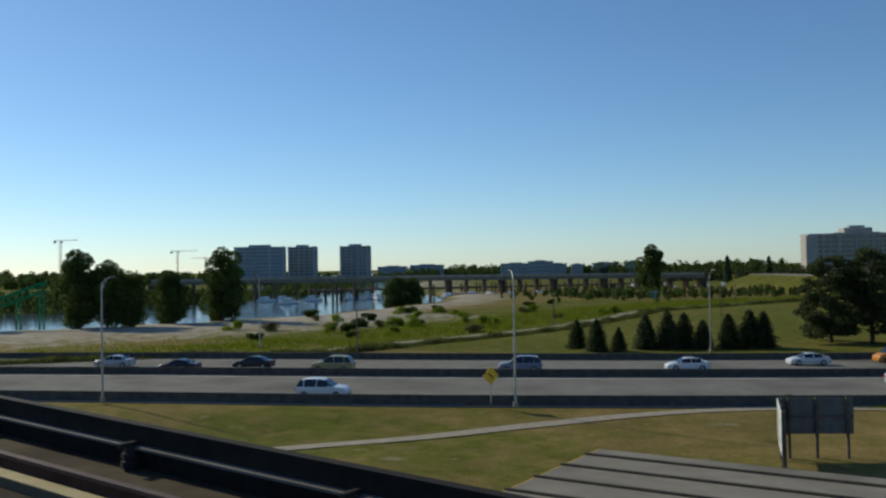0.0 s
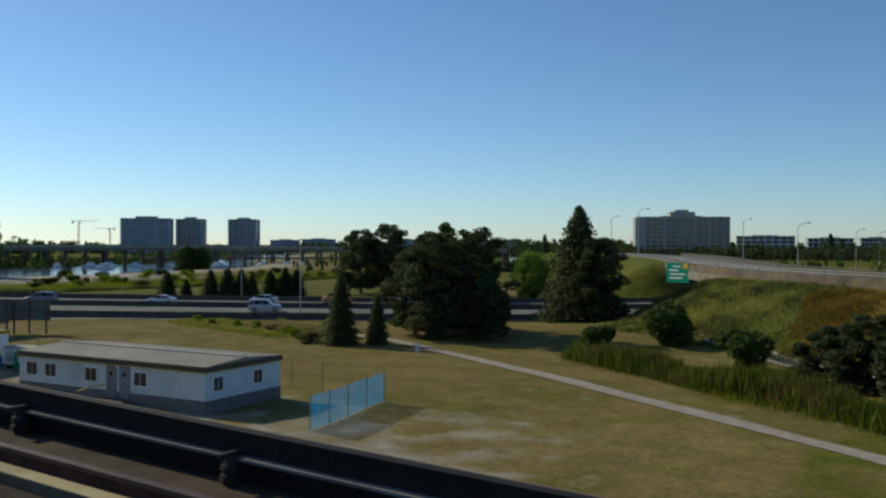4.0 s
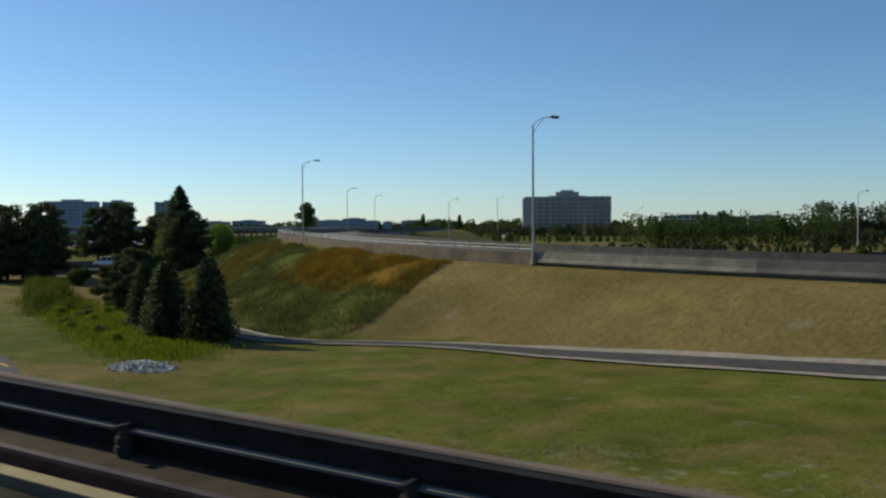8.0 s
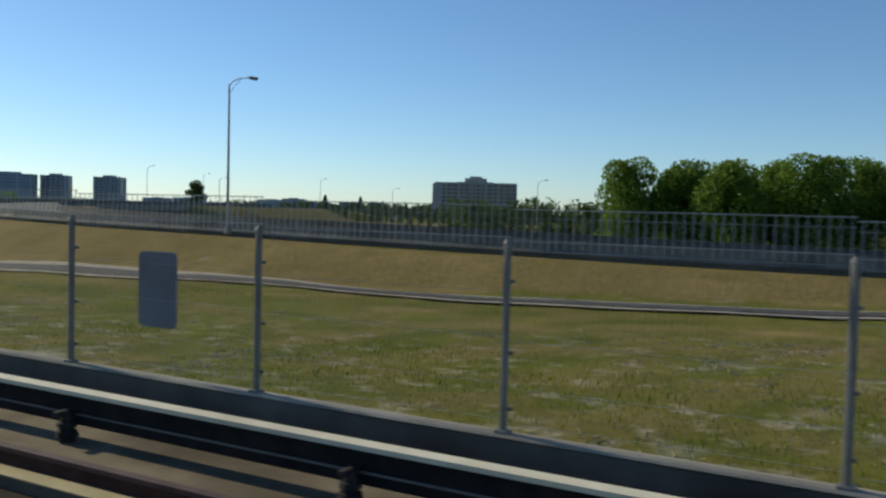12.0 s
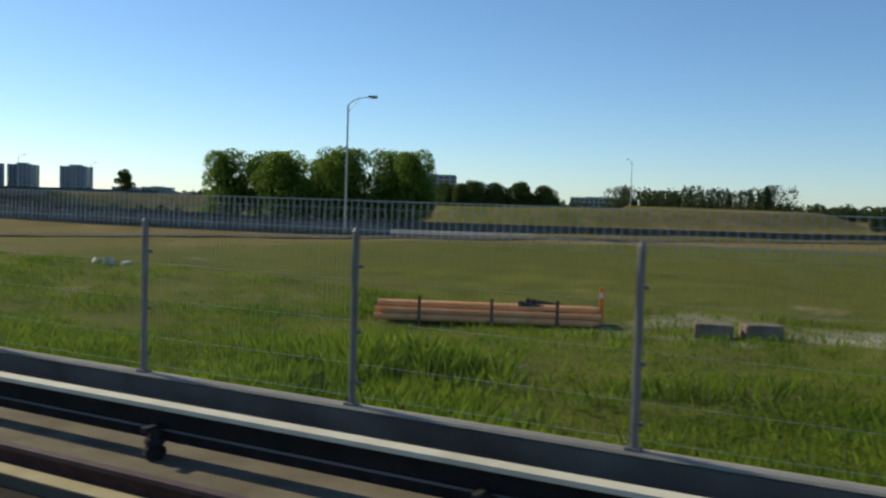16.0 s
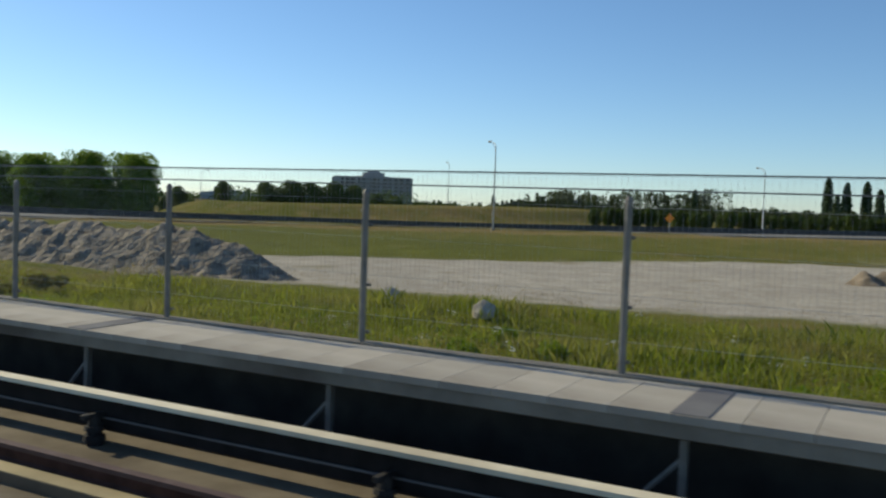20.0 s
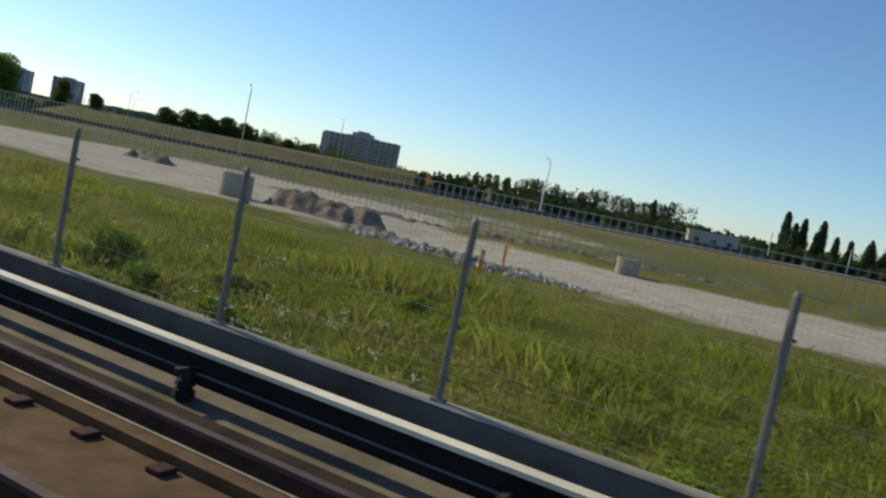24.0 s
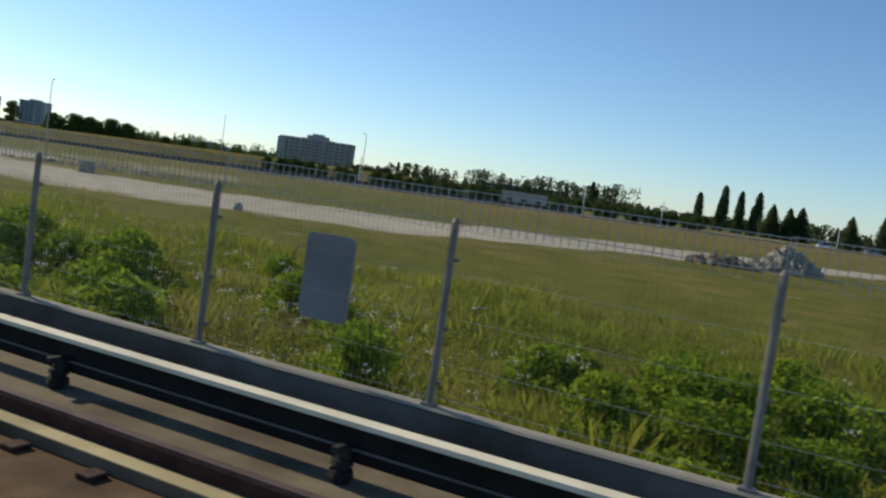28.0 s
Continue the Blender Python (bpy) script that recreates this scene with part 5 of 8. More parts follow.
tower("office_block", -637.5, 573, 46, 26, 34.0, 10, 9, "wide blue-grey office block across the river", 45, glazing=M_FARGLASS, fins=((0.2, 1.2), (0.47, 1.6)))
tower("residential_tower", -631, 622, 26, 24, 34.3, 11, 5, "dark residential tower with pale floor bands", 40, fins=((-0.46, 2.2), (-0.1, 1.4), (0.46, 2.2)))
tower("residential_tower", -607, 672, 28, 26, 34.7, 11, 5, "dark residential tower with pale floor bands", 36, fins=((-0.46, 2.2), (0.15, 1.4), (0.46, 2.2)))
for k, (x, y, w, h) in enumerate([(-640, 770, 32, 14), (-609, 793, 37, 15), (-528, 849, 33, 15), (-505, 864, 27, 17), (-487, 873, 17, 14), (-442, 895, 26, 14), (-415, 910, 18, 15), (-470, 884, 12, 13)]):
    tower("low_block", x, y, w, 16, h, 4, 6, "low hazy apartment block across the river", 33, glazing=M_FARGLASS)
hotel = tower("hotel", -136, 655, 66, 22, 25.5, 8, 14, "beige flat-roofed hotel with rows of dark windows", 28, M_HOTEL, 0.0, fins=((-0.36, 1.6), (-0.2, 1.6), (-0.04, 1.6), (0.12, 1.6), (0.28, 1.6), (0.44, 2.4)))
part("rooftop_plant", boxed(-9, -7, 25.5, 9, 7, 30.0, bevel=0.3), M_HOTEL, hotel)
part("rooftop_sign_frame", boxed(-5, -4, 30.0, 5, 4, 31.6, bevel=0.2), M_TOWERLIGHT, hotel)
part("parapet", boxed(-33.4, -11.4, 25.5, 33.4, 11.4, 26.3, bevel=0.15), M_HOTEL, hotel)
part("end_bay", boxed(-35, -12.5, 0, -27, 2, 25.0, bevel=0.3), M_HOTEL, hotel)
for x, y, w, h, tn in ((-75, 900, 40, 12, 20), (-237, 1344, 80, 18, 10), (-30, 860, 26, 12, 15)):
    tower("low_block", x, y, w, 14, h, 3, 8, "low pale building beyond the trees", tn, M_TOWERLIGHT, 0.0)


def crane(x, y, h, arm, turn):
    ob = empty("tower_crane", pose(x, y, -4, 0, 0, turn), "slender tower crane on the skyline", "crane", "tower cranes")
    bm = bmesh.new()
    for a, b in ((-0.8, -0.8), (0.8, -0.8), (0.8, 0.8), (-0.8, 0.8)):
        tube(bm, [(a, b, 0), (a, b, h)], 0.2, 0.2, 4)
    for k in range(int(h / 3)):
        tube(bm, [(-0.8, -0.8, k * 3), (0.8, 0.8, k * 3 + 3)], 0.12, 0.12, 4)
    part("mast", bm, M_ORANGE, ob)
    jib = bmesh.new()
    for z in (0.0, 1.4):
        tube(jib, [(-arm * 0.35, 0, h + z), (arm, 0, h + z * 0.4)], 0.22, 0.15, 4)
    for k in range(12):
        u = -arm * 0.35 + arm * 1.3 * k / 12
        tube(jib, [(u, 0, h), (u + arm * 0.05, 0, h + 1.2)], 0.12, 0.12, 4)
    part("jib", jib, M_ORANGE, ob)
    part("cab", boxed(0.9, -1, h - 2.4, 2.6, 1, h - 0.2, bevel=0.1), M_WHITE, ob)
    part("counterweight", boxed(-arm * 0.34, -0.8, h - 2.2, -arm * 0.24, 0.8, h - 0.1), M_CONC, ob)


crane(-863, 505, 46, 24, 15)
crane(-950, 715, 38, 26, 35)
crane(-990, 792, 30, 24, 200)

# trestle bridge across the river
trestle = empty("trestle_bridge", pose(0, 0, 0), "old dark timber trestle bridge over the river", "bridge")
tline = spline([(-330, 235, 4.2), (-290, 282, 4.2), (-245, 335, 3.8), (-200, 385, 3.2), (-160, 430, 2.6)], 8.0)
part("deck", swept(tline, [(-3.2, 0), (3.2, 0), (3.2, -1.6), (-3.2, -1.6)]), M_CONC_DARK, trestle)
part("parapet", swept(tline, [(-3.1, 0), (-3.1, 1.0), (-2.9, 1.0), (-2.9, 0)]), M_CONC, trestle)
pile = mesh_of("timber_post", tubed([(0, 0, -9), (0, 0, 0)], 0.5, 0.42, 6))
cap = mesh_of("cross_beam", boxed(-3.4, -0.45, -0.8, 3.4, 0.45, 0.0))
for i, p in enumerate(tline):
    o = part("cross_beam", cap, M_WOOD, trestle)
    o.matrix_basis = pose(p[0], p[1], p[2] - 1.3, 0, 0, -45)
    for u in (-3.0, -1.5, 0, 1.5, 3.0):
        for v in (-0.9, 0.9) if i % 3 == 0 else (0,):
            o = part("timber_post", pile, M_WOOD, trestle)
            o.location = (p[0] + 0.7 * u + 0.7 * v, p[1] - 0.7 * u + 0.7 * v, p[2] - 1.3)
fender = empty("timber_jetty", pose(0, 0, 0), "long dark timber jetty with close-set piles", "jetty")
jline = spline([(-300, 300, -1.2), (-262, 345, -1.2), (-222, 392, -1.2), (-186, 440, -1.2)], 7.0)
part("deck", swept(jline, [(-4, 0), (4, 0), (4, -0.9), (-4, -0.9)]), M_WOOD, fender)
for p in jline:
    for u in (-3.4, 3.4):
        o = part("timber_post", pile, M_WOOD, fender)
        o.location = (p[0] + 0.75 * u, p[1] - 0.65 * u, p[2] + 1.6)
boat_hull = bmesh.new()
box(boat_hull, -4, -1.3, -0.2, 4, 1.3, 0.9, bevel=0.3)
boat = empty("moored_boat", pose(-262, 250, -5.0, 0, 0, 40), "white motor boat moored by the trestle", "boat", "moored boats")
part("hull", boat_hull, M_WHITE, boat)
part("cabin", boxed(-2.2, -1.0, 0.9, 1.2, 1.0, 2.2, bevel=0.15), M_WHITE, boat)
part("windscreen", boxed(1.2, -0.9, 1.2, 1.26, 0.9, 2.0), M_WINDOW, boat)
for k in range(16):
    u = k / 15
    copy_thing(boat, pose(-300 + 110 * u + rng.normal(0, 3), 262 + 95 * u + rng.normal(0, 6), -5.0, 0, 0, rng.uniform(0, 180)))
for k in range(10):
    copy_thing(boat, pose(-215 + 12 * k, 410 + 9 * k + rng.normal(0, 4), -4.0, 0, 0, rng.uniform(0, 180)))

# green steel loading conveyor on the bank
conv = empty("loading_conveyor", pose(-199, 101, -4.2, 0, 0, 40), "green painted steel loading conveyor on the river bank", "conveyor")
cb = bmesh.new()
for yy in (-1.2, 1.2):
    for zz in (0, 2.0):
        tube(cb, [(-9, yy, 2 + zz), (11, yy, 9 + zz)], 0.16, 0.16, 5)
for k in range(12):
    a = -9 + 20 * k / 12
    z = 2 + 7 * k / 12
    for yy in (-1.2, 1.2):
        tube(cb, [(a, yy, z), (a + 1.6, yy, z + 2.6)], 0.1, 0.1, 4)
part("truss", cb, M_GREEN, conv)
for xx, zz in ((-5, 3.2), (5, 6.7), (10, 8.6)):
    part("leg", tubed([(xx, -1.2, 0), (xx, -1.2, zz)], 0.2, 0.2, 5), M_GREEN, conv)
    part("leg", tubed([(xx, 1.2, 0), (xx, 1.2, zz)], 0.2, 0.2, 5), M_GREEN, conv)
blue_box = tagged(part("portable_toilet", boxed(-1.2, -1.0, 0, 1.2, 1.0, 2.3, bevel=0.12), M_BLUE), "small bright blue cabin on the far meadow", "cabin")
blue_box.matrix_basis = pose(-128.4, 299, ground_at(-128.4, 299), 0, 0, 20)

# ---- street lamps ----
def street_lamp(height, arm, material, dark=False):
    ob = empty("street_lamp", pose(0, 0, 0), "tall tapered street lamp with one curved arm", "street lamp", "street lamps")
    part("pole", tubed([(0, 0, 0), (0, 0, height * 0.5), (0, 0, height - 0.7)], 0.11, 0.065, 10), material, ob)
    part("base", boxed(-0.19, -0.19, -0.05, 0.19, 0.19, 0.35, bevel=0.03), M_CONC, ob)
    part("arm", tubed([(0, 0, height - 0.75), (arm * 0.12, 0, height - 0.45), (arm * 0.4, 0, height - 0.15), (arm * 0.8, 0, height)], 0.045, 0.035, 6), material, ob)
    part("brace", tubed([(0, 0, height - 1.3), (arm * 0.22, 0, height - 0.7), (arm * 0.45, 0, height - 0.2)], 0.025, 0.02, 5), material, ob)
    head = boxed(arm * 0.75, -0.14, height - 0.08, arm * 0.75 + 0.75, 0.14, height + 0.1, bevel=0.05)
    h = part("lamp_head", head, M_POST, ob)
    part("lens", boxed(arm * 0.8 + 0.1, -0.1, height - 0.12, arm * 0.8 + 0.6, 0.1, height - 0.075, bevel=0.02), M_WINDOW, h)
    return ob


LAMP = street_lamp(11.1, 2.2, M_GALV)
for x, y, z, turn in ((-39, 62.3, -2.9, 128), (-72.6, 46.4, -2.9, 120), (-8.5, 96.8, -4.2, 133), (-43.3, 119.2, -3.6, -50), (-102.7, 92.0, -3.0, -60), (71.9, 94.6, 2.1, 52), (122, 62.3, 1.4, 62), (172.6, 50.4, 1.05, 80),
                      (232, 65.8, 0.1, 30), (276, 107.5, 0.0, 140), (295, 172, 0.4, 140), (8, 187, 3.0, 30), (-18, 235, 3.0, 30), (42, 182, -0.6, 30), (39.5, 270, -0.6, 30), (39, 321, -0.6, 30), (128, 200, -0.2, 40), (10, 266, 2.6, 30), (205, 215, 3.5, 140)):
    m = pose(x, y, z, 0, 0, turn)
    if "street_lamp" in _used:
        copy_thing(LAMP, m)
    else:
        _used.add("street_lamp")
        LAMP.matrix_basis = m
WPOLE = empty("utility_pole", pose(-88, 97.5, -3.6), "dark slender timber utility pole beyond the motorway", "utility pole", "utility poles")
part("shaft", tubed([(0, 0, 0), (0, 0, 6.5)], 0.13, 0.1, 8), M_WOOD, WPOLE)
part("cap", tubed([(0, 0, 6.5), (0, 0, 6.62)], 0.12, 0.05, 8), M_GALV, WPOLE)
for x, y in ((-89.8, 158.6), (-70, 200), (-80, 240)):
    copy_thing(WPOLE, pose(x, y, ground_at(x, y)))

# ---- vehicles ----
def car(kind, paint, label, category):
    """A body lofted along its roof line, with glass between belt and roof, lights and four wheels; the nose points to +x."""
    ob = empty(kind, pose(0, 0, 0), label, category, "vehicles on the motorway")
    W = {"sedan": 1.82, "suv": 1.98, "van": 2.0, "pickup": 1.95}[kind]
    line = {"sedan": [(-2.36, 0.55), (-2.34, 0.88), (-2.2, 0.98), (-1.7, 1.02), (-1.0, 1.36), (-0.55, 1.44), (0.1, 1.44), (0.45, 1.37), (1.2, 0.97), (1.75, 0.9), (2.15, 0.78), (2.32, 0.62), (2.36, 0.45)],
            "suv": [(-2.36, 0.55), (-2.38, 0.95), (-2.3, 1.1), (-2.0, 1.6), (-1.75, 1.71), (-0.9, 1.78), (0.05, 1.77), (0.4, 1.68), (1.15, 1.12), (1.8, 1.04), (2.2, 0.93), (2.36, 0.72), (2.4, 0.5)],
            "van": [(-2.55, 0.55), (-2.57, 0.98), (-2.53, 1.12), (-2.38, 1.8), (-2.1, 1.92), (-1.0, 1.97), (0.5, 1.95), (0.85, 1.85), (1.7, 1.15), (2.15, 1.02), (2.42, 0.86), (2.55, 0.68), (2.58, 0.48)]}[kind]
    H = max(z for _, z in line)
    belt = H * (0.645 if kind == "sedan" else 0.6)
    body, glass = bmesh.new(), bmesh.new()

    def ring(x, top):
        b = min(belt, top - 0.03)
        tip = 1 - 0.16 * (abs(x) / 2.5) ** 4
        wr = W / 2 * tip * (1 - 0.3 * max(0.0, (top - b - 0.03)) / (H - belt + 0.01))
        half = [(W / 2 * 0.93 * tip, 0.24), (W / 2 * tip, 0.45), (W / 2 * tip, b - 0.08), (W / 2 * 0.97 * tip, b), (wr, top - 0.05), (wr * 0.88, top)]
        return [(x, y, z) for y, z in half] + [(x, -y, z) for y, z in half[::-1]]

    rings = [ring(x, t) for x, t in line]
    for (x0, t0), (x1, t1), a, b in zip(line, line[1:], rings, rings[1:]):
        high = (t0 + t1) / 2 - belt
        steep = abs(t1 - t0) / (abs(x1 - x0) + 0.01) > 0.4
        for k in range(11):
            pane = high > 0.12 and (k in (3, 7) or (k in (4, 5, 6) and steep))
            m = glass if pane else body
            m.faces.new([m.verts.new(p) for p in (a[k], b[k], b[k + 1], a[k + 1])])
    for r in (rings[0], rings[-1]):
        body.faces.new([body.verts.new(p) for p in r])
    for m in (body, glass):
        bmesh.ops.remove_doubles(m, verts=m.verts, dist=0.002)
        bmesh.ops.recalc_face_normals(m, faces=m.faces)
    part("body", body, paint, ob)
    part("cabin_glass", glass, M_WINDOW, ob)
    hl = line[-1][0]
    for sgn in (-1, 1):
        for px in (-1.45, -0.3) if kind == "sedan" else (-1.55, -0.35):
            part("pillar", tubed([(px, sgn * W * 0.487, belt - 0.02), (px + 0.03, sgn * W * 0.365, H - 0.07)], 0.045, 0.04, 5), paint, ob)
        part("mirror", boxed(0.78, sgn * W * 0.53 - 0.1, belt - 0.02, 0.95, sgn * W * 0.53 + 0.1, belt + 0.14, bevel=0.03), paint, ob)
    tyre = mesh_of("wheel", tubed([(0, -0.11, 0), (0, 0.11, 0)], 0.34, 0.34, 16))
    rim = mesh_of("rim", tubed([(0, -0.118, 0), (0, 0.118, 0)], 0.2, 0.2, 12))
    for wx in (-hl + 0.9, hl - 0.92):
        for sgn in (-1, 1):
            w = part("wheel", tyre, M_TYRE, ob)
            w.location = (wx, sgn * (W / 2 - 0.09), 0.34)
            part("rim", rim, M_GALV, w)
    for sgn in (-1, 1):
        part("headlight", boxed(hl - 0.3, sgn * W * 0.38 - 0.17, 0.6, hl - 0.06, sgn * W * 0.38 + 0.14, 0.74, bevel=0.03), M_WHITE, ob)
        part("tail_light", boxed(-hl - 0.02, sgn * W * 0.4 - 0.12, 0.74, -hl + 0.1, sgn * W * 0.4 + 0.1, 0.92, bevel=0.02), M_TAIL, ob)
    return ob


def paint_of(name, c):
    return surface(name, c, tuple(min(1, v * 1.08) for v in c), 1.0, 0.3, 0.15, 0.0, spec=0.6)


M_TAIL = surface("red lamp plastic", (0.35, 0.02, 0.02), (0.4, 0.03, 0.03), 1.0, 0.3)
P_WHITE, P_SILVER, P_DARK, P_GOLD, P_BLUE, P_ORANGE = (paint_of(n, c) for n, c in (("white car paint", (0.72, 0.73, 0.74)), ("silver car paint", (0.42, 0.43, 0.45)), ("black car paint", (0.02, 0.022, 0.028)), ("gold car paint", (0.36, 0.31, 0.15)), ("slate car paint", (0.18, 0.2, 0.26)), ("orange car paint", (0.62, 0.24, 0.03))))


def park(kind, paint, label, x, y, back, category="car"):
    d, sd, z = near(np.array([x]), np.array([y]), ROAD, 60.0)
    i = int(np.argmin(np.hypot(ROAD[:, 0] - x, ROAD[:, 1] - y)))
    v = ROAD[min(i + 1, len(ROAD) - 1)] - ROAD[i - 1]
    c = car(kind, paint, label, category)
    c.matrix_basis = pose(x, y, float(z[0]) + 0.15 - 0.0075 * float(d[0]), 0, 0, math.degrees(math.atan2(v[1], v[0])) + (180 if back else 0))


park("suv", P_WHITE, "white sport utility car on the near carriageway", -57.5, 59.0, False)
park("sedan", P_SILVER, "silver saloon car on the far carriageway", -97.5, 64.0, True)
park("sedan", P_DARK, "black saloon car in the inner lane", -86.0, 64.8, True)
park("sedan", P_DARK, "black saloon car on the far carriageway", -81.0, 71.6, True)
park("suv", P_GOLD, "gold estate car on the far carriageway", -70.5, 74.0, True)
park("suv", P_BLUE, "slate blue car on the far carriageway", -52.2, 84.5, True)
park("sedan", P_WHITE, "white saloon car on the far carriageway", -37.6, 96.0, True)
park("sedan", P_WHITE, "white car with a dark roof on the far carriageway", -28.2, 109.5, True)
park("van", P_ORANGE, "orange taxi van on the far carriageway", -20.5, 119.2, True, "van")
park("van", P_WHITE, "white van on the far carriageway", -9.5, 126.0, True, "van")
park("suv", P_SILVER, "silver sport utility car on the near carriageway", -15.2, 96.5, False)

# ---- site cabins beside the guideway ----
def cabin_window(ob, m, w=1.1, h=0.85):
    f = part("window", boxed(-w / 2 - 0.06, -0.05, -0.06, w / 2 + 0.06, 0.0, h + 0.06, bevel=0.012), M_WHITE, ob)
    f.matrix_basis = m
    for k in (-1, 1):
        part("pane", boxed(k * w / 4 - w * 0.22, -0.065, 0.02, k * w / 4 + w * 0.22, -0.045, h - 0.02), M_WINDOW, f)
    part("lintel", boxed(-w / 2 - 0.14, -0.09, h + 0.04, w / 2 + 0.14, -0.045, h + 0.13, bevel=0.01), M_WHITE, f)


def cabin_door(ob, m):
    d = part("door", boxed(-0.45, -0.06, 0, 0.45, 0.0, 2.03, bevel=0.015), M_GREYDOOR, ob)
    d.matrix_basis = m
    part("door_light", boxed(-0.14, -0.075, 1.38, 0.14, -0.055, 1.66, bevel=0.01), M_WINDOW, d)
    part("handle", boxed(0.32, -0.12, 0.98, 0.4, -0.06, 1.04, bevel=0.01), M_GALV, d)


def site_office():
    """Double-width cabin with a low ridge."""
    ob = empty("site_office", pose(29.1, 40.0, -3.85, 0, 0, 4.0), "white double-width site office with a grey roof", "site office")
    w, dp, h = 8.55, 3.45, 2.9
    part("wall", boxed(-w, -dp, 0.85, w, dp, h - 0.35), M_WALLWHITE, ob)
    part("skirt", boxed(-w - 0.02, -dp - 0.02, 0, w + 0.02, dp + 0.02, 0.85), M_SKIRT, ob)
    part("fascia", boxed(-w - 0.12, -dp - 0.12, h - 0.32, w + 0.12, dp + 0.12, h, bevel=0.03), M_FASCIA_DARK, ob)
    part("fascia_trim", boxed(-w - 0.14, -dp - 0.14, h - 0.38, w + 0.14, dp + 0.14, h - 0.32, bevel=0.015), M_FASCIA, ob)
    bm = bmesh.new()
    for sgn in (-1, 1):
        v = [bm.verts.new(p) for p in ((-w - 0.1, sgn * dp, h), (w + 0.1, sgn * dp, h), (w + 0.1, 0, h + 0.24), (-w - 0.1, 0, h + 0.24))]
        bm.faces.new(v)
    for e in (-1, 1):
        bm.faces.new([bm.verts.new(p) for p in ((e * (w + 0.1), -dp, h), (e * (w + 0.1), 0, h + 0.24), (e * (w + 0.1), dp, h))])
    part("roof", bm, M_ROOFGREY, ob)
    part("ridge_cap", boxed(-w - 0.1, -0.14, h + 0.19, w + 0.1, 0.14, h + 0.33, bevel=0.03), M_ROOFPALE, ob)
    for x in (-7.2, -5.3, -1.35, 3.15):
        cabin_window(ob, pose(x, -dp, 1.35))
    for x in (0.55, 1.75):
        cabin_door(ob, pose(x, -dp - 0.01, 0.45))
    for y in (-2.4, 1.2):
        cabin_window(ob, pose(w, y, 1.35, 0, 0, 90), 0.8, 0.85)
    for x in (-3.6, 1.1, 6.0):
        part("wall_lamp", boxed(x - 0.07, -dp - 0.12, 2.38, x + 0.07, -dp, 2.5, bevel=0.02), M_WHITE, ob)
    part("handrail", tubed([(-0.9, -dp - 1.4, 0.9), (0.1, -dp - 1.4, 1.25), (0.1, -dp - 0.1, 1.25)], 0.04, 0.04, 6), M_YELLOW, ob)
    part("step", boxed(0.0, -dp - 1.3, 0.0, 2.4, -dp - 0.02, 0.42, bevel=0.02), M_WOOD, ob)
    return ob


site_office()


def grey_roof_office():
    ob = empty("site_office_wide", pose(-11.4, 36.2, -3.85, 0, 0, 3.0), "wide site office with a grey seamed roof and ochre edge", "site office")
    w, dp, h = 9.3, 5.7, 3.0
    part("wall", boxed(-w, -dp, 0.7, w, dp, h - 0.3), M_WALLWHITE, ob)
    part("skirt", boxed(-w - 0.02, -dp - 0.02, 0, w + 0.02, dp + 0.02, 0.7), M_SKIRT, ob)
    part("fascia", boxed(-w - 0.1, -dp - 0.1, h - 0.3, w + 0.1, dp + 0.1, h, bevel=0.02), M_FASCIA, ob)
    part("roof", boxed(-w + 0.1, -dp + 0.1, h - 0.01, w - 0.38, dp - 0.1, h + 0.06, bevel=0.02), M_ROOFGREY, ob)
    for y in (-4.0, -1.35, 1.35, 4.0):
        part("roof_seam", boxed(-w, y - 0.09, h + 0.05, w - 0.3, y + 0.09, h + 0.17, bevel=0.03), M_FASCIA_DARK, ob)
    for x, y in ((6.8, 3.1), (8.0, 2.2), (7.2, 1.9), (8.3, -2.6)):
        part("roof_vent", tubed([(x, y, h), (x, y, h + 0.55)], 0.11, 0.11, 8), M_GALV, ob)
        part("vent_cap", boxed(x - 0.2, y - 0.2, h + 0.55, x + 0.2, y + 0.2, h + 0.66, bevel=0.03), M_GALV, ob)
    part("conduit", tubed([(5.6, 3.4, h + 0.12), (8.6, 3.0, h + 0.12), (8.7, -3.0, h + 0.12)], 0.05, 0.05, 5), M_GALV, ob)
    cabin_window(ob, pose(w, -2, 1.3, 0, 0, 90))
    return ob


grey_roof_office()


def pale_cabin(x, y, w, dp, turn, window):
    ob = empty("site_cabin", pose(x, y, -3.85, 0, 0, turn), "long white site cabin with a pale roof and ochre fascia", "site cabin", "site cabins")
    h = 3.05
    part("wall", boxed(-w, -dp, 0.35, w, dp, h - 0.3), M_WALLWHITE, ob)
    part("skirt", boxed(-w - 0.02, -dp - 0.02, 0, w + 0.02, dp + 0.02, 0.35), M_SKIRT, ob)
    part("fascia", boxed(-w - 0.1, -dp - 0.1, h - 0.3, w + 0.1, dp + 0.1, h, bevel=0.03), M_FASCIA, ob)
    part("roof", boxed(-w + 0.2, -dp + 0.12, h - 0.01, w - 0.2, dp - 0.12, h + 0.03, bevel=0.015), M_ROOFPALE, ob)
    if window:
        cabin_window(ob, pose(w, 0.5, 1.35, 0, 0, 90), 0.9, 0.9)
    return ob


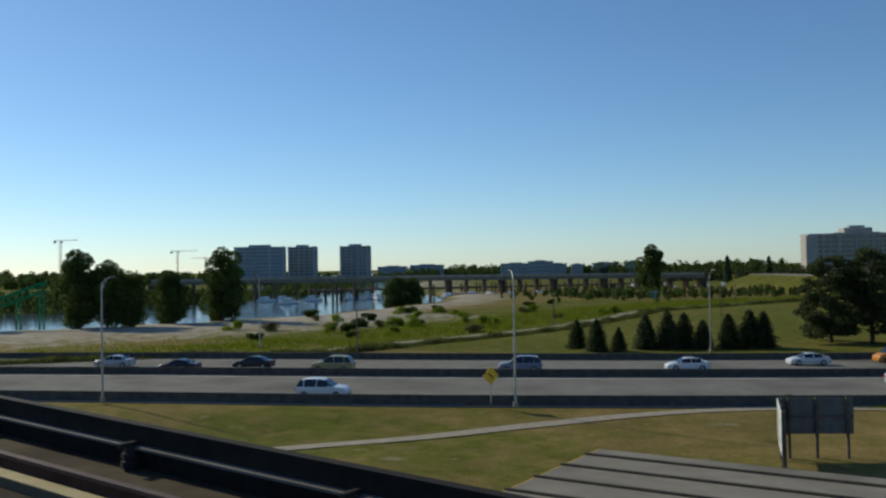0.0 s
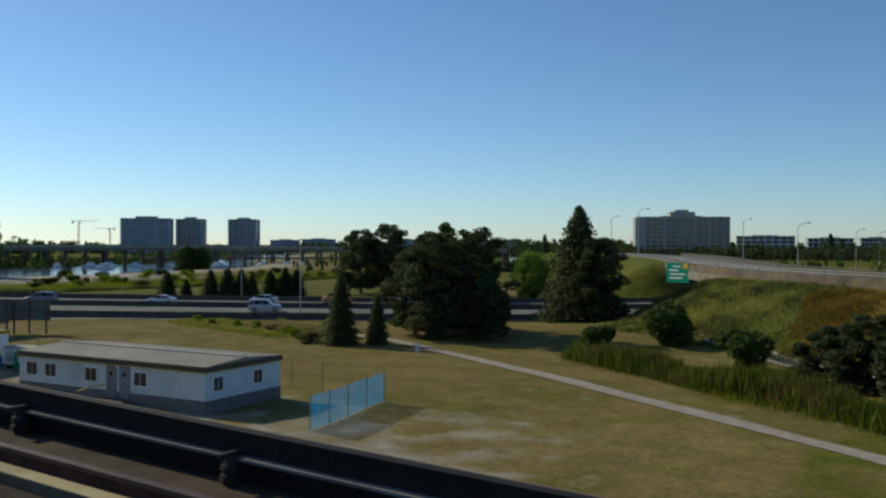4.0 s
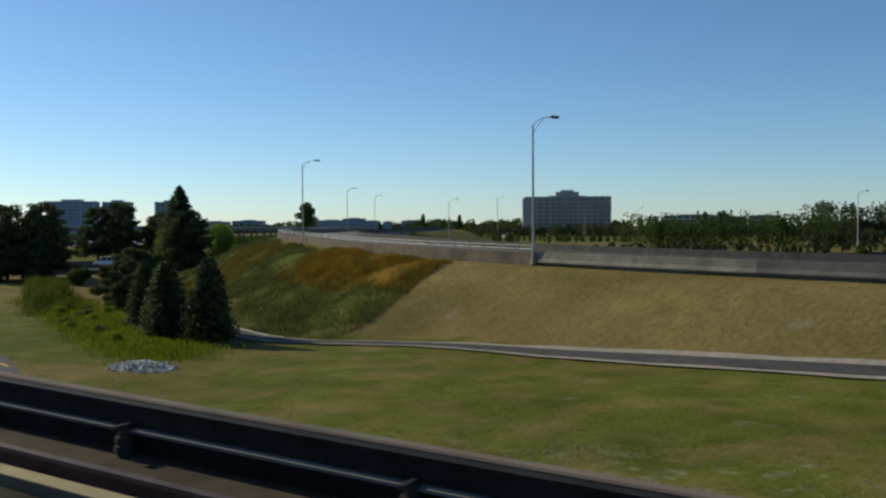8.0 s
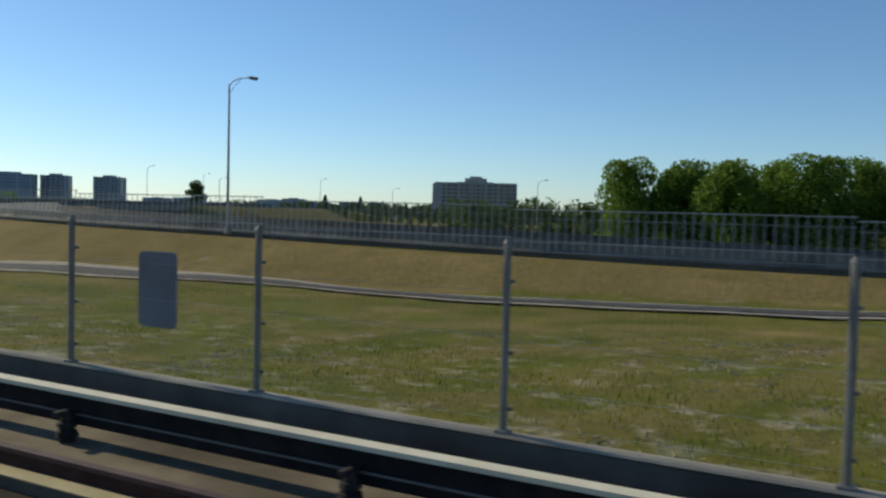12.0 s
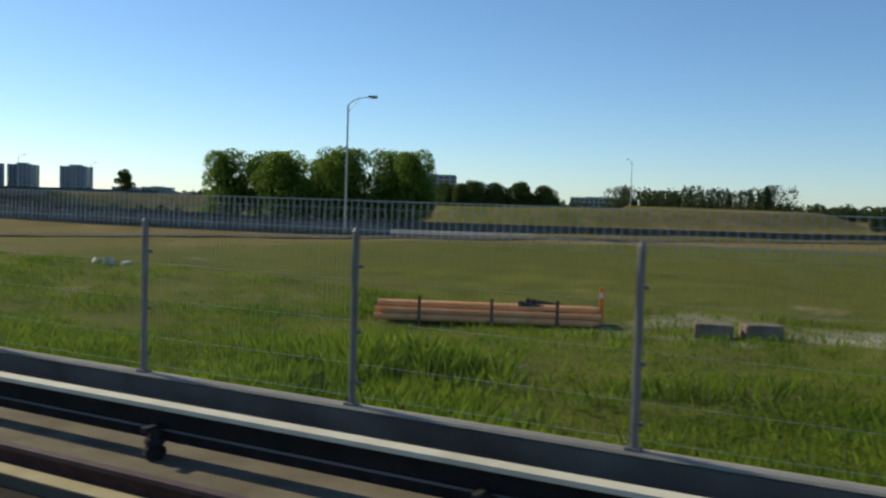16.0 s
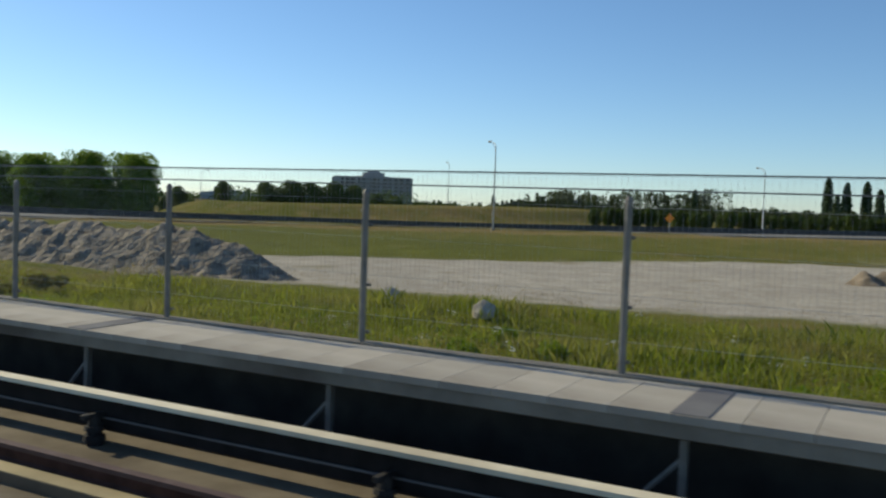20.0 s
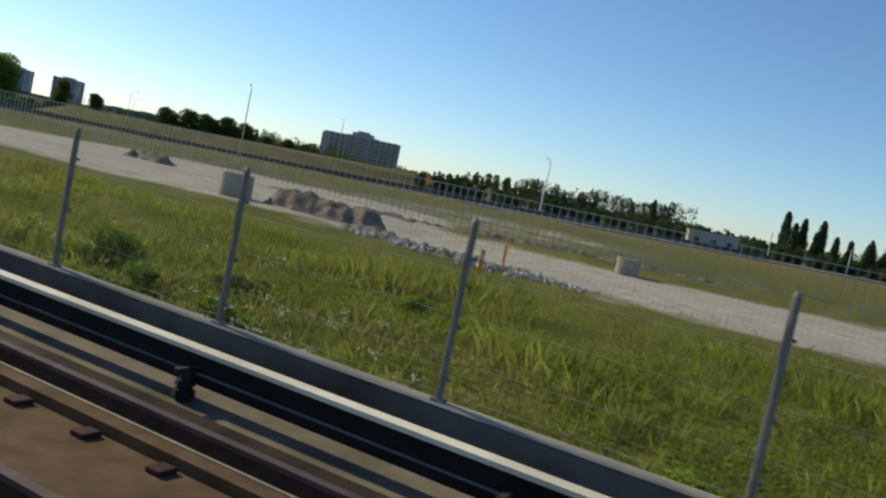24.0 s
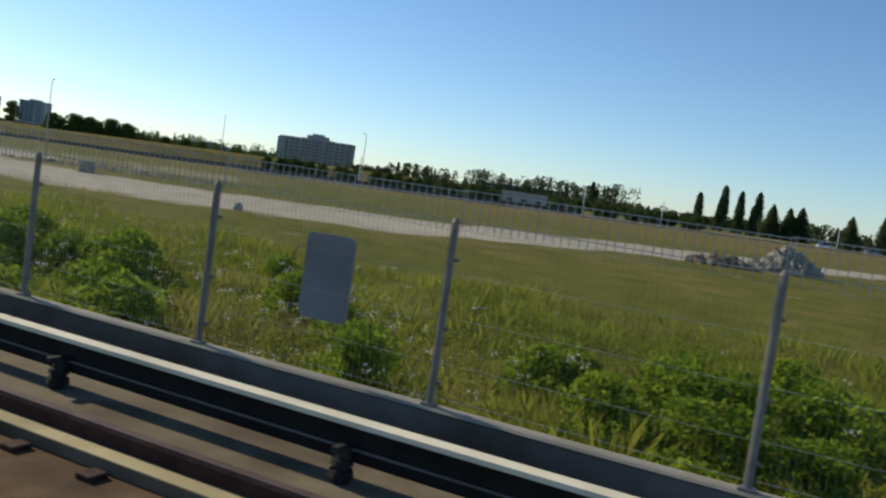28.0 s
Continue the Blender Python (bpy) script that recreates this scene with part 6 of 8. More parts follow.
pale_cabin(0.9, 36.4, 1.8, 6.3, 11, False)
pale_cabin(6.9, 35.9, 2.6, 6.5, 12, True)
canopy = empty("entrance_canopy", pose(3.9, 33.6, -3.85, 0, 0, 11), "grey canopy roof between two site cabins", "canopy")
part("canopy_roof", boxed(-1.5, -2.6, 3.15, 1.5, 2.6, 3.3, bevel=0.03), M_ROOFGREY, canopy)
for a in (-1.4, 1.4):
    for b in (-2.4, 2.4):
        part("post", tubed([(a, b, 0), (a, b, 3.15)], 0.05, 0.05, 6), M_GALV, canopy)
bin_ = empty("green_skip", pose(12.1, 42.0, -3.8, 0, 0, 10), "green steel waste bin beside the cabin", "waste bin")
part("bin_body", boxed(-0.75, -0.7, 0.12, 0.75, 0.7, 1.45, bevel=0.05), M_GREEN, bin_)
part("bin_lid", boxed(-0.8, -0.75, 1.45, 0.8, 0.75, 1.58, bevel=0.04), M_GREEN, bin_)
part("label_plate", boxed(-0.3, -0.72, 0.8, 0.2, -0.7, 1.2), M_WHITE, bin_)
for x in (-0.35, 0.35):
    part("rib", boxed(x - 0.05, -0.74, 0.2, x + 0.05, -0.7, 0.75), M_GREEN, bin_)
tank = empty("white_generator", pose(9.9, 42.6, -3.8, 0, 0, 10), "white generator box on skids beside the cabin", "generator")
part("housing", boxed(-0.9, -0.65, 0.3, 0.9, 0.65, 1.7, bevel=0.05), M_WHITE, tank)
part("top", boxed(-0.95, -0.7, 1.7, 2.6, 0.7, 1.82, bevel=0.03), M_ROOFPALE, tank)
for a in (-0.6, 0.6):
    part("skid", boxed(a - 0.08, -0.6, 0, a + 0.08, 0.6, 0.3), M_BLACK, tank)
part("grille", boxed(-0.6, -0.67, 0.6, 0.1, -0.65, 1.3), M_GALV, tank)

# board seen from behind, on timber posts
board = empty("notice_board", pose(-16.8, 57.9, -3.85, 0, 0, 32.6), "large weathered plywood notice board with two wings on posts", "notice board")
part("panel", boxed(0.0, -0.04, 1.55, 4.6, 0.04, 3.8, bevel=0.015), M_PANEL, board)
part("rail", boxed(0.0, -0.1, 2.6, 4.6, -0.04, 2.72, bevel=0.01), M_WOOD, board)
for x in (0.6, 2.3, 4.2):
    part("post", boxed(x - 0.09, -0.22, -0.3, x + 0.09, -0.04, 3.85, bevel=0.02), M_WOOD, board)
wing = Matrix.Translation((-0.03, -0.06, 0)) @ Matrix.Rotation(radians(-104.5), 4, "Z")
side_panel = part("side_panel", boxed(0.0, -0.05, 1.3, 5.7, -0.003, 3.8, wing, bevel=0.012), M_WHITE, board, "white printed sign face")
part("side_panel_back", boxed(0.0, 0.0, 1.3, 5.7, 0.05, 3.8, wing, bevel=0.012), M_PANEL, board, "grey weathered back")
for k in range(6):
    part("text_bar", boxed(0.6, -0.062, 3.3 - k * 0.34, 0.6 + 2.4 + 2.2 * ((k * 37) % 10) / 10, -0.05, 3.46 - k * 0.34, wing), M_SIGNBACK, side_panel)
for x in (0.5, 2.9, 5.4):
    part("post", boxed(x - 0.09, 0.055, -0.3, x + 0.09, 0.24, 3.85, wing, bevel=0.02), M_WOOD, board)
warn = empty("warning_sign", pose(-41.6, 62.6, -2.9, 0, 0, 60), "yellow diamond warning sign beside the motorway", "road sign")
part("post", tubed([(0, 0, 0), (0, 0, 2.6)], 0.05, 0.05, 8), M_GALV, warn)
wp = part("plate", boxed(-0.55, -0.02, -0.55, 0.55, 0.02, 0.55, bevel=0.015), M_YELLOW, warn)
wp.matrix_basis = pose(0, -0.07, 2.3, 0, 45, 0)
part("symbol", boxed(-0.25, -0.035, -0.06, 0.25, -0.02, 0.06), M_BLACK, wp)
marker = mesh_of("marker", boxed(-0.09, -0.03, 0, 0.09, 0.03, 0.9, bevel=0.01))
for x, y in ((30.6, 69.6), (31.1, 69.3)):
    tagged(part("path_bollard", marker, M_WHITE), "white path bollard at the footpath", "bollard", "path bollards").location = (x, y, ground_at(x, y))

# overhead road sign on the bridge
gs = empty("overhead_sign", pose(34.8, 132.6, 0.6, 0, 0, -20), "green overhead motorway sign on the bridge", "road sign")
part("sign_plate", boxed(-2.1, -0.06, 0, 2.1, 0.06, 3.0, bevel=0.02), M_SIGNGREEN, gs)
part("back_panel", boxed(2.1, 0.2, -0.1, 3.3, 0.3, 2.6), M_BLACK, gs)
part("exit_tab", boxed(1.0, -0.075, 2.1, 1.95, -0.06, 2.9), M_YELLOW, gs)
for k, (a, b) in enumerate(((-0.9, 0.6), (-1.6, 0.2), (-1.3, 1.4), (-1.5, 0.9))):
    part("text_bar", boxed(a, -0.075, 2.3 - k * 0.58, b, -0.06, 2.52 - k * 0.58), M_WHITE, gs)
for x in (-1.4, 1.4):
    part("bracket", boxed(x - 0.08, 0.06, 0.2, x + 0.08, 1.6, 0.4), M_GALV, gs)

# railing on the slip road parapet
rl = RAMP[(RAMP[:, 0] > 20) & (RAMP[:, 0] < 124) & (RAMP[:, 1] < 168)]
rail_thing = empty("parapet_railing", pose(0, 0, 0), "pale steel railing on the slip road parapet", "railing")
for z in (0.98, 1.25):
    bm = bmesh.new()
    pts = []
    for i, p in enumerate(rl):
        d = rl[min(i + 1, len(rl) - 1)] - rl[max(i - 1, 0)]
        d = d / math.hypot(d[0], d[1])
        pts.append((p[0] - d[1] * 0.08, p[1] + d[0] * 0.08, p[2] + z))
    part("top_rail" if z > 1 else "middle_rail", tube(bm, pts, 0.04, 0.04, 6), M_GALV, rail_thing)
rpost = mesh_of("post", boxed(-0.04, -0.04, 0.74, 0.04, 0.04, 1.27))
for i in range(0, len(rl) - 1):
    for f in (0, 0.5):
        q = rl[i] + (rl[i + 1] - rl[i]) * f
        d = rl[i + 1] - rl[i]
        d = d / math.hypot(d[0], d[1])
        o = part("post", rpost, M_GALV, rail_thing)
        o.location = (q[0] - d[1] * 0.08, q[1] + d[0] * 0.08, q[2])
# chain-link fence of the site
site_fence = empty("site_fence", pose(0, 0, 0), "thin wire site fence on steel posts", "fence")
sf = [(-2, 45.5), (6.9, 46.2), (9.7, 45.7), (13, 49.5), (20, 48.5), (29, 48), (38, 47.6), (43, 47.6)]
for (x0, y0), (x1, y1) in zip(sf, sf[1:]):
    n = max(1, int(math.hypot(x1 - x0, y1 - y0) / 3))
    g = ground_at(x0, y0)
    for k in range(n):
        x, y = x0 + (x1 - x0) * k / n, y0 + (y1 - y0) * k / n
        part("post", tubed([(x, y, g - 0.1), (x, y, g + 2.0)], 0.03, 0.03, 5), M_POST, site_fence)
    for z in (0.1, 1.0, 1.95):
        part("wire", tubed([(x0, y0, g + z), (x1, y1, g + z)], 0.012, 0.012, 4), M_POST, site_fence)

# ---- boundary fence ----
def fence_post(h):
    ob = empty("fence_post", pose(0, 0, 0), "grey steel fence post bolted to the low wall", "fence post", "fence posts")
    part("shaft", tubed([(0, 0, -0.02), (0, 0, h)], 0.032, 0.032, 8), M_POST, ob)
    part("cap", tubed([(0, 0, h), (0, 0, h + 0.02), (0, 0, h + 0.04)], 0.036, 0.012, 8), M_POST, ob)
    part("base_plate", boxed(-0.06, -0.05, -0.03, 0.06, 0.05, 0.015, bevel=0.006), M_POST, ob)
    for z in (h * 0.12, h * 0.42, h * 0.8):
        part("clamp", boxed(-0.02, 0.02, z - 0.014, 0.055, 0.05, z + 0.014, bevel=0.004), M_POST, ob)
    return ob


def fence_panel(h, n=50, w=2.5):
    """Welded mesh: upright wires and cross wires between two posts."""
    up, cross = bmesh.new(), bmesh.new()

    def bar(bm, a, b, r):
        a, b = Vector(a), Vector(b)
        ax = (b - a).normalized()
        p = ax.orthogonal().normalized() * r
        q = ax.cross(p)
        v = [bm.verts.new(c + d) for c in (a, b) for d in (p, q, -p, -q)]
        for k in range(4):
            bm.faces.new((v[k], v[(k + 1) % 4], v[4 + (k + 1) % 4], v[4 + k]))
    for k in range(n):
        x = (k + 0.5) * w / n
        bar(up, (x, 0.045, 0.03), (x, 0.045, h), 0.0012)
    for z in (0.06, h * 0.2, h * 0.42, h * 0.63, h * 0.84, h - 0.02):
        bar(cross, (0, 0.05, z), (w, 0.05, z), 0.002)
    top = bmesh.new()
    for k in range(36):
        x = (k + 0.5) * w / 36
        bar(top, (x, 0.06, h - 0.26), (x, 0.075, h + 0.06), 0.0042)
    for z in (h - 0.2, h + 0.05):
        bar(top, (0, 0.068, z), (w, 0.068, z), 0.005)
    return mesh_of("upright_wires", up), mesh_of("cross_wires", cross), mesh_of("top_mesh", top)


PANEL_UP, PANEL_X, PANEL_TOP = fence_panel(1.72)
POST = fence_post(1.5)


def fence_run(name, s0, n, d, h, label, gap=2.5, late=0.0):
    ob = empty(name, pose(0, 0, 0), label, "fence", "boundary fence")
    for k in range(n):
        s, s_next = [s0 + gap * q + late * max(0, q - 10) for q in (k, k + 1)]
        p, q = track(s, d, h), track(s_next, d, h)
        m = Matrix.Translation(p) @ Matrix.Rotation(radians(heading(s)), 4, "Z")
        if "fence_post" in _used:
            copy_thing(POST, m)
        else:
            _used.add("fence_post")
            POST.matrix_basis = m
        if k < n - 1:
            v = q - p
            mm = Matrix.Translation(p) @ Matrix.Rotation(math.atan2(v.y, v.x), 4, "Z") @ Matrix.Diagonal((gap / 2.5, 1, 1, 1))
            for nm, me in (("upright_mesh", PANEL_UP), ("cross_mesh", PANEL_X), ("top_mesh", PANEL_TOP)):
                if nm == "top_mesh" and d > 7:
                    continue
                o = part(nm, me, M_GALV, ob)
                o.matrix_basis = mm
    return ob


fence_run("mesh_fence", 184.8, 48, 6.47, -1.78, "welded wire mesh fence on the low concrete wall")
fence_run("mesh_fence", 303.4, 23, 7.08, -1.4, "welded wire mesh fence behind the walkway", 2.54, 0.02)
fence_run("mesh_fence", 364.21, 46, 6.47, -1.78, "welded wire mesh fence on the low concrete wall", 2.548)
# strands above the fence beside the walkway
for z in (0.315, 0.185):
    tagged(part("strand_wire", tubed([track(s, 7.15, z) for s in np.arange(304.6, 362.4, 2.5)], 0.009, 0.009, 4), M_POST), "taut steel strand wire above the fence", "wire", "fence strand wires")


def fence_sign():
    ob = empty("fence_sign", pose(0, 0, 0), "grey metal sign plate seen from behind on the fence", "sign plate", "fence signs")
    bm = bmesh.new()
    ring = []
    for cx, cz, a0 in ((0.195, 0.3, 0), (-0.195, 0.3, 90), (-0.195, -0.34, 180), (0.195, -0.34, 270)):
        ring += [(cx + 0.06 * math.cos(radians(a0 + q)), cz + 0.06 * math.sin(radians(a0 + q))) for q in (0, 30, 60, 90)]
    front, back = [bm.verts.new((x, 0.06, z)) for x, z in ring], [bm.verts.new((x, 0.075, z)) for x, z in ring]
    bm.faces.new(front), bm.faces.new(back[::-1])
    for k in range(16):
        bm.faces.new((front[k], back[k], back[(k + 1) % 16], front[(k + 1) % 16]))
    bmesh.ops.recalc_face_normals(bm, faces=bm.faces)
    part("plate", bm, M_SIGNBACK, ob)
    for x in (-0.2, 0.2):
        for z in (-0.3, 0.26):
            part("bolt", tubed([(x, 0.05, z), (x, 0.06, z)], 0.012, 0.012, 6), M_SIGNBACK, ob)
    return ob


SIGN = fence_sign()
for k, s in enumerate((185.6, 210.97, 235.8, 260.95, 286.05, 310.6, 363.02, 388.6, 413.95, 439.0)):
    m = Matrix.Translation(track(s, 7.35 if 304 < s < 362 else 6.47, -0.92)) @ Matrix.Rotation(radians(heading(s)), 4, "Z")
    if k:
        copy_thing(SIGN, m)
    else:
        SIGN.matrix_basis = m
gp = empty("track_marker", Matrix.Translation(track(202.3, 6.43, -1.1)), "narrow green track marker plate on a fence post", "track marker")
part("plate", boxed(0.03, -0.06, 0.05, 0.075, -0.045, 0.72, bevel=0.004), M_SIGNGREEN, gp)
part("clip", boxed(-0.03, -0.06, 0.4, 0.05, -0.03, 0.44), M_GALV, gp)
box_end = bmesh.new()
box(box_end, 0, -0.35, -0.9, 0.3, 0.2, 0.02, bevel=0.02)
be = tagged(part("wall_end_block", box_end, M_CONC), "pale concrete block where the low wall begins", "wall", kind="structure")
be.matrix_basis = Matrix.Translation(track(202.95, 6.5, -1.72)) @ Matrix.Rotation(radians(heading(203)), 4, "Z")

# ---- equipment beside the recess ----
def rim_of(y, z, hw, hh):
    """A raised rounded rim round a small door window."""
    pts = []
    for cy, cz, a0 in ((1, 1, 0), (-1, 1, 90), (-1, -1, 180), (1, -1, 270)):
        pts += [(0.352, y + cy * (hw - 0.06) + 0.06 * math.cos(radians(a0 + q)), z + cz * (hh - 0.06) + 0.06 * math.sin(radians(a0 + q))) for q in (0, 45, 90)]
    return tubed(pts + pts[:1], 0.016, 0.016, 6)


cab = empty("equipment_cabinet", Matrix.Translation(track(307.5, 6.1, -2.0)) @ Matrix.Rotation(radians(heading(307)), 4, "Z"), "tall pale grey equipment cabinet with louvred doors", "cabinet")
part("body", boxed(-0.6, -0.05, 0.2, 0.32, 0.95, 1.95, bevel=0.015), M_CABINET, cab)
part("lid", boxed(-0.63, -0.08, 1.95, 0.36, 0.98, 2.0, bevel=0.012), M_CABINET, cab)
for y in (-0.03, 0.47):
    dr = part("door", boxed(0.32, y, 0.26, 0.345, y + 0.46, 1.88, bevel=0.008), M_CABINET, cab)
    part("door_window", boxed(0.342, y + 0.1, 1.2, 0.352, y + 0.36, 1.56, bevel=0.0), M_WINDOW, dr)
    part("window_rim", rim_of(y + 0.23, 1.38, 0.15, 0.2), M_CABINET, dr)
    part("door_rail", boxed(0.345, y + 0.02, 1.02, 0.352, y + 0.44, 1.05), M_SIGNBACK, dr)
    part("handle", boxed(0.345, y + 0.44, 0.85, 0.375, y + 0.47, 1.0, bevel=0.004), M_BLACK, dr)
for x in (-0.2, 0.05, 0.2):
    part("conduit", tubed([(x, 0.1, -0.1), (x, 0.1, 0.2)], 0.05, 0.05, 7), M_GALV, cab)
for a in (-0.26, 0.24):
    for b in (0.0, 1.05):
        part("foot", boxed(a, b, -0.06, a + 0.06, b + 0.06, 0.2), M_BLACK, cab)
part("plinth", boxed(-0.36, -0.12, -0.14, 0.4, 1.25, -0.05, bevel=0.015), M_CONC, cab)


def camera_mast(s, d, turn, h, tilt, material, label):
    ob = empty("floodlight_mast", Matrix.Translation(track(s, d, -1.5)) @ Matrix.Rotation(radians(heading(s)), 4, "Z"), label, "mast", "floodlight masts")
    part("pole", tubed([(0, 0, -0.1), (0, 0, h)], 0.028, 0.026, 8), M_POST, ob)
    hm = Matrix.Translation((0.02, 0, h + 0.06)) @ Matrix.Rotation(radians(turn), 4, "Z") @ Matrix.Rotation(radians(tilt), 4, "Y")
    hd = part("lamp_box", boxed(-0.11, -0.08, -0.08, 0.11, 0.08, 0.09, hm, bevel=0.02), material, ob)
    part("hood", boxed(-0.12, -0.09, 0.085, 0.13, 0.09, 0.105, hm, bevel=0.006), material, hd)
    part("glass", boxed(0.11, -0.065, -0.065, 0.117, 0.065, 0.07, hm), M_WINDOW, hd)
    part("bracket", boxed(-0.03, -0.03, h - 0.06, 0.03, 0.03, h + 0.01, bevel=0.005), M_POST, ob)
    part("foot_plate", boxed(-0.1, -0.1, -0.12, 0.1, 0.1, -0.08, bevel=0.01), M_POST, ob)


camera_mast(309.55, 6.95, 0, 2.0, 0, M_BLACK, "steel mast with a black box floodlight")
camera_mast(311.25, 7.0, 20, 2.08, -25, M_SIGNBACK, "steel mast with a tilted grey floodlight")
o = tagged(part("end_block", boxed(-0.3, -0.2, -1.2, 0.0, 0.2, 0.0, bevel=0.02), M_CONC), "concrete pier under the start of the walkway", "wall", "end blocks", "structure")
o.matrix_basis = Matrix.Translation(track(310.35, 6.15, -1.5)) @ Matrix.Rotation(radians(heading(310)), 4, "Z")
tagged(part("recess_kerb", swept(run(303.6, 310.0, step=1.0), [(5.76, -1.94), (5.98, -1.93), (5.98, -2.6), (5.76, -2.6)]), M_CONC), "worn concrete kerb along the recess floor", "kerb", kind="structure")
o = tagged(part("end_block_tall", boxed(0, -0.25, -0.75, 0.3, 0.3, 0.0, bevel=0.02), M_CONC), "concrete block at the end of the walkway recess", "wall", "end blocks", "structure")
o.matrix_basis = Matrix.Translation(track(362.02, 6.75, -1.52)) @ Matrix.Rotation(radians(heading(362)), 4, "Z")
# Fence post with a slanted wire arm; it carries no lamp
tip = empty("lamp_post", Matrix.Translation(track(362.12, 6.98, -1.5)) @ Matrix.Rotation(radians(heading(362)), 4, "Z"), "thin grey fence post with a slanted wire arm", "lamp post")
part("pole", tubed([(0, 0, -0.05), (0, 0, 1.62)], 0.03, 0.03, 8), M_POST, tip)
part("arm", tubed([(0, 0, 1.6), (0.07, 0.02, 1.76), (0.17, 0.04, 1.88)], 0.022, 0.03, 6), M_POST, tip)
# Thicker bar end of the wire arm
part("lamp_head", tubed([(0.1, 0.03, 1.82), (0.26, 0.06, 1.93)], 0.045, 0.04, 8), M_SIGNBACK, tip)
# walkway panels laid side by side
panel = mesh_of("slab_panel", boxed(0.0015, -0.485, -0.06, 0.4485, 0.485, 0.0, bevel=0.002))
panels = empty("walkway_panels", pose(0, 0, 0), "pale concrete walkway panels laid side by side", "walkway", kind="structure")
for k in range(int((WALK1 - WALK0) / 0.45)):
    s = WALK0 + k * 0.45
    o = part("slab_panel", panel, M_SLAB, panels)
    o.matrix_basis = Matrix.Translation(track(s, 6.5, -1.336)) @ Matrix.Rotation(radians(heading(s)), 4, "Z") @ Matrix.Rotation(radians(1.1), 4, "X")
# supports and joints of the walkway
sup = boxed(-0.028, -0.03, -0.66, 0.028, 0.03, 0.0, bevel=0.006)
tube(sup, [(-0.32, 0.0, -0.5), (0.0, 0.0, -0.16)], 0.02, 0.02, 6)
sup = mesh_of("support", sup)
walk_thing = empty("walkway_supports", pose(0, 0, 0), "dark steel supports under the walkway edge", "support")
jb = mesh_of("joint_plate", boxed(-0.13, -0.47, 0.0, 0.13, 0.47, 0.014, bevel=0.004))
for k, s in enumerate(np.arange(312.0, 359.5, 3.0)):
    o = part("support", sup, M_POST, walk_thing)
    o.matrix_basis = Matrix.Translation(track(s, 6.2, -1.52)) @ Matrix.Rotation(radians(heading(s)), 4, "Z")
for k, s in enumerate(np.arange(315.0, 359, 6.03)):
    o = part("joint_plate", jb, M_SKIRT if k == 0 else M_CONC if k % 3 == 1 else M_PALECONC, walk_thing)
    o.matrix_basis = Matrix.Translation(track(s, 6.5, -1.342)) @ Matrix.Rotation(radians(heading(s)), 4, "Z") @ Matrix.Rotation(radians(1.1), 4, "X")
# mast between the tracks
mast = empty("signal_mast", Matrix.Translation(track(358.3, 2.75, -2.2)) @ Matrix.Rotation(radians(heading(358)), 4, "Z"), "tall galvanised signal mast with a dark grey box", "mast")
part("pole", tubed([(0, 0, 0), (0, 0, 4.6)], 0.045, 0.04, 10), M_POST, mast)
part("clamp", boxed(-0.09, -0.07, 0.78, 0.12, 0.07, 0.86, bevel=0.01), M_POST, mast)
sb = part("signal_box", boxed(-0.62, -0.2, 0.15, -0.22, 0.15, 0.72, bevel=0.02), M_PANEL, mast)
part("signal_lens", tubed([(-0.42, -0.2, 0.45), (-0.42, -0.27, 0.45)], 0.1, 0.1, 10), M_BLACK, sb)
part("arm", tubed([(-0.25, 0, 0.7), (0, 0, 0.82)], 0.025, 0.025, 6), M_POST, mast)
part("foot_plate", boxed(-0.15, -0.15, -0.02, 0.15, 0.15, 0.03, bevel=0.01), M_POST, mast)
# gratings in the track bed
grate = empty("track_grating", Matrix.Translation(track(361.3, 4.15, -2.06)) @ Matrix.Rotation(radians(heading(363)), 4, "Z"), "steel grating panel across the track", "grating", "track gratings")
part("grating_frame", boxed(-0.55, -0.42, -0.03, 0.55, 0.42, 0.0, bevel=0.01), M_BLACK, grate)
gslat = mesh_of("slat", boxed(-0.52, -0.012, 0.0, 0.52, 0.012, 0.02))
for k in range(12):
    o = part("slat", gslat, M_RAILSIDE, grate)
    o.location = (0, -0.38 + k * 0.069, 0)
copy_thing(grate, Matrix.Translation(track(361.0, 3.3, -2.1)) @ Matrix.Rotation(radians(heading(362)), 4, "Z"))
copy_thing(grate, Matrix.Translation(track(361.4, 4.98, -2.04)) @ Matrix.Rotation(radians(heading(364)), 4, "Z"))

# rail clips along the nearer rail
clip_thing = empty("rail_clips", pose(0, 0, 0), "rusty rail clips bolted along the track", "rail clip")
clip = mesh_of("clip", boxed(-0.07, -0.1, 0.0, 0.07, 0.06, 0.045, bevel=0.012))
for k in range(130):
    s = 345.0 + 0.75 * k
    o = part("clip", clip, M_RAILSIDE, clip_thing)
    o.matrix_basis = Matrix.Translation(track(s, 4.13, -2.185)) @ Matrix.Rotation(radians(heading(s)), 4, "Z")

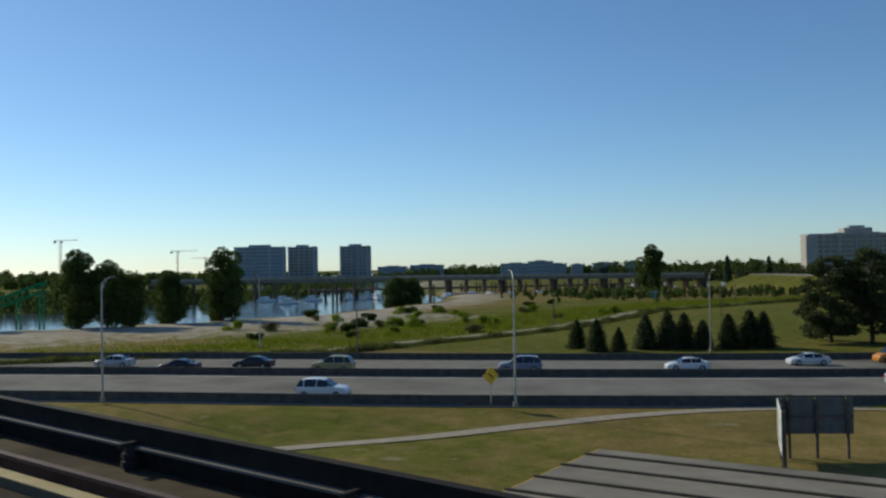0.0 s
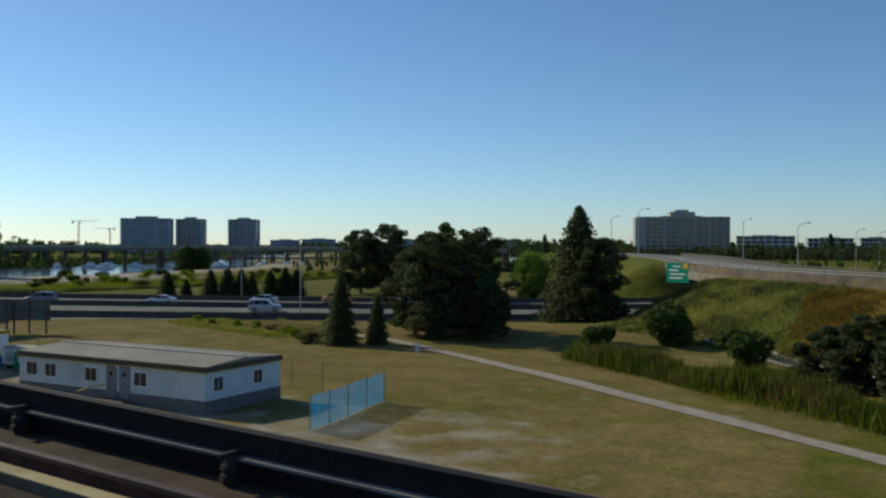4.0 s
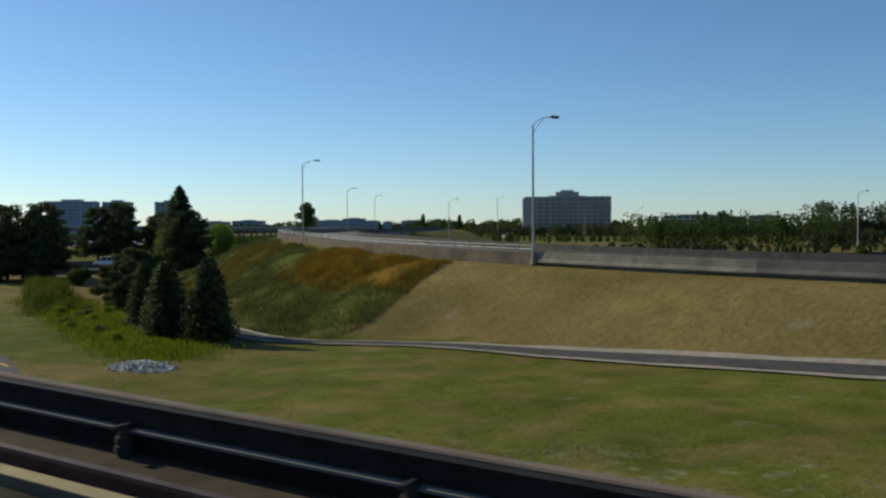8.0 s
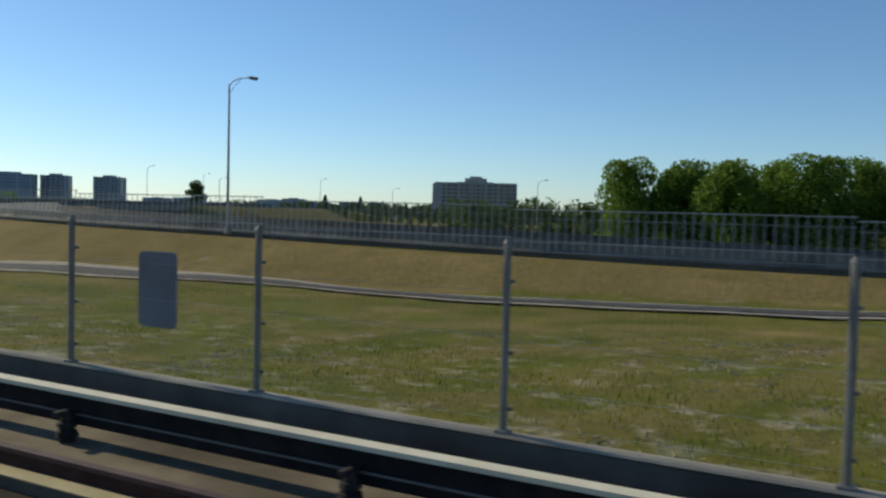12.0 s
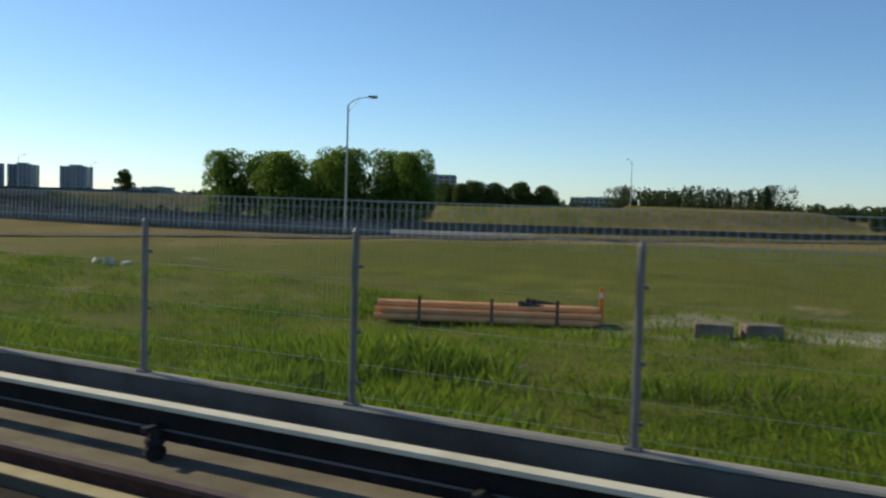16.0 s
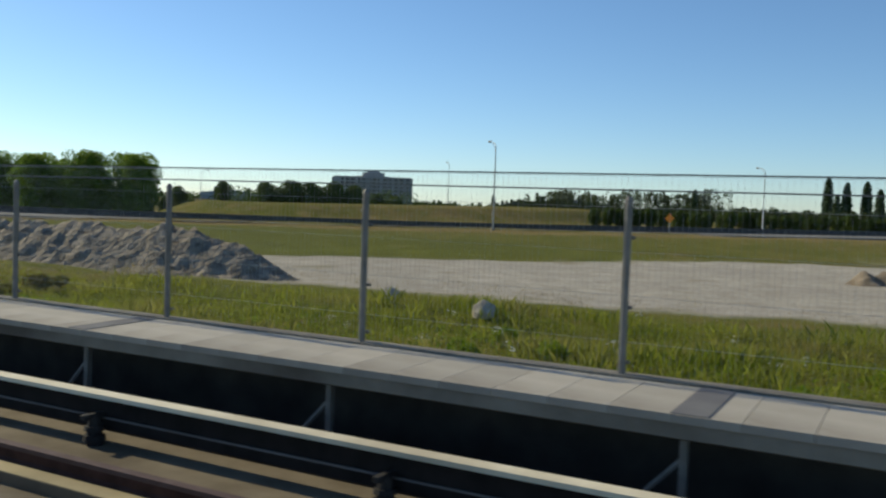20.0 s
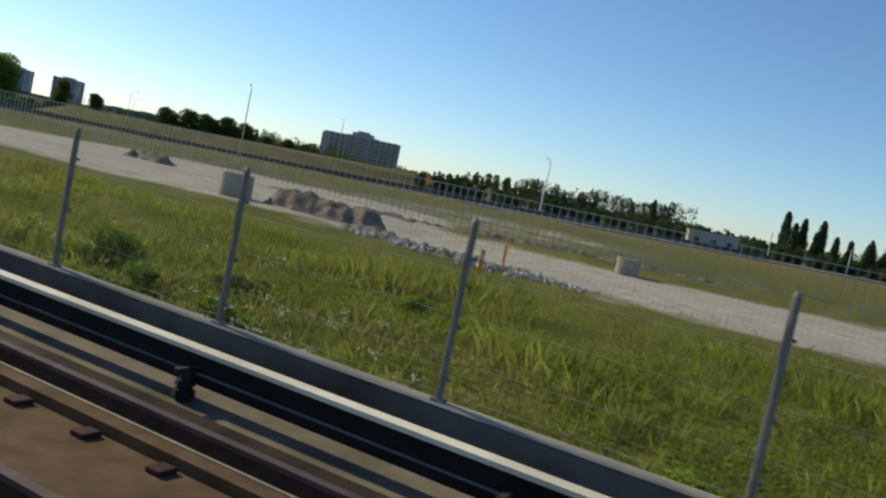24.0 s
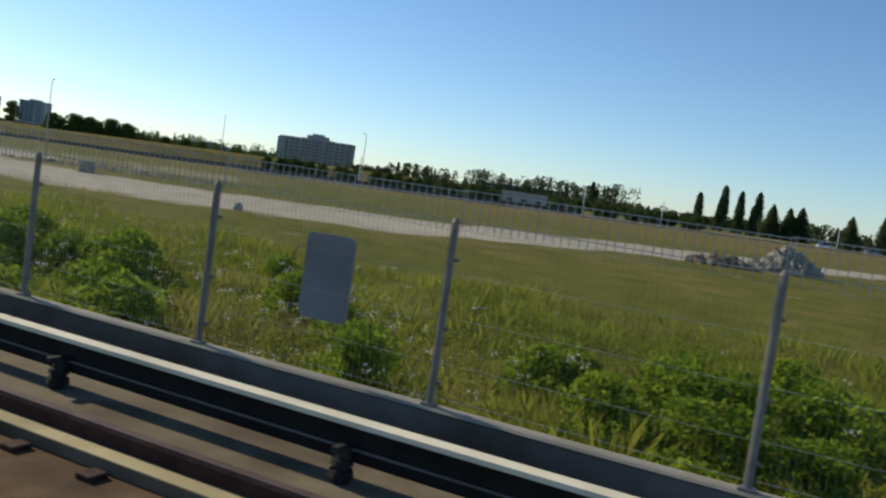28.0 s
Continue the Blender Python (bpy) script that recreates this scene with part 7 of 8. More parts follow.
# ---- working strip in the field ----
pipes = empty("pipe_stack", pose(265.3, 28.0, ground_at(265.3, 28.0), 0, 0, 27), "stack of orange plastic pipes tied with straps", "pipe stack")
pm = mesh_of("pipe", tubed([(-2.9, 0, 0), (2.9, 0, 0)], 0.085, 0.085, 10))
for row, n in enumerate((7, 6, 3)):
    for k in range(n):
        o = part("pipe", pm, M_ORANGE, pipes)
        o.location = (((k * 7 + row * 3) % 5 - 2) * 0.06, (k - n / 2) * 0.18, 0.16 + row * 0.15)
for x in (-1.8, 0.1, 1.8):
    part("strap_board", boxed(x - 0.05, -0.75, 0.0, x + 0.05, 0.65, 0.08), M_WOOD, pipes)
    part("strap_upright", boxed(x - 0.04, -0.78, 0.0, x + 0.04, -0.7, 0.75), M_WOOD, pipes)
part("wrapped_bundle", tubed([(1.0, 0.3, 0.55), (3.0, 0.25, 0.3)], 0.14, 0.12, 8), M_BLACK, pipes)
part("wrapped_bundle", tubed([(0.8, -0.2, 0.55), (2.9, -0.3, 0.2)], 0.12, 0.1, 8), M_BLACK, pipes)
for x, y, tn in ((271.2, 28.4, 15), (272.2, 28.9, 30)):
    o = tagged(part("dark_block", boxed(-0.45, -0.3, 0, 0.45, 0.3, 0.35, bevel=0.05), M_RUBBLEDARK), "dark weathered block lying on the bare soil", "block", "blocks on the soil")
    o.matrix_basis = pose(x, y, ground_at(x, y), 0, 0, tn)
STAKE = empty("marker_post", pose(0, 0, 0), "orange and white plastic marker post", "marker post", "marker posts")
part("shaft", boxed(-0.06, -0.03, 0, 0.06, 0.03, 1.0, bevel=0.01), M_ORANGESIGN, STAKE)
part("reflector", boxed(-0.05, -0.04, 0.72, 0.05, -0.03, 0.86), M_WHITE, STAKE)
for k, (x, y) in enumerate(((267.9, 29.6), (275.6, 27.7), (362, 34.2), (357.5, 44))):
    m = pose(x, y, ground_at(x, y), 0, 0, 10)
    if k:
        copy_thing(STAKE, m)
    else:
        STAKE.matrix_basis = m
osg = empty("construction_sign", pose(287.8, 141.5, ground_at(287.8, 141.5), 0, 0, 25), "orange diamond road works sign on a post", "road sign")
part("post", tubed([(0, 0, 0), (0, 0, 2.6)], 0.05, 0.05, 7), M_GALV, osg)
o = part("plate", boxed(-0.5, -0.02, -0.5, 0.5, 0.02, 0.5, bevel=0.01), M_ORANGESIGN, osg)
o.matrix_basis = pose(0, -0.07, 2.2, 0, 45, 0)
TPOLE = empty("pale_post", pose(0, 0, 0), "slim pale steel post beside the far road", "post", "pale posts")
part("shaft", tubed([(0, 0, 0), (0, 0, 6.2)], 0.12, 0.1, 8), M_WHITE, TPOLE)
part("base", boxed(-0.22, -0.22, -0.05, 0.22, 0.22, 0.25, bevel=0.03), M_CONC, TPOLE)
for k, (x, y) in enumerate(((295.2, 171), (344, 232), (330, 215), (375, 300), (388, 318))):
    m = pose(x, y, ground_at(x, y))
    if k:
        copy_thing(TPOLE, m)
    else:
        TPOLE.matrix_basis = m


def manhole(x, y, label, k=1.0):
    ob = empty("manhole_ring", pose(x, y, ground_at(x, y) - 0.05) @ Matrix.Scale(k, 4), label, "concrete ring", "manhole rings")
    bm = bmesh.new()
    for r, fl in ((0.62, False), (0.5, True)):
        rr = []
        for z in (0, 0.92):
            rr.append([bm.verts.new((r * math.cos(a), r * math.sin(a), z)) for a in np.linspace(0, 2 * math.pi, 25)[:-1]])
        for k in range(24):
            f = (rr[0][k], rr[0][(k + 1) % 24], rr[1][(k + 1) % 24], rr[1][k])
            bm.faces.new(f[::-1] if fl else f)
        if fl:
            inner = rr[1]
        else:
            outer = rr[1]
    for k in range(24):
        bm.faces.new((outer[k], outer[(k + 1) % 24], inner[(k + 1) % 24], inner[k]))
    part("ring", bm, M_CONC, ob)
    part("cover", tubed([(0, 0, 0.8), (0, 0, 0.9)], 0.5, 0.5, 20), M_CONC, ob)


manhole(358.0, 57.0, "pale concrete manhole ring standing on the soil")
manhole(343.2, 42.3, "large pale concrete manhole ring beside a spoil heap", 1.28)

def heap(name, line, width, height, material, label, rough=0.35, step=0.17):
    """A ridge of loose soil along a line: uneven crest, gullies down its sides."""
    ln = spline([(*p, 0) for p in line], step)
    n, m = len(ln), 31
    vs, fs = [], []
    for i, p in enumerate(ln):
        d = ln[min(i + 1, n - 1)] - ln[max(i - 1, 0)]
        d = d / math.hypot(d[0], d[1])
        end = min(1.0, i / (n * 0.1 + 3), (n - 1 - i) / (n * 0.1 + 3))
        crest = height * (0.78 + 0.22 * noise.noise((i * step * 0.35, 3.1, 0))) * ease(end) ** 0.8
        for k in range(m):
            u = k / (m - 1) * 2 - 1
            w = width * (0.9 + 0.18 * noise.noise((i * step * 0.3, u * 0.5, 9.0))) * (0.35 + 0.65 * ease(end))
            x, y = p[0] - d[1] * u * w, p[1] + d[0] * u * w
            g = 1 - abs(u) ** 1.15
            lump = noise.noise((x * 0.7, y * 0.7, 1.7)) * 0.5 + noise.noise((x * 1.9, y * 1.9, 5.0)) * 0.3 + noise.noise((x * 4.2, y * 4.2, 2.0)) * 0.24 + noise.noise((x * 8, y * 8, 7.0)) * 0.16
            gully = abs(noise.noise((i * step * 1.1 + u * 0.8, u * 0.3, 4.0))) + 0.4 * abs(noise.noise((i * step * 2.7 - u, u * 0.5, 8.0)))
            z = crest * g + rough * (lump - gully * 0.8) * min(1, g * 3) * ease(end)
            vs.append((x, y, z))
    xy = np.array(vs)
    base = lie(xy[:, 0], xy[:, 1])
    vs = [(v[0], v[1], v[2] + b - 0.12) for v, b in zip(vs, base)]
    for i in range(n - 1):
        for k in range(m - 1):
            a = i * m + k
            fs.append((a, a + 1, a + m + 1, a + m))
    me = bpy.data.meshes.new(name)
    me.from_pydata(vs, [], fs)
    ob = part(name, me, material, smooth=True)
    return tagged(ob, label, "soil heap", "soil heaps")


heap("soil_mound", [(275.0, 28.0), (281, 29.0), (290, 30.6), (298, 31.6), (308.6, 33.0)], 2.7, 2.2, M_DIRT, "long grey-brown heap of excavated soil", 0.5)
heap("soil_mound", [(344.3, 43.0), (347, 43.6), (351.2, 44.6)], 1.5, 1.5, M_RUBBLEDARK, "dark spoil heap overgrown at its edge", 0.4)
heap("soil_mound", [(323, 51.0), (325.2, 51.4), (327.6, 52.0)], 1.4, 0.9, M_RUBBLEDARK, "small dark spoil heap in the rough grass", 0.4)
heap("soil_mound", [(350, 41.6), (355, 41.0), (361.5, 40.6)], 1.0, 0.55, M_DIRT, "low heap of broken soil and stones", 0.35)
heap("soil_mound", [(330, 55.5), (338, 57.6), (346, 60.5), (354, 64.8), (362, 70.0)], 1.6, 0.4, M_DIRT, "low bank of bare soil beside the trench", 0.35)


def rubble(name, x, y, rx, ry, n, h, size, material, label):
    """A mound of angular stones."""
    verts, faces = [], []
    g = ground_at(x, y)
    for k in range(n):
        a, r = rng.uniform(0, 6.283), math.sqrt(rng.uniform())
        px, py = x + rx * r * math.cos(a), y + ry * r * math.sin(a)
        pz = g + h * (1 - r) ** 0.8 * rng.uniform(0.5, 1.0)
        s = size * rng.uniform(0.5, 1.5)
        off = len(verts)
        base = rng.normal(0, 0.18, (8, 3)) + np.array([(i, j, q) for i in (-1, 1) for j in (-1, 1) for q in (-1, 1)]) * np.array([0.5, 0.42, 0.34])
        t = Euler(rng.uniform(0, 6.283, 3)).to_matrix()
        for b in base:
            v = t @ Vector(b * s)
            verts.append((px + v.x, py + v.y, pz + v.z))
        for f in ((0, 1, 3, 2), (4, 6, 7, 5), (0, 4, 5, 1), (2, 3, 7, 6), (0, 2, 6, 4), (1, 5, 7, 3)):
            faces.append(tuple(off + i for i in f))
    me = bpy.data.meshes.new(name)
    me.from_pydata(verts, [], faces)
    tagged(part(name, me, material), label, "rubble", kind="stuff")


rubble("rock_pile", 110.9, 35.2, 2.3, 1.4, 300, 0.4, 0.22, M_ROCKPALE, "heap of pale broken rocks on the grass")
rubble("rubble_heap", 404.2, 84.0, 2.6, 2.0, 520, 2.0, 0.36, M_ROCK, "large grey heap of broken concrete in the field")
rubble("rubble_heap_low", 400.8, 79.3, 2.6, 1.4, 200, 0.9, 0.32, M_RUBBLEDARK, "low brown heap of rubble in the field")
rubble("rubble_strip", 357, 40.6, 6.5, 1.4, 260, 0.3, 0.14, M_ROCKPALE, "strip of broken stones beside the bare soil")
rubble("track_stones", 247, 30.5, 1.0, 0.5, 14, 0.15, 0.22, M_ROCKPALE, "few pale stones in the grass")
rubble("grass_stones", 181.9, 22.3, 0.75, 0.3, 30, 0.1, 0.15, M_ROCK, "few pale stones lying in the grass")
rubble("scattered_stones", 181, 14.5, 27, 4.5, 160, 0.04, 0.09, M_LITTER, "pale stones strewn over the rough grass")
rubble("bed_rocks", 8, 80.5, 7.0, 1.6, 200, 0.4, 0.4, M_ROCK, "pale stones edging the planted bed")
for k, (x, y) in enumerate(((315, 28.6), (318.4, 27.4), (384.5, 47.0), (331, 33))):
    bm = bmesh.new()
    bmesh.ops.create_icosphere(bm, subdivisions=2, radius=0.28)
    for v in bm.verts:
        v.co *= 1 + 0.35 * noise.noise(v.co * 4 + Vector((k, 0, 0)))
    o = tagged(part("boulder", bm, M_ROCK), "pale boulder in the tall grass", "boulder", "boulders")
    o.matrix_basis = pose(x, y, ground_at(x, y) + 0.15, 0, 0, 40 * k)
for k, (x, y, h) in enumerate([(286.8, 25.5, 2.3), (279.4, 26.2, 1.5), (296, 27.5, .8)]):
    plant(YOUNG[k % 2], x, y, h / 1.6 * 0.8, "young green bush in front of the soil heap", "shrub", "young bushes", sz=h / 1.6)
hut = empty("site_hut", pose(321.6, 200.2, ground_at(321.6, 200), 0, 0, 27), "long beige site hut beyond the field", "site hut")
part("hut_wall", boxed(-5.2, -1.6, 0, 5.2, 1.6, 3.1, bevel=0.05), M_HOTEL, hut)
part("hut_roof", boxed(-5.4, -1.8, 3.1, 5.4, 1.8, 3.4, bevel=0.06), M_ROOFPALE, hut)
for x in (-3.5, 0.0, 3.5):
    part("hut_window", boxed(x - 0.6, -1.64, 1.2, x + 0.6, -1.58, 2.1), M_WINDOW, hut)
# parked vans and cars far off beside the field
for k, (x, y, kind, col) in enumerate(((372, 300, "van", P_WHITE), (384, 308, "sedan", P_BLUE), (396, 316, "van", P_WHITE))):
    c = car(kind, col, "vehicle parked beside the far road", "car")
    c["group"] = "vehicles far off"
    c.matrix_basis = pose(x, y, ground_at(x, y) + 0.05, 0, 0, 35)

# ---- tall grass and flowers behind the fence ----
def blades(name, n, place, height, width, material, label, lean=0.22, tuft=1):
    """Thin tapering blades at the places that place(n) gives, with height factors; tuft blades spring from each place."""
    x, y, k = place(n // tuft)
    ox, oy = rng.normal(0, 0.11, (2, len(x) * tuft)) if tuft > 1 else np.zeros((2, len(x)))
    x, y, k = np.repeat(x, tuft) + ox, np.repeat(y, tuft) + oy, np.repeat(k, tuft)
    z = lie(x, y)
    m = len(x)
    a = rng.uniform(0, 6.283, m)
    h = height * k * rng.uniform(0.45, 1.2, m)
    w = width * rng.uniform(0.6, 1.4, m)
    lx, ly = rng.normal(0, lean, m) * h + 1.6 * ox * h, rng.normal(0, lean, m) * h + 1.6 * oy * h
    c, s_ = np.cos(a) * w, np.sin(a) * w
    v = np.stack([np.stack([x - c, y - s_, z - 0.05], -1), np.stack([x + c, y + s_, z - 0.05], -1),
                  np.stack([x + lx * 0.4 + c * 0.6, y + ly * 0.4 + s_ * 0.6, z + h * 0.6], -1), np.stack([x + lx, y + ly, z + h], -1)], 1).reshape(-1, 3)
    me = bpy.data.meshes.new(name)
    me.vertices.add(4 * m), me.loops.add(4 * m), me.polygons.add(m)
    me.vertices.foreach_set("co", v.astype(np.float32).ravel())
    me.loops.foreach_set("vertex_index", np.arange(4 * m, dtype=np.int32))
    me.polygons.foreach_set("loop_start", np.arange(0, 4 * m, 4, dtype=np.int32))
    me.update(calc_edges=True)
    ob = part(name, me, material)
    tagged(ob, label, "grass", kind="stuff")
    return x, y, z + h


def weed_leaves(name, n, place, height, size, material, label, low=0.05):
    """Small loose leaves at all heights of a stand of weeds."""
    x, y, k = [np.repeat(q, 36) for q in place(n // 36)]
    ox, oy = rng.normal(0, 0.19, (2, len(x)))
    x, y = x + ox, y + oy
    z = lie(x, y) + height * k * rng.uniform(low, 1.0, len(x)) ** 0.8 * (1.15 - np.clip(2.0 * np.hypot(ox, oy), 0, 0.75))
    tagged(part(name, leaf_mesh(name, np.stack([x, y, z], -1), size, material), material), label, "weeds", kind="stuff")


def behind_wall(s0, s1, d0, d1, power=1.5, patch=0.0, shift=0.0):
    def place(n):
        s = rng.uniform(s0, s1, n)
        d = d0 + (d1 - d0) * rng.uniform(0, 1, n) ** power
        tx, ty = np.interp(s, _ts, _tk[:, 0]), np.interp(s, _ts, _tk[:, 1])
        x, y = tx - 0.05 * d, ty + d
        k = 0.72 + 0.55 * bumps(x * 2.2 + shift, y * 2.2) + 0.2 * bumps(x * 5, y * 5 + shift)
        keep = rng.uniform(0, 1, n) < np.clip(0.75 + 0.8 * bumps(x * 1.4 + 3 + shift, y * 1.4 + shift) - patch, 0.03, 1)
        grow = 0.35 + 0.65 * ease((s - 256) / 16) if s0 > 250 else 1.0 + 0 * s
        return x[keep], y[keep], np.clip(k[keep], 0.25, 1.6) * grow[keep]
    return place


blades("fresh_grass", 90000, behind_wall(257, 288, 6.9, 13.5, 1.3), 0.46, 0.0024, M_FRESH, "tall fresh green grass behind the fence", 0.22, tuft=10)
weed_leaves("fresh_leaves", 150000, behind_wall(257, 290, 6.9, 14, 1.3), 0.36, 0.0262, M_FRESH, "soft fresh green growth behind the fence")
blades("fresh_grass_low", 110000, behind_wall(240, 284, 10, 26, 1.0, 0.2), 0.2, 0.006, M_FRESH, "short fresh green grass across the field edge", tuft=10)
blades("tall_grass", 50000, behind_wall(280, 312, 6.9, 19, 1.3), 0.38, 0.0024, M_BLADE, "tall yellow-green grass behind the fence", 0.22, tuft=9)
blades("tall_grass_walkway", 80000, behind_wall(312, 366, 7.3, 22, 1.3), 0.36, 0.0024, M_BLADE, "tall yellow-green grass behind the walkway", 0.22, tuft=9)
blades("tall_grass_end", 100000, behind_wall(364, 440, 6.9, 24, 1.25), 0.4, 0.0024, M_BLADE, "tall lush grass and weeds behind the fence", 0.22, tuft=9)
weed_leaves("deep_leaves", 130000, behind_wall(280, 312, 6.9, 19, 1.3, -0.1, 11.0), 0.34, 0.028, M_BLADE, "soft yellow-green growth behind the fence")
weed_leaves("deep_leaves_walkway", 210000, behind_wall(312, 366, 7.3, 21, 1.3, -0.1, 11.0), 0.34, 0.028, M_BLADE, "soft yellow-green growth behind the walkway")
weed_leaves("deep_leaves_end", 260000, behind_wall(364, 440, 6.9, 22, 1.3, -0.1, 11.0), 0.4, 0.0298, M_BLADE, "soft yellow-green growth behind the fence")
weed_leaves("weed_leaves_field", 110000, behind_wall(262, 312, 6.9, 15, 1.3, 0.4, 4.0), 0.46, 0.028, M_BLADE_DARK, "small green leaves of low weeds in the grass")
weed_leaves("weed_leaves_walkway", 120000, behind_wall(312, 366, 7.3, 17, 1.3, 0.4, 4.0), 0.46, 0.028, M_FRESH, "small green leaves of low weeds behind the walkway")
weed_leaves("weed_leaves_end", 210000, behind_wall(364, 440, 6.9, 18, 1.3, 0.35, 4.0), 0.55, 0.0315, M_FRESH, "small green leaves of tall weeds behind the fence")
weed_leaves("dry_tops", 110000, behind_wall(285, 309, 8.6, 20, 0.9, 0.4), 0.55, 0.02, M_STRAW, "dry brown seed heads in patches", 0.5)
weed_leaves("dry_tops_walkway", 50000, behind_wall(300, 366, 9.0, 27, 0.8, 0.3), 0.44, 0.0176, M_STRAW, "dry straw-coloured seed heads in patches", 0.5)
weed_leaves("dry_tops_end", 110000, behind_wall(364, 440, 9.0, 32, 0.7, 0.25), 0.46, 0.0192, M_STRAW, "dry straw-coloured seed heads among the grass", 0.5)
blades("short_grass", 90000, behind_wall(195, 258, 6.9, 22, 1.3, 0.2), 0.14, 0.009, M_BLADE_DARK, "short patchy green grass behind the fence")
blades("rough_grass", 90000, behind_wall(108, 196, 8.0, 34, 1.0, 0.3), 0.1, 0.011, M_BLADE_DARK, "short rough grass on the open slope")
blades("grass_cuttings", 90000, behind_wall(140, 232, 8.0, 27, 1.1, 0.55, 5.0), 0.05, 0.009, M_LITTER, "bleached cuttings and litter strewn over the rough grass", 2.4, tuft=6)
blades("grass_cuttings_field", 30000, behind_wall(236, 275, 8.0, 14, 1.0, 0.45, 2.0), 0.06, 0.012, M_LITTER, "bleached cuttings in the thin grass", 2.4, tuft=6)
blades("ditch_grass", 50000, lambda n: (lambda u, e: (62 + 47 * u + e[0], 63 - 24 * u + e[1], np.full(n, 1.0)))(rng.uniform(0, 1, n), rng.normal(0, 1.5, (2, n))), 0.5, 0.012, M_BLADE_DARK, "tall yellow-green grass in the ditch")


def umbels(name, n, place, label):
    x, y, k = place(n)
    z = lie(x, y)
    pts = []
    for i in range(len(x)):
        h = 0.72 * k[i] * rng.uniform(0.7, 1.3)
        c = np.array([x[i], y[i], z[i] + h])
        pts.append(c + rng.normal(0, 0.05, (12, 3)) * np.array([1, 1, 0.6]))
    me = leaf_mesh(name, np.concatenate(pts), 0.022, M_FLOWER)
    tagged(part(name, me, M_FLOWER), label, "flowers", kind="stuff")


umbels("white_flowers", 340, behind_wall(364, 388, 7.0, 10.5, 1.0, 0.35), "white umbel flowers close behind the fence wall")
umbels("white_flowers_field", 520, behind_wall(392, 414, 7.6, 17, 0.9, 0.35), "white umbel flowers among the tall grass")
umbels("white_flowers_walkway", 260, behind_wall(318, 364, 7.4, 15, 1.6, 0.35), "few white flowers behind the walkway")
umbels("white_flowers_end", 200, behind_wall(410, 440, 9, 18, 0.9, 0.35), "scattered white umbel flowers above the weeds")
for k in range(60):
    s = 399 + 40 * rng.uniform()
    p = track(s, 8.8 + 4.6 * rng.uniform(), 0)
    plant(SHRUB[k % 2], p.x, p.y, rng.uniform(0.5, 0.8), "lush leafy green weeds behind the fence", "weeds", "weed clumps", sz=rng.uniform(0.45, 0.7))
for k in range(26):
    s = 366 + 70 * rng.uniform()
    p = track(s, 8 + 9 * rng.uniform() ** 1.3, 0)
    plant(SHRUB[k % 2], p.x, p.y, rng.uniform(0.35, 0.6), "leafy green weed clump behind the fence", "weeds", "weed clumps", sz=rng.uniform(0.35, 0.65))
for k in range(22):
    s = 272 + 106 * rng.uniform()
    p = track(s, 8.5 + 8 * rng.uniform(), 0)
    plant((SHRUB + OLIVE)[k % 3], p.x, p.y, rng.uniform(0.3, 0.5), "leafy weed clump in the tall grass", "weeds", "weed clumps", sz=rng.uniform(0.25, 0.45))
# planted bed beside the motorway
def bed(a, b, wide):
    def place(n):
        u = rng.uniform(0, 1, n)
        x, y = a[0] + (b[0] - a[0]) * u + rng.normal(0, wide, n) * 0.3, a[1] + (b[1] - a[1]) * u + rng.normal(0, wide, n)
        return x, y, np.clip(0.8 + 0.5 * bumps(x * 1.3, y * 1.3), 0.3, 1.4)
    return place


blades("bed_grass", 26000, bed((-24, 83), (16, 79), 1.3), 0.3, 0.02, M_BLADE, "clipped green planting along the motorway bed")
blades("bed_grass_pale", 30000, bed((-2, 82), (14, 76.5), 1.0), 0.7, 0.018, M_STRAW, "pale ornamental grass in the planted bed")
blades("bed_grass_low", 16000, bed((-14, 78.5), (12, 72), 0.7), 0.4, 0.018, M_BLADE, "low green ground cover in the planted bed")
def path_side(line, off, wide):
    def place(n):
        i = rng.integers(0, len(line) - 1, n)
        u = rng.uniform(0, 1, n)
        p, q = line[i], line[i + 1]
        d = (q - p) / np.linalg.norm((q - p)[:, :2], axis=1, keepdims=True)
        o = off + rng.normal(0, wide, n)
        x, y = p[:, 0] + (q - p)[:, 0] * u - d[:, 1] * o, p[:, 1] + (q - p)[:, 1] * u + d[:, 0] * o
        return x, y, np.clip(0.8 + 0.5 * bumps(x, y), 0.3, 1.4)
    return place


blades("path_verge", 60000, path_side(FARPATH, -4.2, 0.7), 0.9, 0.05, M_SLOPEWEED, "tall dark grass verge along the gravel track")
blades("meadow_tufts", 60000, path_side(FARPATH, 14.0, 9.0), 0.5, 0.06, M_BLADE_DARK, "rough green tufts in the riverside meadow")
# weeds on the embankment face
def face(lo, hi, x0, x1, thin, y1=98):
    """Places on the near face of the embankment, by how far up it they are."""
    def place(n):
        x, y = rng.uniform(x0, x1, n), rng.uniform(46, y1, n)
        d, side, _ = near(x, y, RAMP, 40.0)
        wide = np.interp(x, [60, 110, 118, 150], [17, 16, 10.5, 8.5])
        v = 1 - np.clip(d - 0.8, 0, None) / wide
        keep = (side < 0) & (v > lo + 0.06 * bumps(x, y)) & (v < hi + 0.06 * bumps(x + 9, y)) & (x < 112.2 + 1.6 * v) & (bumps(x * 1.1, y * 1.1) + rng.normal(0, 0.3, n) > thin)
        x, y = x[keep], y[keep]
        return x, y, np.clip(0.8 + 0.7 * bumps(x * 2, y * 2), 0.25, 1.5)
    return place


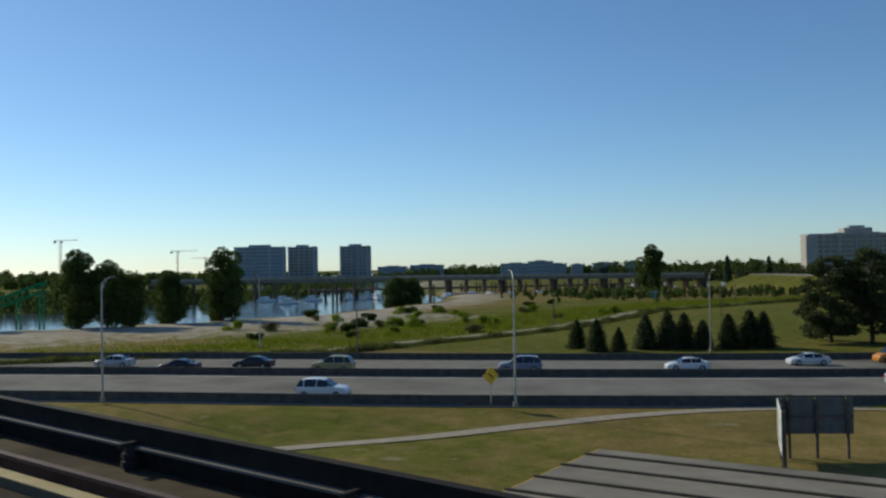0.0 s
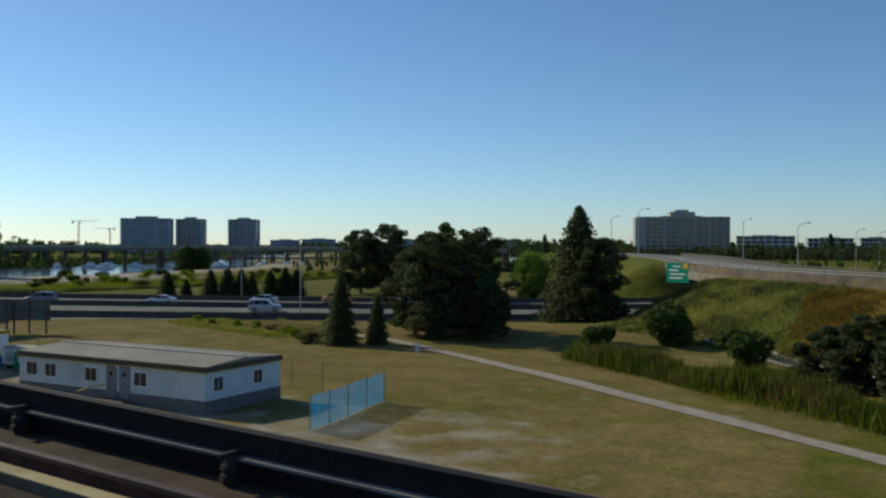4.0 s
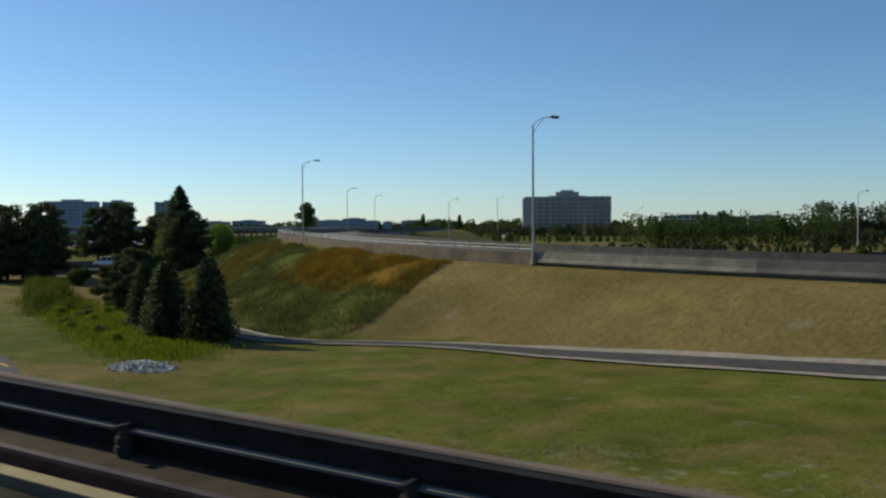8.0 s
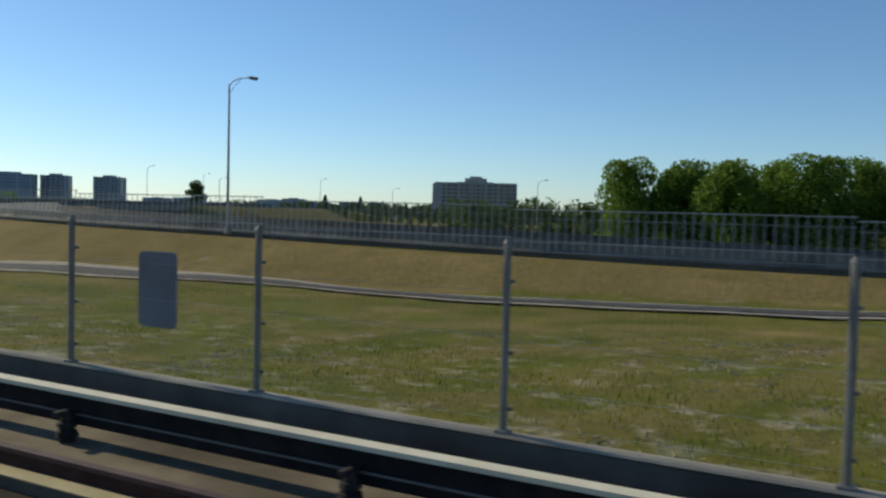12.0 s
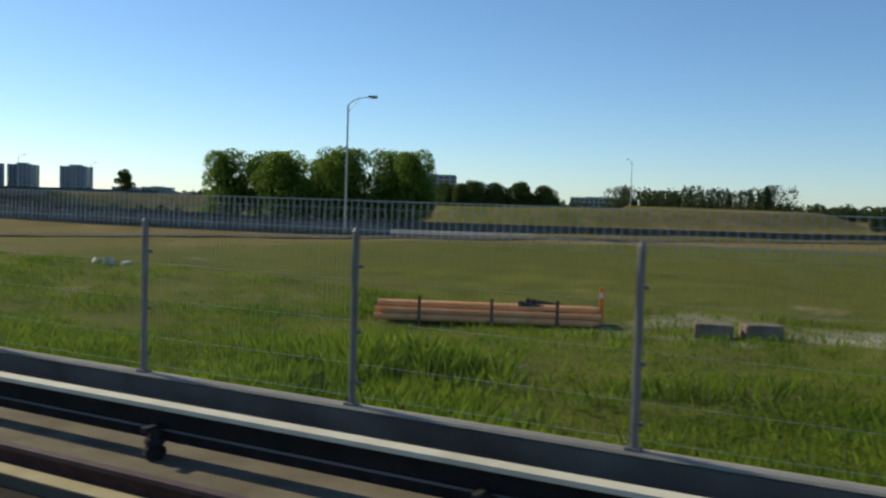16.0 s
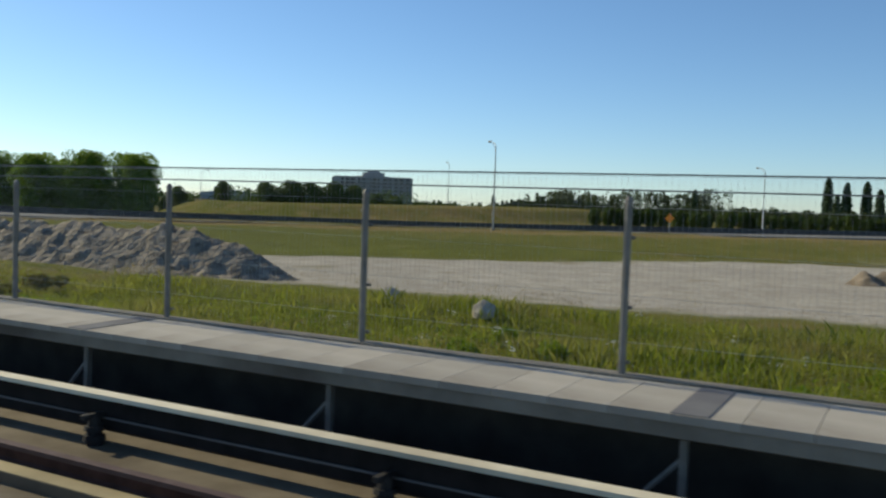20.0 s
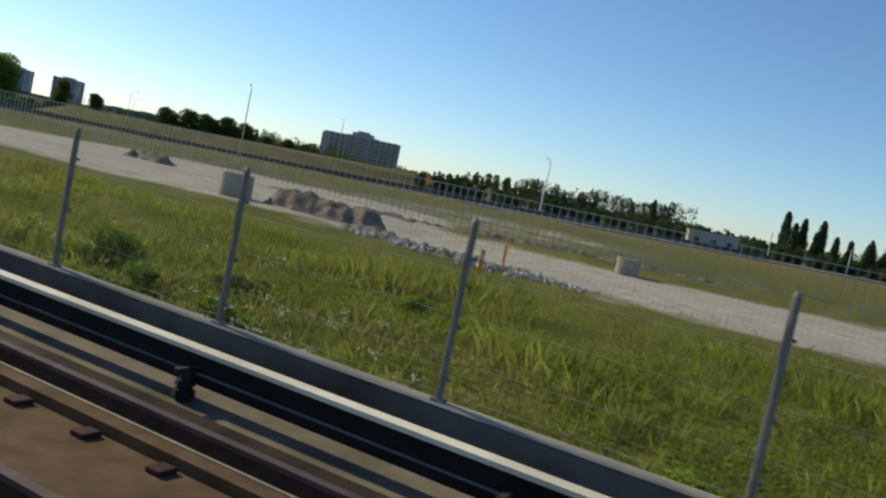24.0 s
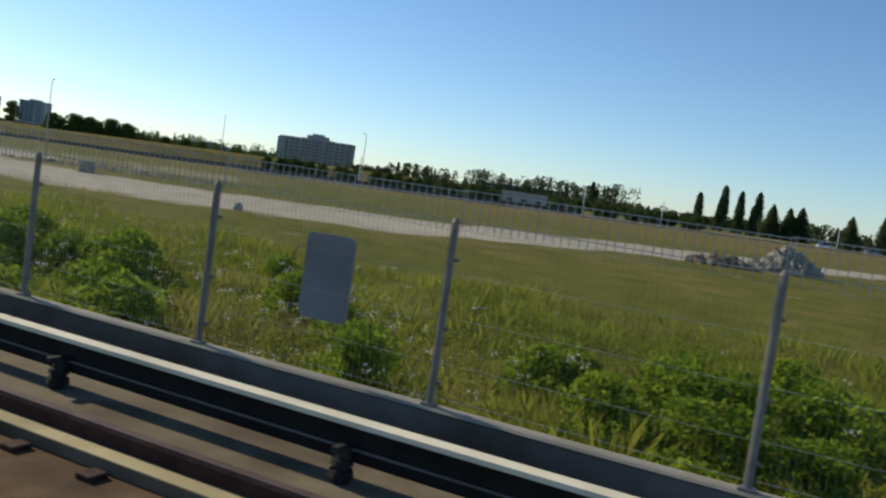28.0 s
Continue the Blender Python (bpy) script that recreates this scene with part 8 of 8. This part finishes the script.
blades("rusty_weeds", 220000, face(0.5, 0.97, 88, 114, -0.4), 0.42, 0.016, M_RUSTBLADE, "rust-coloured dry weeds on the upper embankment")
blades("rusty_weeds_corner", 120000, face(0.1, 0.9, 60, 76, -0.1), 0.4, 0.018, M_RUSTBLADE, "rust-coloured weeds at the bridge end of the embankment")
blades("slope_weeds", 260000, face(0.0, 0.58, 74, 116, -0.45), 0.38, 0.02, M_SLOPEWEED, "grey-green weeds on the lower embankment")
# Dense weeds added to darken this bank in place of its shade
blades("bridge_end_weeds", 170000, face(0.0, 0.95, 36, 76, -0.6, 135), 0.5, 0.022, M_SLOPEWEED, "dense weeds added to darken the shaded bank below the bridge end")
blades("slope_weeds_upper", 120000, face(0.5, 0.95, 74, 90, -0.3), 0.32, 0.017, M_SLOPEWEED, "grey-green weeds on the upper embankment")
blades("reeds", 26000, bed((44, 75), (77, 53), 1.0), 1.75, 0.022, M_REED, "tall green reeds along the ditch", 0.12)
rubble("site_debris", 13.6, 42.2, 2.6, 1.2, 160, 0.5, 0.22, M_RUBBLEDARK, "dark debris and clods beside the waste bin")
bb = empty("blue_bin", pose(8.7, 41.4, -3.82, 0, 0, 10), "dark blue plastic wheeled bin beside the cabin", "bin")
part("body", boxed(-0.3, -0.32, 0.08, 0.3, 0.32, 1.0, bevel=0.04), M_BLUE, bb)
part("lid", boxed(-0.33, -0.36, 1.0, 0.33, 0.34, 1.07, bevel=0.03), M_BLUE, bb)
for x in (-0.22, 0.22):
    part("wheel", tubed([(x - 0.04, 0.3, 0.1), (x + 0.04, 0.3, 0.1)], 0.1, 0.1, 10), M_TYRE, bb)
TARP = ((44.1, 46.5), (45.2, 41.5), (46.3, 36.9))
tarp = empty("fence_screen", pose(0, 0, 0), "translucent blue screen tied to the site fence", "fence screen")
for (x0, y0), (x1, y1) in (TARP[0:2], TARP[1:3]):
    bm = bmesh.new()
    cols = []
    for k in range(13):
        u = k / 12
        x, y = x0 + (x1 - x0) * u, y0 + (y1 - y0) * u
        w = 0.05 * math.sin(k * 1.7)
        cols.append([bm.verts.new((x + w, y + w * 0.5, ground_at(x, y) + z)) for z in (0.05, 1.0, 1.9 + 0.04 * math.sin(k * 2.2))])
    for a, b in zip(cols, cols[1:]):
        for k in range(2):
            bm.faces.new((a[k], b[k], b[k + 1], a[k + 1]))
    part("screen", bm, M_SCREEN, tarp)
    for k in (0, 6, 12):
        q = Vector((x0, y0, 0)).lerp(Vector((x1, y1, 0)), k / 12)
        part("post", tubed([(q.x, q.y, ground_at(q.x, q.y) - 0.1), (q.x, q.y, ground_at(q.x, q.y) + 2.0)], 0.03, 0.03, 6), M_POST, tarp)
